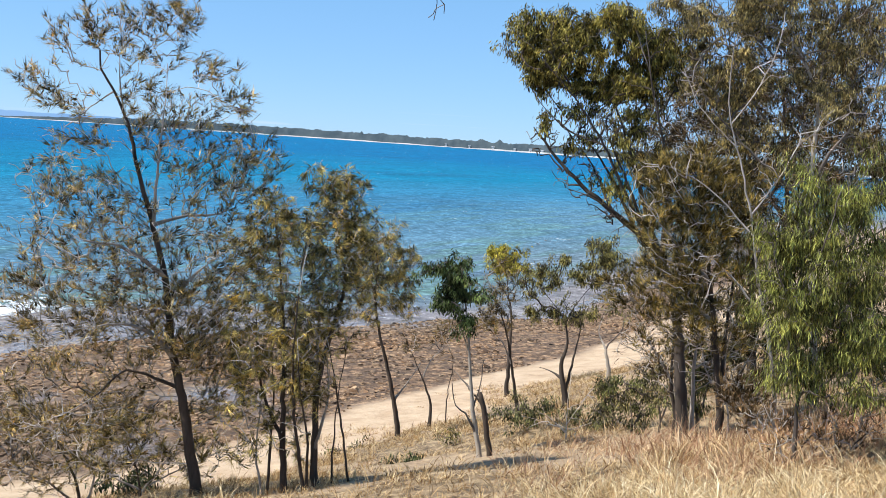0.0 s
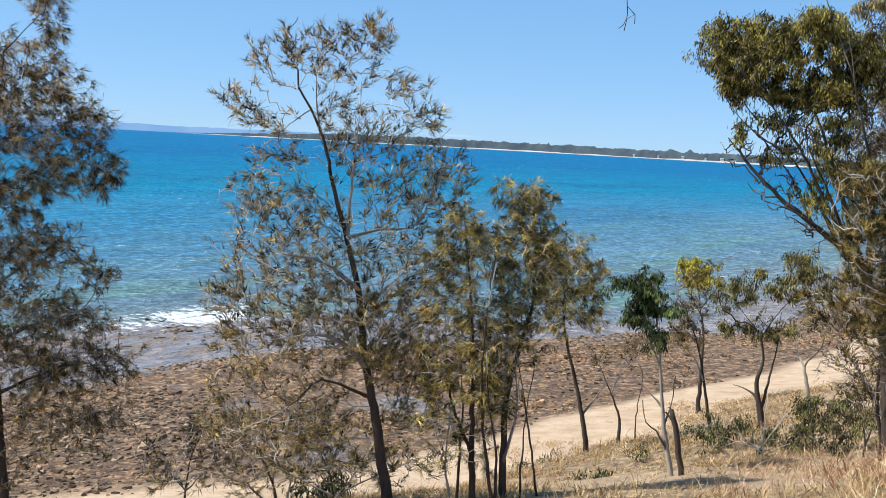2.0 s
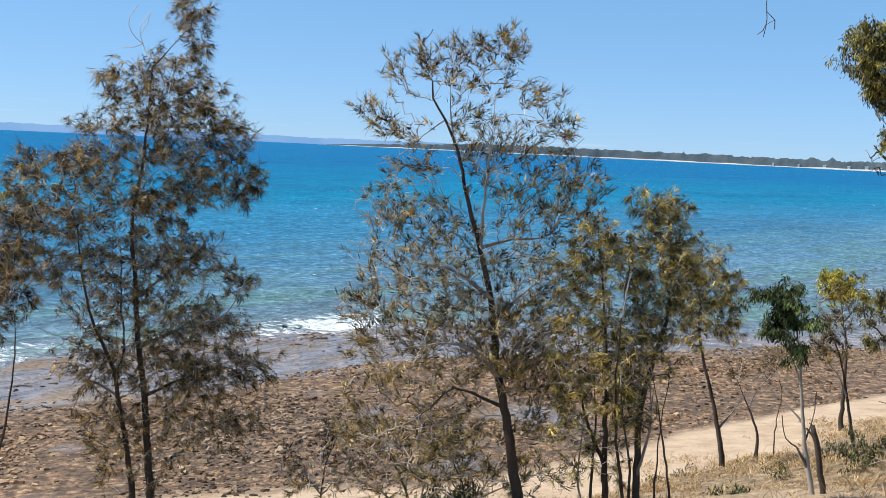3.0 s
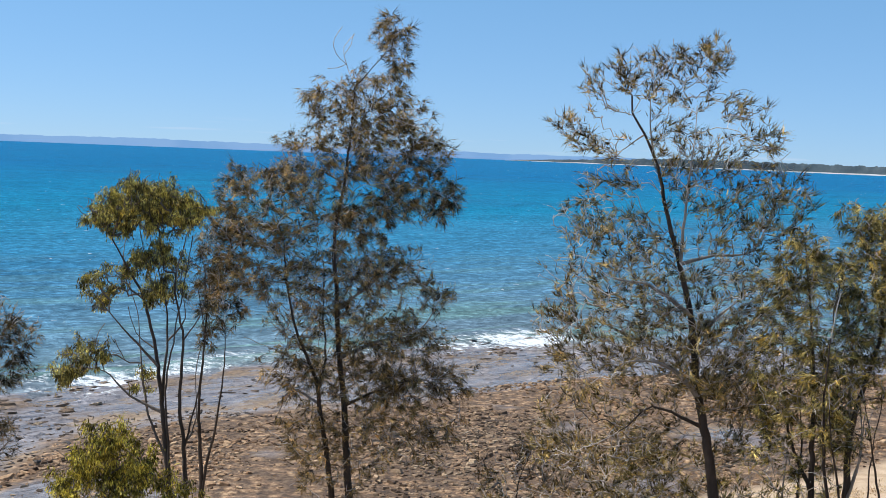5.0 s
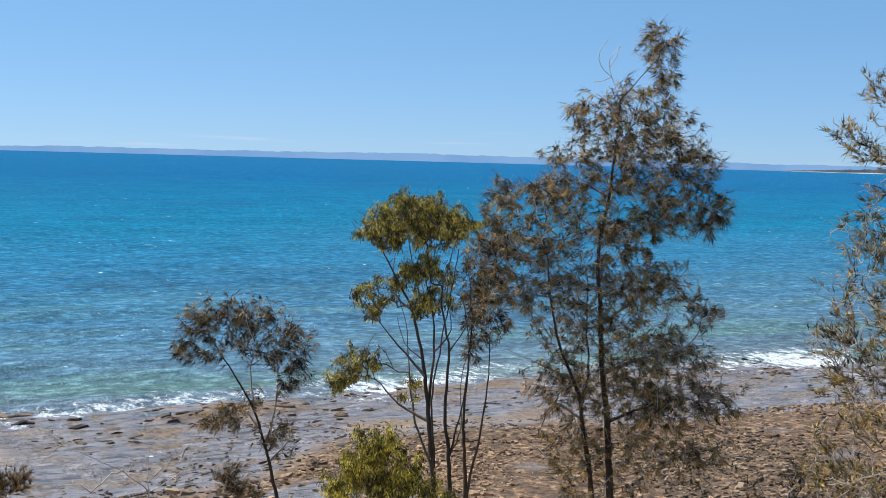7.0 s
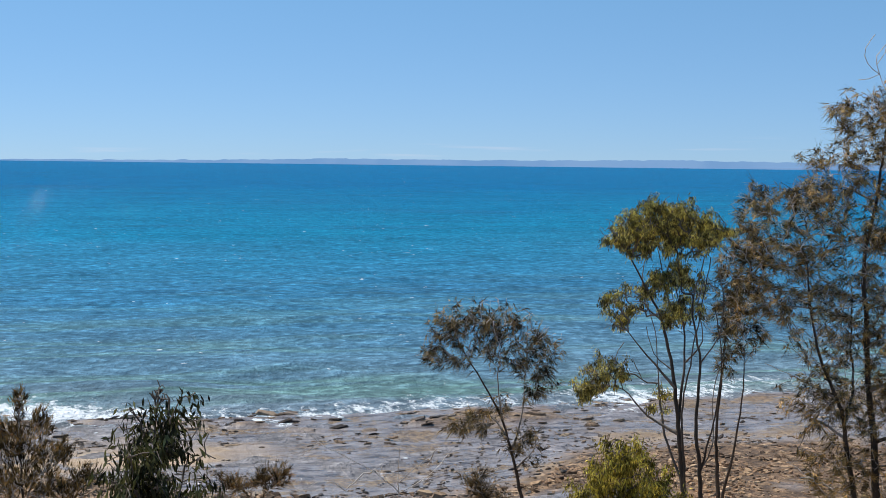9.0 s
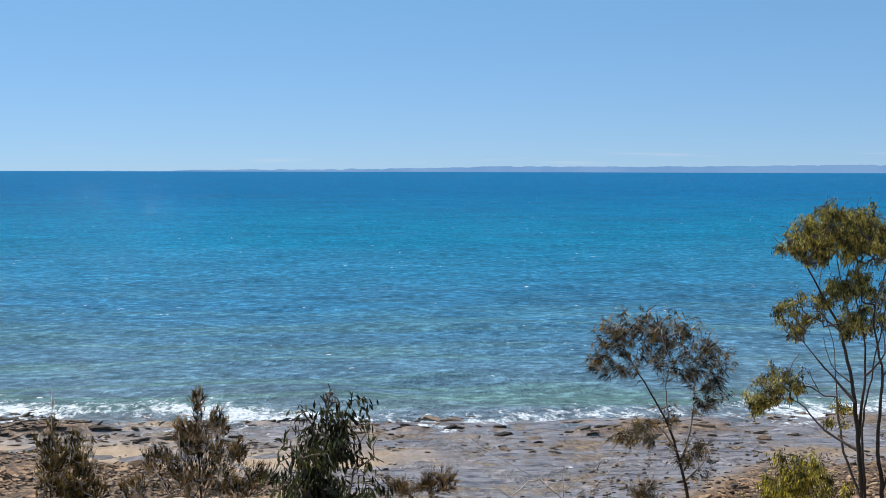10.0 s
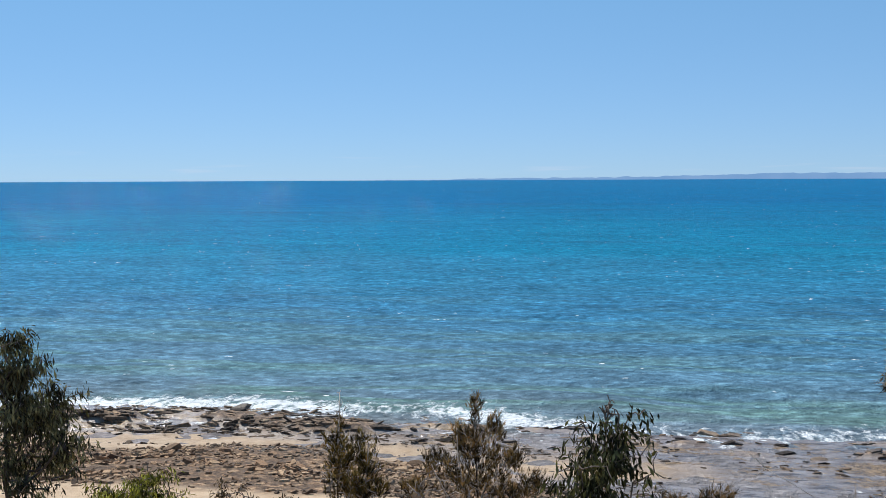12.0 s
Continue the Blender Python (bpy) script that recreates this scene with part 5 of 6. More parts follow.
p.limb(0.4, 0.7, (-0.42, 1.95), (-0.25, 2.59), (-0.2, 3.5), (-0.22, 3.83))
p.limb(-0.4, 0.6, (-0.56, 2.54), (-0.64, 3.25), (-0.6, 3.62), (-0.72, 4.08))
p.limb(0.3, 0.4, (-0.49, 2.1), (-0.76, 2.47), (-1.08, 2.39))
p.limb(0.5, 0.3, (-0.21, 3.22), (0.1, 3.44), (0.24, 3.49))
p.limb(-0.4, 0.4, (-0.32, 1.77), (-0.06, 2.08), (-0.02, 2.36))
p.blob(-1.5, 3.94, 0, 0.32, 0.27, 12)
p.blob(-1.16, 4.12, 0, 0.36, 0.25, 16)
p.blob(-0.74, 4.16, 0, 0.41, 0.25, 20)
p.blob(-0.35, 3.98, 0, 0.36, 0.27, 16)
p.blob(-1.71, 3.58, 0, 0.2, 0.25, 8)
p.blob(0.05, 3.71, 0, 0.32, 0.27, 14)
p.blob(0.14, 3.21, 0, 0.2, 0.32, 10)
p.blob(-0.3, 3.49, 0, 0.32, 0.27, 9)
p.blob(-0.82, 3.67, 0, 0.36, 0.23, 10)
p.blob(-1.37, 3.58, 0, 0.23, 0.23, 6)
p.blob(-1.07, 2.51, 0, 0.36, 0.2, 12)
p.blob(-1.32, 2.33, 0, 0.23, 0.14, 5)
p.blob(-0.24, 2.13, 0, 0.32, 0.32, 12)
p.blob(-0.64, 2.77, 0, 0.23, 0.23, 5)
p.blob(-0.07, 2.94, 0, 0.18, 0.18, 5)
she_oak(-13.27, 12.16, 47.5, 0.054, p.limbs, p.blobs, droop=0.75, nt=3, dens=3.0, fine=0.75, tint=(0.2, 0.165, 0.095))
p = Plan()
p.limb(0, 1, (-0.19, 0.48), (-0.28, 1.15), (-0.25, 1.64))
p.limb(0.4, 0.8, (-0.02, 0.48), (0.22, 0.94))
p.limb(-0.4, 0.8, (-0.27, 0.48), (-0.59, 1.1))
p.blob(-0.29, 1.77, 0, 0.28, 0.18, 20)
p.blob(-0.53, 1.48, 0, 0.32, 0.2, 24)
p.blob(-0.04, 1.48, 0, 0.36, 0.2, 28)
p.blob(-0.36, 1.19, 0, 0.48, 0.23, 34)
p.blob(0.2, 1.23, 0, 0.36, 0.23, 26)
p.blob(-0.84, 1.15, 0, 0.28, 0.2, 14)
p.blob(0.62, 1.02, 0, 0.28, 0.16, 14)
p.blob(-0.11, 0.9, 0, 0.73, 0.16, 24)
shrub(-10.77, 11.83, 42.3, 0.03, p.limbs, p.blobs, leaf=(0.32, 0.27, 0.055), ll=0.075, nt=15, dens=2.4)
p = Plan()
p.limb(0, 1, (-0.03, 0.99), (-0.04, 1.5), (-0.02, 1.89))
p.limb(0.3, 0.4, (-0.04, 1.33), (0.24, 1.56), (0.58, 1.84))
p.limb(-0.3, 0.4, (-0.03, 1.24), (-0.42, 1.61), (-0.66, 1.76))
p.limb(0.3, 0.3, (-0.03, 1.16), (0.41, 1.4), (0.79, 1.8))
p.limb(0.2, 0.35, (-1.09, 1.36), (-1.4, 1.68), (-1.71, 2.08), (-1.8, 2.11))
p.blob(0.57, 1.87, 0, 0.21, 0.13, 5)
p.blob(-0.42, 1.61, 0, 0.34, 0.13, 6)
p.blob(-1.52, 1.95, 0, 0.21, 0.21, 4)
p.blob(-1.09, 1.45, 0, 0.43, 0.17, 8)
p.blob(0.41, 1.52, 0, 0.34, 0.17, 6)
dead_sapling(-13.83, 9.88, 54.5, 0.03, p.limbs, p.blobs)
p = Plan()
p.limb(0, 1, (0.01, 0.9), (0.18, 1.26), (0.27, 1.44))
p.limb(0.3, 0.7, (0.01, 0.94), (-0.35, 1.21), (-0.4, 1.3))
p.blob(0.22, 1.35, 0, 0.26, 0.13, 8)
p.blob(-0.43, 1.25, 0, 0.26, 0.11, 7)
p.blob(-0.08, 1.21, 0, 0.35, 0.09, 7)
she_oak(-15.39, 8.33, 61.6, 0.03, p.limbs, p.blobs, droop=0.2, nt=3, tint=(0.186, 0.139, 0.078))
p = Plan()
p.limb(0, 1, (-0.17, 0.79), (-0.22, 1.17), (-0.31, 1.45))
p.blob(-0.31, 1.41, 0, 0.28, 0.17, 8)
p.blob(-0.09, 1.16, 0, 0.33, 0.14, 8)
she_oak(-14.06, 12.02, 49.5, 0.03, p.limbs, p.blobs, droop=0.4, nt=3, tint=(0.155, 0.124, 0.078))
p = Plan()
p.limb(0, 1, (-0.01, 0.6), (0.0, 1.1), (0.01, 1.41), (0.03, 1.73), (0.05, 1.99))
p.limb(0.15, 0.7, (0.0, 1.2), (0.1, 1.5), (0.11, 1.72), (0.12, 1.88))
p.limb(-0.15, 0.7, (0.0, 1.05), (-0.12, 1.38), (-0.14, 1.6))
p.limb(0.1, 0.6, (0.0, 0.95), (0.18, 1.2), (0.22, 1.42))
p.blob(0.05, 1.95, 0, 0.05, 0.06, -14)
p.blob(0.04, 1.82, 0, 0.08, 0.07, 10)
p.blob(0.1, 1.73, 0, 0.06, 0.08, 8)
p.blob(-0.01, 1.63, 0, 0.1, 0.08, 14)
p.blob(0.08, 1.54, 0, 0.12, 0.08, 14)
p.blob(-0.1, 1.44, 0, 0.1, 0.08, 10)
p.blob(0.05, 1.36, 0, 0.18, 0.09, 20)
p.blob(0.2, 1.22, 0, 0.1, 0.08, 10)
p.blob(-0.14, 1.2, 0, 0.12, 0.08, 10)
p.blob(0.03, 1.1, 0, 0.24, 0.1, 24)
shrub(-7.35, 3.17, 66.7, 0.016, p.limbs, p.blobs, leaf=(0.055, 0.056, 0.024), ll=0.072, nt=6, lw=0.27, dens=1.8)
p = Plan()
p.limb(0, 1, (0.03, 0.3), (0.03, 1.0), (0.0, 1.6), (0.02, 2.12))
p.limb(0.4, 0.8, (0.07, 0.4), (0.34, 1.0), (0.5, 1.5))
p.limb(-0.4, 0.8, (-0.02, 0.4), (-0.33, 1.0), (-0.5, 1.48))
p.limb(0.3, 0.6, (0.03, 0.8), (0.2, 1.4), (0.27, 1.92))
p.limb(-0.3, 0.6, (0.03, 0.7), (-0.16, 1.3), (-0.2, 1.8))
p.limb(0.2, 0.6, (0.1, 0.5), (0.55, 0.95), (0.8, 1.25))
p.limb(-0.2, 0.6, (-0.05, 0.5), (-0.6, 0.95), (-0.8, 1.2))
p.blob(0.02, 2.0, 0, 0.06, 0.16, 8)
p.blob(0.25, 1.8, 0, 0.09, 0.16, 11)
p.blob(-0.19, 1.68, 0, 0.11, 0.16, 12)
p.blob(0.02, 1.6, 0, 0.14, 0.18, 14)
p.blob(0.47, 1.42, 0, 0.14, 0.14, 14)
p.blob(-0.47, 1.38, 0, 0.14, 0.15, 14)
p.blob(0.22, 1.4, 0, 0.14, 0.18, 14)
p.blob(-0.2, 1.32, 0, 0.15, 0.17, 14)
p.blob(0.72, 1.15, 0, 0.16, 0.12, 12)
p.blob(-0.74, 1.1, 0, 0.14, 0.12, 12)
p.blob(0.05, 1.12, 0, 0.45, 0.14, 30)
p.blob(0.45, 1.02, 0, 0.25, 0.12, 16)
she_oak(-12.91, 3.95, 73.0, 0.03, p.limbs, p.blobs, droop=-0.1, nt=2, dens=2.8, fine=0.75, tint=(0.2, 0.155, 0.082), label="low brown-green she-oak bush with upright sprays on the bank")
p = Plan()
p.limb(0, 1, (-0.08, 0.57), (-0.07, 1.38), (-0.05, 2.13))
p.limb(0.3, 0.8, (0.06, 0.56), (0.13, 1.14), (0.12, 1.58))
p.limb(-0.3, 0.8, (0.19, 0.56), (0.26, 1.21), (0.28, 1.58))
p.limb(0.2, 0.7, (-0.14, 0.57), (-0.19, 1.16), (-0.2, 1.54))
p.blob(-0.06, 1.93, 0, 0.1, 0.2, -8)
p.blob(-0.06, 1.66, 0, 0.05, 0.2, 4)
p.blob(-0.1, 1.45, 0, 0.17, 0.17, 10)
p.blob(0.2, 1.48, 0, 0.17, 0.17, 10)
p.blob(0.06, 1.18, 0, 0.31, 0.17, 24)
p.blob(0.1, 0.96, 0, 0.37, 0.14, 30)
she_oak(-13.28, 2.45, 79.5, 0.025, p.limbs, p.blobs, droop=-0.1, nt=3, dens=2.4, fine=0.72, tint=(0.165, 0.132, 0.046))
p = Plan()
p.limb(0, 1, (0.11, 0.52), (0.09, 1.25), (0.13, 1.86), (0.16, 2.17))
p.limb(0.5, 0.7, (0.12, 0.99), (0.33, 1.38), (0.4, 1.65))
p.limb(-0.4, 0.7, (0.11, 0.88), (0.41, 1.11), (0.5, 1.3))
p.blob(0.13, 2.12, 0, 0.14, 0.16, 12)
p.blob(-0.04, 1.97, 0, 0.22, 0.22, 20)
p.blob(0.27, 1.85, 0, 0.19, 0.16, 18)
p.blob(0.38, 1.66, 0, 0.18, 0.14, 16)
p.blob(0.14, 1.65, 0, 0.22, 0.19, 22)
p.blob(0.45, 1.42, 0, 0.19, 0.17, 18)
p.blob(0.18, 1.29, 0, 0.28, 0.22, 26)
p.blob(0.52, 1.1, 0, 0.16, 0.17, 14)
p.blob(0.27, 0.97, 0, 0.33, 0.17, 26)
p.blob(0.57, 1.25, 0, 0.11, 0.17, 6)
gum(-10.94, -1.14, 95.9, 0.05, p.limbs, p.blobs, leaf=(0.1, 0.095, 0.05), ll=0.08, nt=10, lw=0.2, dens=1.8, keep=0.55, clump=0.1, bare=0.2)
p = Plan()
p.limb(0, 1, (0.13, 0.45), (0.12, 0.86))
p.blob(0.14, 0.96, 0, 0.28, 0.11, 20)
p.blob(-0.15, 0.87, 0, 0.24, 0.11, 14)
p.blob(0.43, 0.8, 0, 0.27, 0.1, 14)
p.blob(0.14, 0.79, 0, 0.49, 0.08, 16)
shrub(-14.00, -0.12, 90.5, 0.02, p.limbs, p.blobs, leaf=(0.25, 0.24, 0.05), ll=0.075, nt=16)
p = Plan()
p.limb(0, 1, (0.11, 0.49), (0.11, 0.87))
p.blob(0.11, 0.87, 0, 0.18, 0.08, 10)
p.blob(0.72, 0.78, 0, 0.16, 0.07, 8)
shrub(-13.96, 1.00, 85.9, 0.015, p.limbs, p.blobs, leaf=(0.13, 0.09, 0.05), ll=0.06, nt=9)
p = Plan()
p.limb(0, 1, (0.0, -0.2), (-0.08, 0.21))
p.limb(0.3, 0.8, (0.25, -0.17), (0.28, 0.17))
p.blob(-0.13, 0.2, 0, 0.4, 0.22, 18)
p.blob(0.28, 0.14, 0, 0.4, 0.22, 16)
p.blob(-0.51, -0.04, 0, 0.35, 0.16, 10)
shrub(3.01, 19.77, -8.7, 0.02, p.limbs, p.blobs, leaf=(0.13, 0.13, 0.06), ll=0.08, nt=11)
p = Plan()
p.limb(0, 1, (-0.01, 0.34), (-0.12, 1.18), (-0.09, 1.89), (0.1, 2.61))
p.limb(0.4, 0.7, (-0.09, 1.0), (-0.5, 1.55), (-0.81, 1.94))
p.limb(-0.4, 0.6, (-0.08, 1.18), (0.25, 1.86), (0.55, 2.18))
p.blob(-0.59, 1.57, 0, 0.44, 0.4, 14)
p.blob(-0.11, 2.06, 0, 0.53, 0.44, 18)
p.blob(0.43, 1.68, 0, 0.44, 0.44, 14)
p.blob(-0.21, 1.17, 0, 0.44, 0.35, 12)
p.blob(0.8, 1.28, 0, 0.44, 0.35, 12)
she_oak(3.77, 17.09, -12.4, 0.05, p.limbs, p.blobs, droop=0.3, nt=1, dens=4, tint=(0.17, 0.13, 0.08), label='half-dead she-oak with many bare grey twigs')
p = Plan()
p.limb(0, 1, (0.01, 0.36), (-0.24, 2.59), (-0.49, 4.79), (-0.78, 6.85))
p.limb(0.8, 0.6, (-0.29, 3.14), (-1.25, 4.64), (-1.84, 5.99))
p.limb(-0.8, 0.6, (-0.27, 2.92), (0.38, 4.3), (0.75, 5.57))
p.limb(0.5, 0.5, (-0.39, 4.24), (-0.07, 5.92), (0.03, 7.15))
p.blob(-2.09, 5.7, 0, 0.81, 0.81, 30)
p.blob(-1.26, 6.18, 0, 0.81, 0.81, 30)
p.blob(-0.5, 5.99, 0, 0.81, 0.81, 30)
p.blob(0.37, 5.6, 0, 0.81, 0.81, 30)
p.blob(1.04, 4.99, 0, 0.58, 0.81, 24)
p.blob(-1.45, 4.62, 0, 0.93, 0.7, 30)
p.blob(-0.46, 4.46, 0, 0.93, 0.7, 30)
p.blob(0.42, 3.97, 0, 0.81, 0.7, 26)
p.blob(-1.01, 3.3, 0, 0.93, 0.7, 26)
p.blob(0.9, 6.48, 0, 0.58, 0.81, 20)
p.blob(-2.58, 4.89, 0, 0.7, 0.7, 20)
she_oak(7.01, 21.91, -17.7, 0.1, p.limbs, p.blobs, droop=0.5, nt=4, dens=3.4, tint=(0.13, 0.1, 0.06))
p = Plan()
p.limb(0, 1, (-0.29, -0.32), (-0.01, -0.24), (0.45, -0.13), (1.05, 0.03))
p.limb(0.3, 0.5, (-0.01, -0.26), (0.26, -0.11), (0.45, -0.06))
p.blob(0.91, -0.0, 0, 0.23, 0.07, 5)
p.blob(0.36, -0.11, 0, 0.23, 0.07, 5)
p.blob(-0.29, -0.32, 0, 0.18, 0.06, 4)
fallen_branch(0.40, 18.20, -1.3, 0.085, p.limbs, p.blobs)
p = Plan()
p.limb(0, 1, (-0.37, -0.4), (-0.01, -0.32), (0.4, -0.22))
p.limb(0.3, 0.5, (-0.0, -0.38), (-0.11, -0.32))
p.blob(0.31, -0.25, 0, 0.18, 0.06, 4)
p.blob(-0.1, -0.31, 0, 0.18, 0.05, 4)
fallen_branch(-0.51, 17.59, 1.6, 0.07, p.limbs, p.blobs)
p = Plan()
p.limb(0, 1, (0.0, 0.54), (-0.15, 1.45), (-0.38, 2.34), (-0.52, 3.09), (-0.73, 3.83), (-0.94, 4.57), (-0.93, 5.31))
p.limb(0.3, 0.6, (-0.45, 2.79), (-1.06, 3.35), (-1.55, 3.62), (-2.03, 3.67))
p.limb(-0.3, 0.6, (-0.52, 3.09), (-0.14, 3.72), (0.04, 4.1), (0.55, 4.48))
p.limb(0.3, 0.5, (-0.25, 1.74), (-0.82, 2.29), (-1.31, 2.55), (-1.78, 2.58))
p.limb(-0.3, 0.5, (-0.32, 2.04), (0.21, 2.26), (0.6, 2.46))
p.limb(0.2, 0.5, (-0.78, 3.97), (-1.31, 4.48), (-1.59, 5.0))
p.limb(-0.2, 0.5, (-0.84, 4.27), (-0.52, 4.8), (-0.35, 5.32), (-0.32, 5.75))
p.blob(-1.91, 3.67, 0, 0.23, 0.16, 4)
p.blob(-1.45, 3.63, 0, 0.31, 0.23, 8)
p.blob(-1.22, 2.65, 0, 0.47, 0.23, 10)
p.blob(-1.67, 2.61, 0, 0.23, 0.16, 5)
p.blob(0.17, 4.18, 0, 0.39, 0.31, 9)
p.blob(0.68, 2.44, 0, 0.31, 0.2, 6)
p.blob(-1.48, 4.84, 0, 0.31, 0.31, 8)
p.blob(-0.35, 5.33, 0, 0.31, 0.47, 9)
p.blob(-0.92, 5.24, 0, 0.31, 0.31, 7)
p.blob(0.06, 2.31, 0, 0.31, 0.2, 6)
p.blob(-0.88, 3.06, 0, 0.47, 0.31, 9)
p.blob(-0.5, 3.69, 0, 0.47, 0.39, 9)
p.blob(-0.94, 1.98, 0, 0.47, 0.31, 9)
p.blob(0.63, 4.5, 0, 0.23, 0.23, 6)
dead_tree(4.57, 14.81, -17.2, 0.042, p.limbs, p.blobs)
p = Plan()
p.limb(0, 1, (0.0, 0.35), (-0.04, 1.18), (-0.04, 1.87), (-0.19, 2.63), (-0.12, 3.23))
p.limb(0.3, 0.6, (-0.06, 1.52), (-0.52, 1.98), (-0.91, 2.45))
p.limb(-0.3, 0.6, (-0.04, 1.87), (0.36, 2.44), (0.47, 2.96))
p.blob(-0.8, 2.4, 0, 0.35, 0.26, 8)
p.blob(-0.41, 2.78, 0, 0.35, 0.35, 8)
p.blob(0.41, 2.85, 0, 0.35, 0.35, 9)
p.blob(-0.02, 3.07, 0, 0.35, 0.35, 8)
p.blob(-0.4, 1.66, 0, 0.43, 0.35, 10)
p.blob(0.33, 1.91, 0, 0.43, 0.35, 10)
p.blob(0.3, 1.21, 0, 0.35, 0.26, 7)
dead_tree(3.94, 16.74, -13.2, 0.05, p.limbs, p.blobs)
p = Plan()
p.limb(0, 1, (-0.03, -0.01), (-0.14, 0.6), (-0.44, 1.16), (-0.91, 1.62))
p.limb(0.4, 0.8, (-0.03, 0.04), (0.22, 0.74), (0.38, 1.36))
p.limb(-0.4, 0.8, (-0.13, 0.13), (-0.69, 0.65), (-1.49, 0.97))
p.limb(0.3, 0.6, (-0.14, 0.6), (-0.07, 1.13), (-0.0, 1.57))
p.blob(-1.09, 1.56, 0, 0.5, 0.41, 12)
p.blob(-0.54, 1.25, 0, 0.54, 0.41, 14)
p.blob(0.18, 1.65, 0, 0.5, 0.41, 14)
p.blob(-1.7, 0.75, 0, 0.54, 0.32, 10)
p.blob(-0.24, 0.7, 0, 0.63, 0.27, 12)
p.blob(0.67, 1.1, 0, 0.41, 0.36, 9)
p.blob(-0.88, 0.59, 0, 0.54, 0.23, 10)
she_oak(-5.39, 17.17, 17.4, 0.035, p.limbs, p.blobs, droop=0.4, nt=3, dens=2.0, bare=0.7, tint=(0.26, 0.22, 0.105))
p = Plan()
p.limb(0, 1, (-0.22, 0.55), (-0.15, 1.1), (0.02, 1.61))
p.limb(0.3, 0.8, (-0.32, 0.54), (-0.64, 0.98))
p.limb(-0.3, 0.8, (-0.17, 0.55), (0.32, 1.22))
p.blob(-0.07, 1.5, 0, 0.43, 0.38, 10)
p.blob(-0.63, 1.07, 0, 0.43, 0.29, 9)
p.blob(0.42, 1.24, 0, 0.43, 0.34, 9)
she_oak(-6.99, 17.67, 21.6, 0.03, p.limbs, p.blobs, droop=0.3, nt=2, dens=3, tint=(0.16, 0.12, 0.06))
p = Plan()
p.limb(0, 1, (0.02, 0.31), (-0.04, 1.02), (-0.22, 1.72))
p.limb(0.5, 0.8, (0.13, 0.32), (0.41, 1.12))
p.limb(-0.5, 0.8, (-0.09, 0.3), (-0.61, 1.15))
p.blob(-0.65, 1.44, 0, 0.6, 0.6, 20)
p.blob(0.01, 1.74, 0, 0.6, 0.6, 22)
p.blob(0.7, 1.58, 0, 0.6, 0.6, 20)
p.blob(-0.14, 0.89, 0, 0.85, 0.42, 22)
p.blob(0.77, 0.87, 0, 0.73, 0.42, 18)
shrub(6.35, 23.15, -15.3, 0.05, p.limbs, p.blobs, leaf=(0.055, 0.05, 0.022), ll=0.13, nt=12, label='dark olive thicket behind the trees')
p = Plan()
p.limb(0, 1, (0.02, 0.16), (-0.05, 0.95), (-0.22, 1.67))
p.limb(0.5, 0.8, (0.12, 0.22), (0.44, 1.04))
p.limb(-0.5, 0.8, (-0.08, 0.2), (-0.63, 0.94))
p.blob(-0.67, 1.19, 0, 0.55, 0.55, 20)
p.blob(-0.12, 1.68, 0, 0.67, 0.67, 26)
p.blob(0.48, 1.54, 0, 0.55, 0.67, 22)
p.blob(-0.32, 0.7, 0, 0.78, 0.39, 22)
p.blob(0.46, 0.8, 0, 0.67, 0.44, 20)
p.blob(0.38, 2.57, 0, 0.55, 0.67, 20)
p.blob(0.58, 3.52, 0, 0.67, 0.89, 24)
shrub(7.74, 20.59, -20.6, 0.05, p.limbs, p.blobs, leaf=(0.055, 0.055, 0.022), ll=0.13, nt=12, label='dark olive thicket behind the trees')
p = Plan()
p.limb(0, 1, (-0.00, -0.28), (-0.05, 0.13), (-0.12, 0.47), (-0.18, 0.80), (-0.26, 1.03))
p.limb(0.1, 0.4, (-0.15, 0.61), (-0.24, 0.84), (-0.34, 0.97))
p.blob(-0.27, 1.07, 0, 0.04, 0.05, 3)
p.blob(-0.20, 0.90, 0, 0.05, 0.06, 2)
p.blob(0.03, -0.16, 0, 0.09, 0.07, 4)
snag(0.99, 17.50, -3.1, 0.078, p.limbs, p.blobs)
p = Plan()
p.limb(0, 1, (0.01, 0.38), (-0.06, 0.72), (-0.19, 0.94))
p.limb(0.3, 0.8, (0.04, 0.38), (0.16, 0.72), (0.25, 1.02))
p.blob(-0.18, 0.79, 0, 0.27, 0.2, 14)
p.blob(0.15, 0.86, 0, 0.31, 0.23, 16)
p.blob(-0.01, 0.61, 0, 0.35, 0.16, 14)
brush(4.23, 14.91, -15.8, 0.03, p.limbs, p.blobs, droop=0.1, nt=2, dens=3.5, tint=(0.15, 0.115, 0.07), label='brown dry brush of bare twigs under the trees')
p = Plan()
p.limb(0, 1, (0.0, 0.0), (-0.1, 0.3), (-0.25, 0.62))
p.limb(0.3, 0.8, (0.05, 0.0), (0.3, 0.4), (0.5, 0.72))
p.limb(-0.3, 0.8, (0.3, 0.0), (0.7, 0.35), (0.9, 0.7))
p.blob(-0.25, 0.55, 0, 0.35, 0.22, 16)
p.blob(0.2, 0.6, 0, 0.4, 0.25, 20)
p.blob(0.7, 0.65, 0, 0.4, 0.25, 20)
p.blob(0.3, 0.3, 0, 0.6, 0.18, 22)
brush(4.15, 12.85, -17.8, 0.022, p.limbs, p.blobs, droop=0.1, nt=1, dens=2.2, tint=(0.3, 0.22, 0.14), label='brown dry brush of bare twigs under the wattle')
p = Plan()
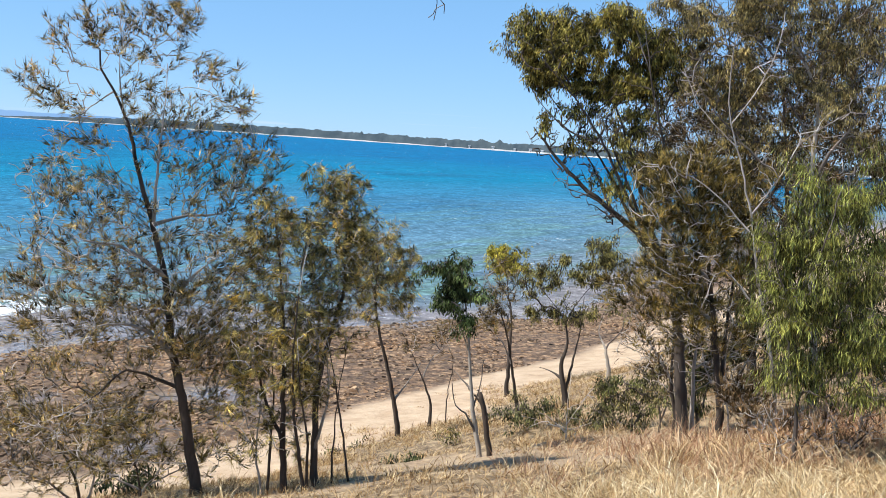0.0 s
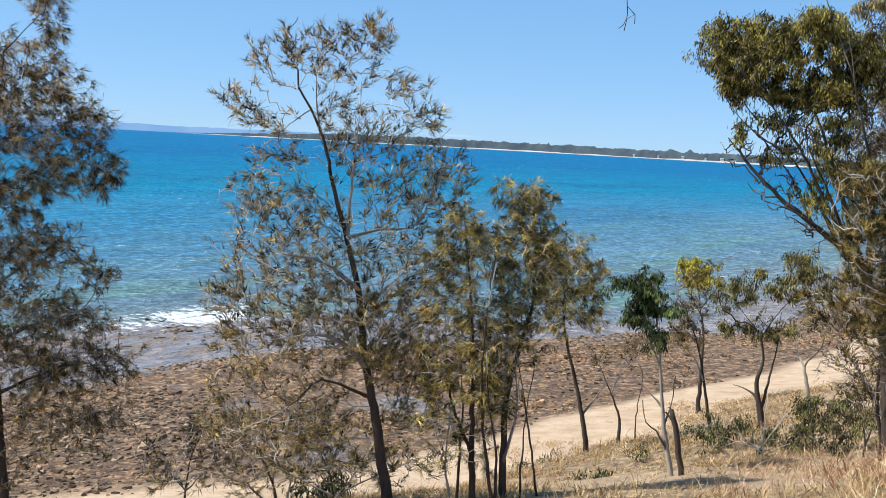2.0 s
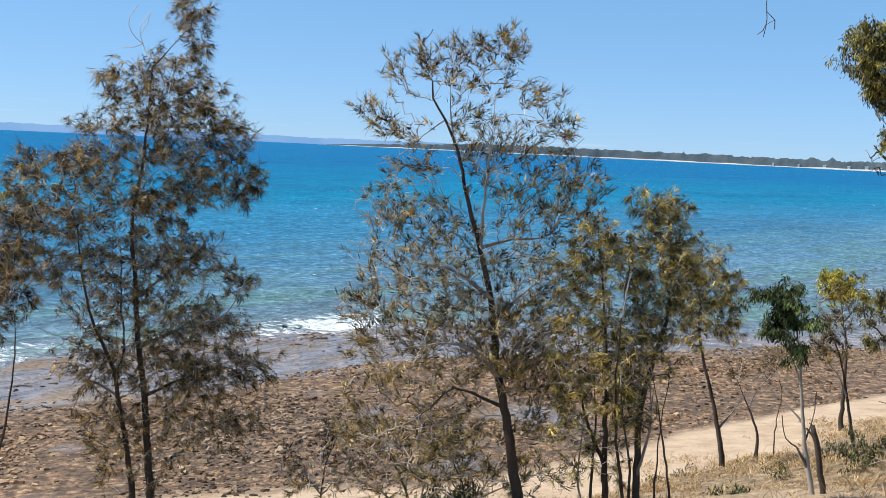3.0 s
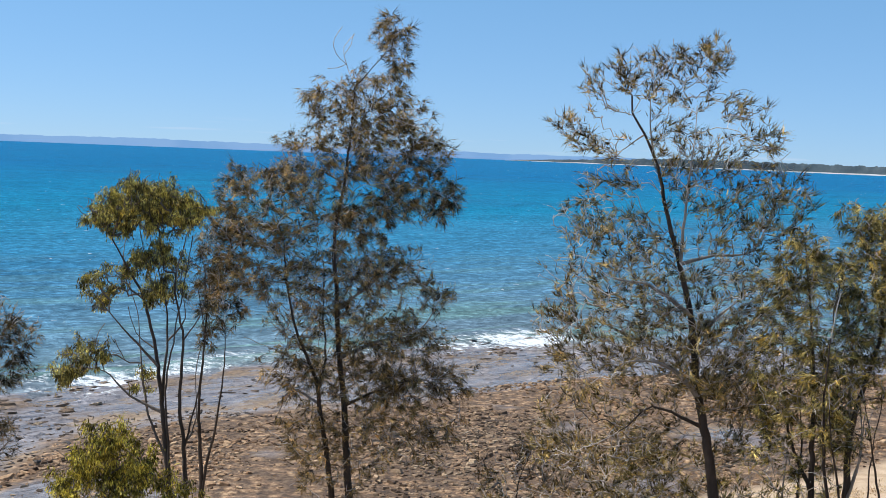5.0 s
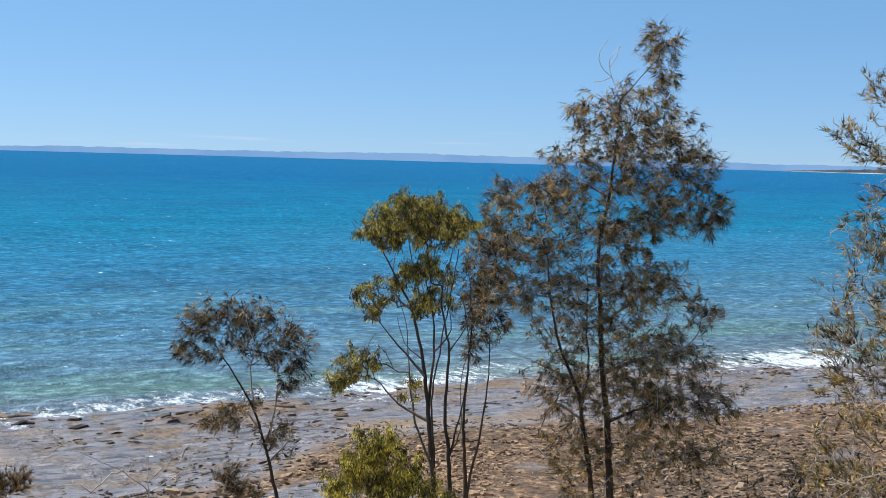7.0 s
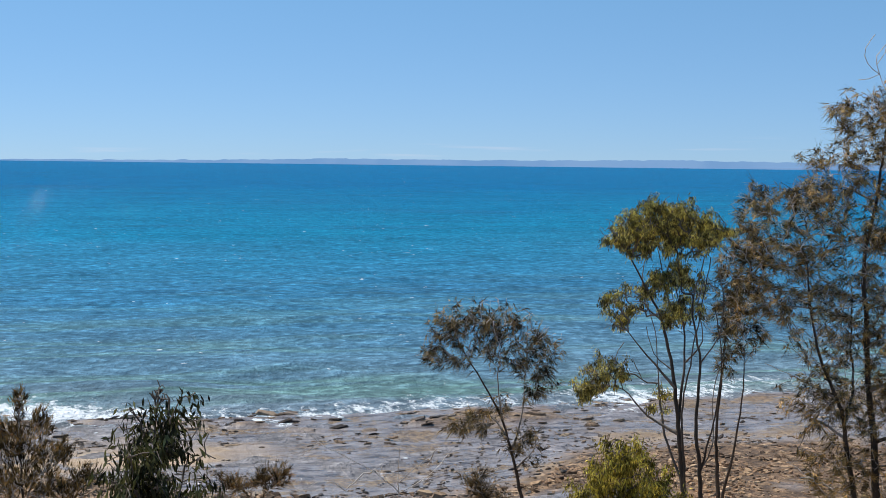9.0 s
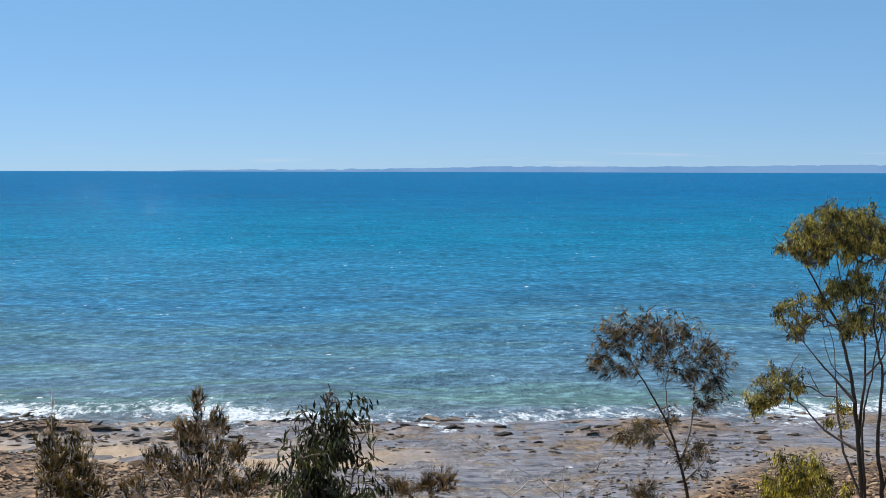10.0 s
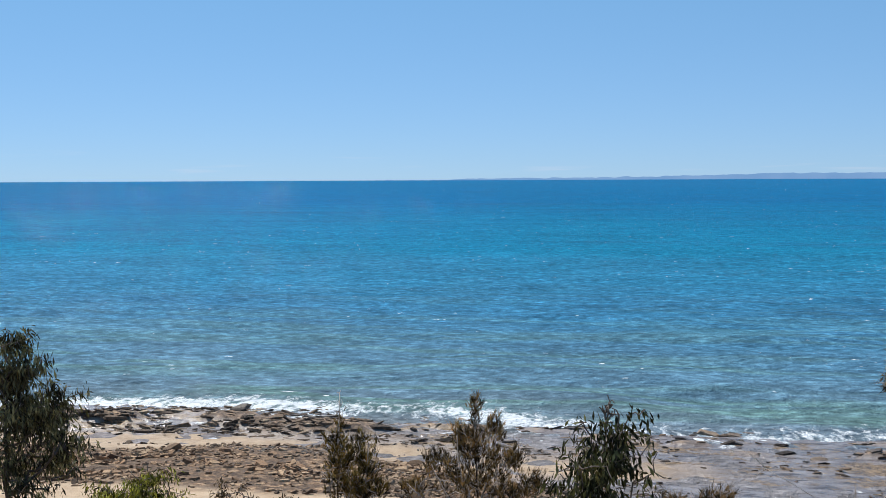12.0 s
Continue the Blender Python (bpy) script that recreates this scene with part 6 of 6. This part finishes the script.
p.limb(0, 1, (-0.0, -0.13), (-0.04, 0.15))
p.blob(-0.13, 0.14, 0, 0.26, 0.13, 9)
p.blob(0.15, 0.05, 0, 0.21, 0.11, 7)
shrub(0.42, 21.00, -1.2, 0.02, p.limbs, p.blobs, leaf=(0.16, 0.14, 0.05), ll=0.07, nt=10)
p = Plan()
p.limb(0, 1, (0.0, 0.22), (-0.08, 0.68), (-0.25, 1.13))
p.limb(0.3, 0.8, (0.05, 0.22), (0.18, 0.77), (0.19, 1.22))
p.blob(-0.25, 1.13, 0, 0.33, 0.26, 14)
p.blob(0.15, 1.18, 0, 0.33, 0.28, 16)
p.blob(-0.04, 0.73, 0, 0.42, 0.26, 18)
p.blob(-0.4, 0.64, 0, 0.28, 0.23, 10)
shrub(3.75, 18.12, -11.7, 0.025, p.limbs, p.blobs, leaf=(0.15, 0.13, 0.055), ll=0.075, nt=9)
p = Plan()
p.limb(0, 1, (0.0, -0.05), (-0.04, 0.5), (-0.17, 0.88))
p.limb(0.3, 0.8, (0.05, -0.05), (0.2, 0.56))
p.blob(-0.16, 0.78, 0, 0.29, 0.25, 9)
p.blob(0.19, 0.72, 0, 0.28, 0.25, 9)
p.blob(0.02, 0.4, 0, 0.39, 0.2, 14)
p.blob(-0.26, 0.12, 0, 0.34, 0.15, 10)
shrub(3.17, 19.24, -9.4, 0.02, p.limbs, p.blobs, leaf=(0.17, 0.15, 0.07), ll=0.065, nt=8)
p = Plan()
p.limb(0, 1, (0.0, -0.1), (-0.01, 0.43), (0.0, 1.19))
p.limb(0.3, 0.6, (-0.0, 0.23), (0.23, 0.61), (0.4, 0.88))
p.limb(-0.3, 0.6, (-0.0, 0.14), (-0.31, 0.43), (-0.5, 0.55))
p.blob(-0.41, 0.34, 0, 0.37, 0.19, 10)
p.blob(0.23, 0.64, 0, 0.37, 0.28, 9)
p.blob(-0.02, 0.18, 0, 0.56, 0.14, 14)
dead_sapling(2.25, 18.36, -7.0, 0.02, p.limbs, p.blobs)
p = Plan()
p.limb(0, 1, (0.0, 0.34), (-0.11, 1.15), (-0.1, 1.98), (-0.27, 2.62))
p.limb(0.3, 0.7, (-0.05, 0.75), (0.23, 1.33), (0.35, 1.82))
p.limb(-0.3, 0.7, (-0.04, 0.66), (-0.38, 1.15), (-0.49, 1.65))
p.blob(-0.12, 1.81, 0, 0.42, 0.42, 14)
p.blob(0.29, 1.53, 0, 0.33, 0.42, 10)
p.blob(-0.48, 1.28, 0, 0.33, 0.42, 10)
p.blob(-0.04, 0.83, 0, 0.5, 0.25, 12)
p.blob(-0.7, 2.08, 0, 0.42, 0.42, 12)
dead_sapling(4.28, 15.94, -15.0, 0.022, p.limbs, p.blobs)
p = Plan()
p.limb(0, 1, (-0.39, -0.31), (-0.01, -0.19), (0.46, -0.04), (0.74, 0.04))
p.limb(0.3, 0.5, (-0.01, -0.19), (0.17, -0.04), (0.31, 0.04))
p.blob(0.17, -0.0, 0, 0.28, 0.09, 8)
p.blob(0.55, 0.03, 0, 0.23, 0.07, 8)
p.blob(-0.2, -0.18, 0, 0.23, 0.07, 6)
fallen_branch(1.16, 18.56, -3.6, 0.06, p.limbs, p.blobs)
p = Plan()
p.limb(0, 1, (-0.68, -0.37), (-0.18, -0.28), (0.4, -0.22))
p.limb(0.3, 0.5, (-0.18, -0.28), (0.06, -0.2), (0.23, -0.18))
p.blob(-0.35, -0.26, 0, 0.24, 0.07, 6)
p.blob(0.15, -0.15, 0, 0.24, 0.07, 6)
fallen_branch(-0.95, 16.17, 3.4, 0.06, p.limbs, p.blobs)
p = Plan()
p.limb(0, 1, (-0.08, 0.02), (-0.19, 0.59), (-0.57, 1.1))
p.limb(0.4, 0.8, (-0.04, 0.07), (0.33, 0.57), (0.58, 0.98))
p.limb(-0.4, 0.8, (-0.12, 0.1), (-0.79, 0.52), (-1.14, 0.91))
p.limb(0.3, 0.7, (0.01, 0.07), (0.94, 0.54), (1.38, 0.71))
p.blob(-0.91, 0.99, 0, 0.47, 0.39, 14)
p.blob(-0.4, 1.2, 0, 0.47, 0.39, 14)
p.blob(0.22, 0.98, 0, 0.51, 0.39, 14)
p.blob(0.83, 0.84, 0, 0.51, 0.3, 12)
p.blob(-0.63, 0.56, 0, 0.6, 0.26, 14)
p.blob(0.42, 0.55, 0, 0.6, 0.21, 12)
p.blob(1.36, 0.7, 0, 0.39, 0.21, 8)
she_oak(-4.24, 16.46, 14.4, 0.03, p.limbs, p.blobs, droop=0.3, nt=3, dens=2.6, bare=0.7, fine=0.9, tint=(0.25, 0.225, 0.095), label='low she-oak scrub with olive needles beside the track')


# ---- dry grass ----
GRASS = Mat("dry_grass")
GRASS.set(GRASS.mix(1.0, GRASS.ramp(GRASS.noise(0.9, 4, 0.6), [(0.35, (0.72, 0.62, 0.52)), (0.6, (1.1, 1.05, 1.0))]), GRASS.ramp(GRASS.island(), [(0.0, (0.09, 0.05, 0.025)), (0.25, (0.32, 0.2, 0.09)), (0.6, (0.62, 0.46, 0.24)), (1.0, (0.84, 0.73, 0.5))]), "MULTIPLY"), 0.8, spec=0.2)


def grass_field(name, n, x0, x1, y0, y1, keep, height, blades_each, width, seed, label, spread=0.6, material=None):
    rng = np.random.default_rng(seed)
    px, py = rng.uniform(x0, x1, n), rng.uniform(y0, y1, n)
    z, sand, wet, grass, surf = terrain(px, py)
    bank = side(px, py, BANK)
    ok = keep(px, py, bank, rng)
    p = np.stack([px, py, z], -1)[ok]
    lean = rng.normal(0, spread * 0.5, (len(p), 3)) * [1, 1, 0]
    size = rng.lognormal(0, 0.3, len(p))
    p, lean, size = np.repeat(p, blades_each, 0), np.repeat(lean, blades_each, 0), np.repeat(size, blades_each)
    p[:, :2] += rng.normal(0, 0.04, (len(p), 2))
    way = unit(lean + rng.normal(0, spread, p.shape) * [1, 1, 0.15] + [0.08, 0.0, 1.0])
    ln = height * rng.uniform(0.35, 1.3, len(p)) * size
    co, tris = blades(p - [0, 0, 0.02], way, ln, np.full(len(p), width) * rng.uniform(0.6, 1.4, len(p)), rng, sag=0.3)
    return tagged(new(name, mesh_from(name, co, tris, material or GRASS)), label, "grass", kind="stuff")


def tall(x, y):
    """Where the tall grass of the shoulder grows."""
    r = np.hypot(x, y)
    return (r < 14.0 + np.clip((x - 2.5) * 1.2, 0, 5) + fractal(x, y, 0.6, 15, 2)) & (x > (y - 9.2) * 0.62 + 0.35 * fractal(x, y, 0.6, 17, 2))


BROWN_GRASS = Mat("brown_grass")
BROWN_GRASS.set(BROWN_GRASS.mix(1.0, BROWN_GRASS.ramp(BROWN_GRASS.noise(1.3, 4, 0.6), [(0.35, (0.8, 0.68, 0.66)), (0.6, (1.1, 1.05, 1.0))]), BROWN_GRASS.ramp(BROWN_GRASS.island(), [(0.0, (0.2, 0.105, 0.065)), (0.4, (0.42, 0.26, 0.155)), (0.7, (0.62, 0.45, 0.26)), (1.0, (0.82, 0.7, 0.48))]), "MULTIPLY"), 0.8, spec=0.2)

STRAW = Mat("straw")
STRAW.set(STRAW.ramp(STRAW.island(), [(0.0, (0.26, 0.15, 0.07)), (0.3, (0.6, 0.43, 0.22)), (0.7, (0.8, 0.63, 0.37)), (1.0, (0.9, 0.8, 0.56))]), 0.7, spec=0.3)


def rise(x, y):
    """How strongly the tall brown grass grows: rising to the inland side."""
    return np.clip((x - 0.4 - (np.hypot(x, y) - 11) * 0.12) / 3.6, 0, 1)


grass_field("dry_grass", 12500, -2, 12, 5.5, 16, lambda x, y, b, r: tall(x, y) & (np.hypot(x, y) > 5.5) & (r.random(len(x)) < np.clip(0.8 + fractal(x, y, 0.8, 19, 3), 0.15, 1)), 0.25, 17, 0.0052, 5, "tall straw-coloured dry grass on the bank")
grass_field("brown_grass", 4000, 0.5, 9, 9.2, 17.5, lambda x, y, b, r: (np.hypot(x, y) < 17.6) & (np.hypot(x, y) + fractal(x, y, 0.7, 39, 2) > 12.2) & (r.random(len(x)) < rise(x, y) * np.clip(0.75 + fractal(x, y, 0.9, 29, 3), 0.2, 1)), 0.45, 14, 0.0075, 8, "tall brown seeding grass under the trees", 0.42, BROWN_GRASS)
grass_field("straw_grass", 3600, 0.8, 8, 7.5, 13.2, lambda x, y, b, r: (np.hypot(x, y) < 12.8) & (np.hypot(x, y) > 7.5) & (r.random(len(x)) < rise(x, y) * np.clip(0.7 + fractal(x, y, 0.7, 49, 3) * 1.5, 0.05, 1)), 0.33, 22, 0.0055, 9, "pale straw grass standing in loose tussocks", 0.75, STRAW)
grass_field("short_grass", 25000, -7, 12, 11, 36, lambda x, y, b, r: (b > -2.2) & ~tall(x, y) & (r.random(len(x)) < np.clip(0.58 + fractal(x, y, 0.55, 9, 3) * 1.3 + np.minimum(b - 0.3, 0) * 0.45, 0.012, 1) * (1 - 0.6 * np.exp(-((x - 0.6) / 1.4) ** 2 - ((y - 17) / 2.2) ** 2))), 0.2, 9, 0.008, 6, "short dry grass along the sandy track", 0.5)
grass_field("bank_grass", 2600, -20, -3, -8, 18, lambda x, y, b, r: (b > 0.3) & (np.hypot(x, y) > 5.5), 0.22, 8, 0.008, 7, "dry grass on the seaward bank")

# ---- rocks of the reef ----
ROCK = Mat("reef_rock")
rk_col = ROCK.mix(ROCK.ramp(ROCK.noise(0.12, 3), [(0.4, 0.0), (0.6, 1.0)]), ROCK.ramp(ROCK.island(), [(0.0, (0.1, 0.055, 0.03)), (0.5, (0.45, 0.26, 0.135)), (1.0, (0.72, 0.48, 0.28))]),
                  ROCK.ramp(ROCK.island(), [(0.0, (0.05, 0.036, 0.026)), (0.5, (0.27, 0.18, 0.115)), (1.0, (0.54, 0.39, 0.25))]))
rk_rand = ROCK.node("ShaderNodeObjectInfo").outputs["Random"]
rk_col = ROCK.mix(1.0, rk_col, ROCK.ramp(rk_rand, [(0.0, 0.7), (1.0, 1.2)]), "MULTIPLY")
rk_col = ROCK.mix(1.0, rk_col, ROCK.ramp(ROCK.noise(9, 5, 0.7), [(0.3, 0.6), (0.7, 1.3)]), "MULTIPLY")
ROCK.set(rk_col, 0.85, ROCK.bump(ROCK.noise(14, 5, 0.7), 0.6, 0.05), 0.3)


def rock_shape(rng, n=11):
    """A broken flat-topped plate of stone about 1 long: the hull of a few points."""
    bm = bmesh.new()
    for i in range(n):
        a = (i + rng.uniform(-0.35, 0.35)) * 2 * math.pi / n
        r = rng.uniform(0.36, 0.55)
        t = rng.uniform(0.09, 0.15)
        for h, q in ((t, rng.uniform(0.7, 0.95)), (-0.16, 1.05)):
            bm.verts.new((math.cos(a) * r * q * 1.25, math.sin(a) * r * q * 0.75, h))
    bmesh.ops.convex_hull(bm, input=list(bm.verts))
    bmesh.ops.delete(bm, geom=[v for v in bm.verts if not v.link_faces], context="VERTS")
    bmesh.ops.triangulate(bm, faces=list(bm.faces))
    bm.verts.index_update()
    co = np.array([v.co[:] for v in bm.verts])
    tris = np.array([[v.index for v in f.verts] for f in bm.faces])
    bm.free()
    return co, tris


rock_rng = np.random.default_rng(4)
SHAPES = [rock_shape(rock_rng, 5 + i % 2) for i in range(9)]


def strewn(name, n, box, keep, size, label, seed, sink=0.25, material=None, thick=1.0, turn=6.283, tip=0.16, stretch=1.0):
    """Stones joined into one mesh, strewn over the ground where keep says."""
    rng = np.random.default_rng(seed)
    px, py = rng.uniform(box[0], box[1], n), rng.uniform(box[2], box[3], n)
    z, sand = terrain(px, py)[:2]
    ok = keep(px, py, rng) & ((sand < 0.55) | (rng.random(n) < 0.12))
    px, py, z = px[ok], py[ok], z[ok]
    kind = rng.integers(0, len(SHAPES), len(px))
    cos, tris, base = [], [], 0
    for k, (c, t) in enumerate(SHAPES):
        m = kind == k
        n_k = int(m.sum())
        s = size * rng.lognormal(0, 0.4, n_k)[:, None, None]
        a = 1.2 + rng.uniform(-turn / 2, turn / 2, n_k)
        v = c[None] * s * np.array([stretch, 1, thick])
        x = v[..., 0] * np.cos(a)[:, None] - v[..., 1] * np.sin(a)[:, None]
        y = v[..., 0] * np.sin(a)[:, None] + v[..., 1] * np.cos(a)[:, None]
        h = v[..., 2] + x * rng.normal(0, tip, n_k)[:, None] + y * rng.normal(0, tip, n_k)[:, None]
        h = h + z[m][:, None] + s[..., 0] * (0.1 - 0.2 * sink)
        cos.append(np.stack([x + px[m][:, None], y + py[m][:, None], h], -1).reshape(-1, 3))
        tris.append((t[None] + (base + np.arange(n_k) * len(c))[:, None, None]).reshape(-1, 3))
        base += n_k * len(c)
    return tagged(new(name, mesh_from(name, np.concatenate(cos), np.concatenate(tris), material or ROCK)), label, "rocks", kind="stuff")


def in_rubble(x, y, r):
    rub, flat = side(x, y, RUBBLE), side(x, y, FLAT)
    dry = r.random(len(x)) > np.clip(fractal(x, y, 0.17, 171, 3) * 4 - 0.8, 0, 0.88) * np.clip((x + 28) / 5, 0, 1) * np.clip((-4 - x) / 3, 0, 1)
    return dry & (rub < 0.3) & (flat > -1.5) & (r.random(len(x)) < np.clip(0.65 + fractal(x, y, 0.25, 131, 3) * 0.9, 0.05, 1))


def on_flat_rocks(x, y, r):
    flat, surf = side(x, y, FLAT), side(x, y, SURF)
    return (flat < -0.5) & (surf > -1.5) & (r.random(len(x)) < np.clip((58 - y) / 10, 0.08, 1)) & (r.random(len(x)) < np.clip(-0.05 + fractal(x, y, 0.3, 141, 3) * 0.9, 0.02, 1))


def at_surf(x, y, r):
    surf = side(x, y, SURF)
    point = np.exp(-((x - 10) / 6) ** 2 - ((y - 104) / 9) ** 2) * 0.7
    return (surf > -2.2) & (surf < 3.0) & (r.random(len(x)) < np.clip((60 - y) / 8, 0, 1) + point) & (r.random(len(x)) < np.clip(fractal(x, y, 0.3, 151, 3) * 1.3, 0, 1))


def ledges(x, y, r):
    surf, flat = side(x, y, SURF), side(x, y, FLAT)
    return (surf > -1.8) & (surf < 4.0) & (flat < 0) & (r.random(len(x)) < np.clip((58 - y) / 10, 0, 1) * np.clip((-x - 24) / 12, 0.3, 1)) & (r.random(len(x)) < np.clip(fractal(surf * 0.5, (x * 0.45 + y * 0.9) * 0.22, 1.0, 51, 4, 0.6) * 1.5 + 0.15, 0.02, 1))


DARK_ROCK = Mat("wave_washed_rock")
dk_col = DARK_ROCK.ramp(DARK_ROCK.island(), [(0.0, (0.035, 0.028, 0.024)), (0.5, (0.1, 0.072, 0.052)), (0.85, (0.2, 0.14, 0.095)), (1.0, (0.3, 0.21, 0.13))])
dk_col = DARK_ROCK.mix(1.0, dk_col, DARK_ROCK.ramp(DARK_ROCK.noise(6, 6, 0.7), [(0.3, 0.55), (0.7, 1.4)]), "MULTIPLY")
DARK_ROCK.set(dk_col, 0.6, DARK_ROCK.bump(DARK_ROCK.noise(9, 5, 0.7), 0.7, 0.06), 0.4)
LEDGE = Mat("ledge_rock")
lg_col = LEDGE.ramp(LEDGE.island(), [(0.0, (0.035, 0.026, 0.021)), (0.45, (0.115, 0.076, 0.05)), (0.8, (0.24, 0.16, 0.1)), (1.0, (0.44, 0.325, 0.21))])
lg_col = LEDGE.mix(1.0, lg_col, LEDGE.ramp(LEDGE.noise(5, 6, 0.75), [(0.35, 0.45), (0.65, 1.45)]), "MULTIPLY")
LEDGE.set(lg_col, 0.8, LEDGE.bump(LEDGE.noise(8, 6, 0.75), 1.0, 0.08), 0.3)
strewn("rubble", 175000, (-42, 12, -8, 60), in_rubble, 0.112, "brown broken rock rubble of the reef", 1, thick=0.95, tip=0.2)
strewn("reef_stones", 60000, (-46, 14, -8, 100), on_flat_rocks, 0.12, "dark stones scattered over the wet rock flat", 2, material=LEDGE, thick=0.45, stretch=1.6, turn=2.0)
strewn("surf_rocks", 40000, (-50, 24, -10, 140), at_surf, 0.2, "dark wave-washed rocks along the surf", 3, material=DARK_ROCK, thick=0.65, turn=1.4, stretch=1.5)
strewn("rock_ledges", 90000, (-50, 20, -12, 110), ledges, 0.24, "layered brown rock ledges at the edge of the flat", 5, sink=0.9, material=LEDGE, thick=0.5, turn=0.9, tip=0.05, stretch=1.7)

def left_reef(x, y, r):
    surf, flat = side(x, y, SURF), side(x, y, FLAT)
    band = np.clip(fractal(surf * 0.6, (x * 0.2 + y) * 0.18, 1.0, 57, 3, 0.6) * 1.8 + 0.35, 0, 1)
    return (surf > -1.0) & (surf < 4.6) & (flat < 0) & (r.random(len(x)) < band * np.clip((-x - 35) / 6, 0.03, 1))


strewn("broken_ledges", 30000, (-52, -24, -14, 34), left_reef, 0.17, "rough dark brown broken ledges above the surf", 11, sink=0.3, material=LEDGE, thick=0.85, turn=1.4, tip=0.16, stretch=1.5)
strewn("coarse_rubble", 48000, (-46, -22, -10, 24), in_rubble, 0.15, "brown angular rubble on the upper reef", 12, sink=0.1, thick=1.0, turn=3.0, tip=0.22, stretch=1.3)



def near_flat(x, y, r):
    flat = side(x, y, FLAT)
    return (flat < 0.6) & (flat > -5.5) & (r.random(len(x)) < np.clip(0.75 + flat * 0.13 + fractal(x, y, 0.4, 67, 3) * 0.6, 0, 1))


strewn("dark_stones", 9000, (-37, -19, 3, 30), near_flat, 0.11, "small dark wet stones scattered on the flat", 13, material=DARK_ROCK, thick=0.7, stretch=1.2)

# the nearest stones of the rubble, one by one
ground_ob = bpy.data.objects["ground"]
plates = [mesh_from("rock", c, t, ROCK) for c, t in SHAPES]
rng = np.random.default_rng(77)
sx, sy = rng.uniform(-22, -6, 1500), rng.uniform(17, 31, 1500)
ok = in_rubble(sx, sy, rng) & (np.hypot(sx, sy) < 34)
sx, sy = sx[ok][:290], sy[ok][:290]
for x, y, z in zip(sx, sy, terrain(sx, sy)[0]):
    s = float(0.17 * rng.lognormal(0, 0.35))
    stone = new("rock", plates[rng.integers(len(plates))])
    stone.parent = ground_ob
    stone.matrix_world = pose(float(x), float(y), float(z) + s * 0.1, float(rng.normal(0, 8)), float(rng.normal(0, 8)), float(rng.uniform(0, 360))) @ Matrix.Diagonal((s, s, s * 0.9, 1))
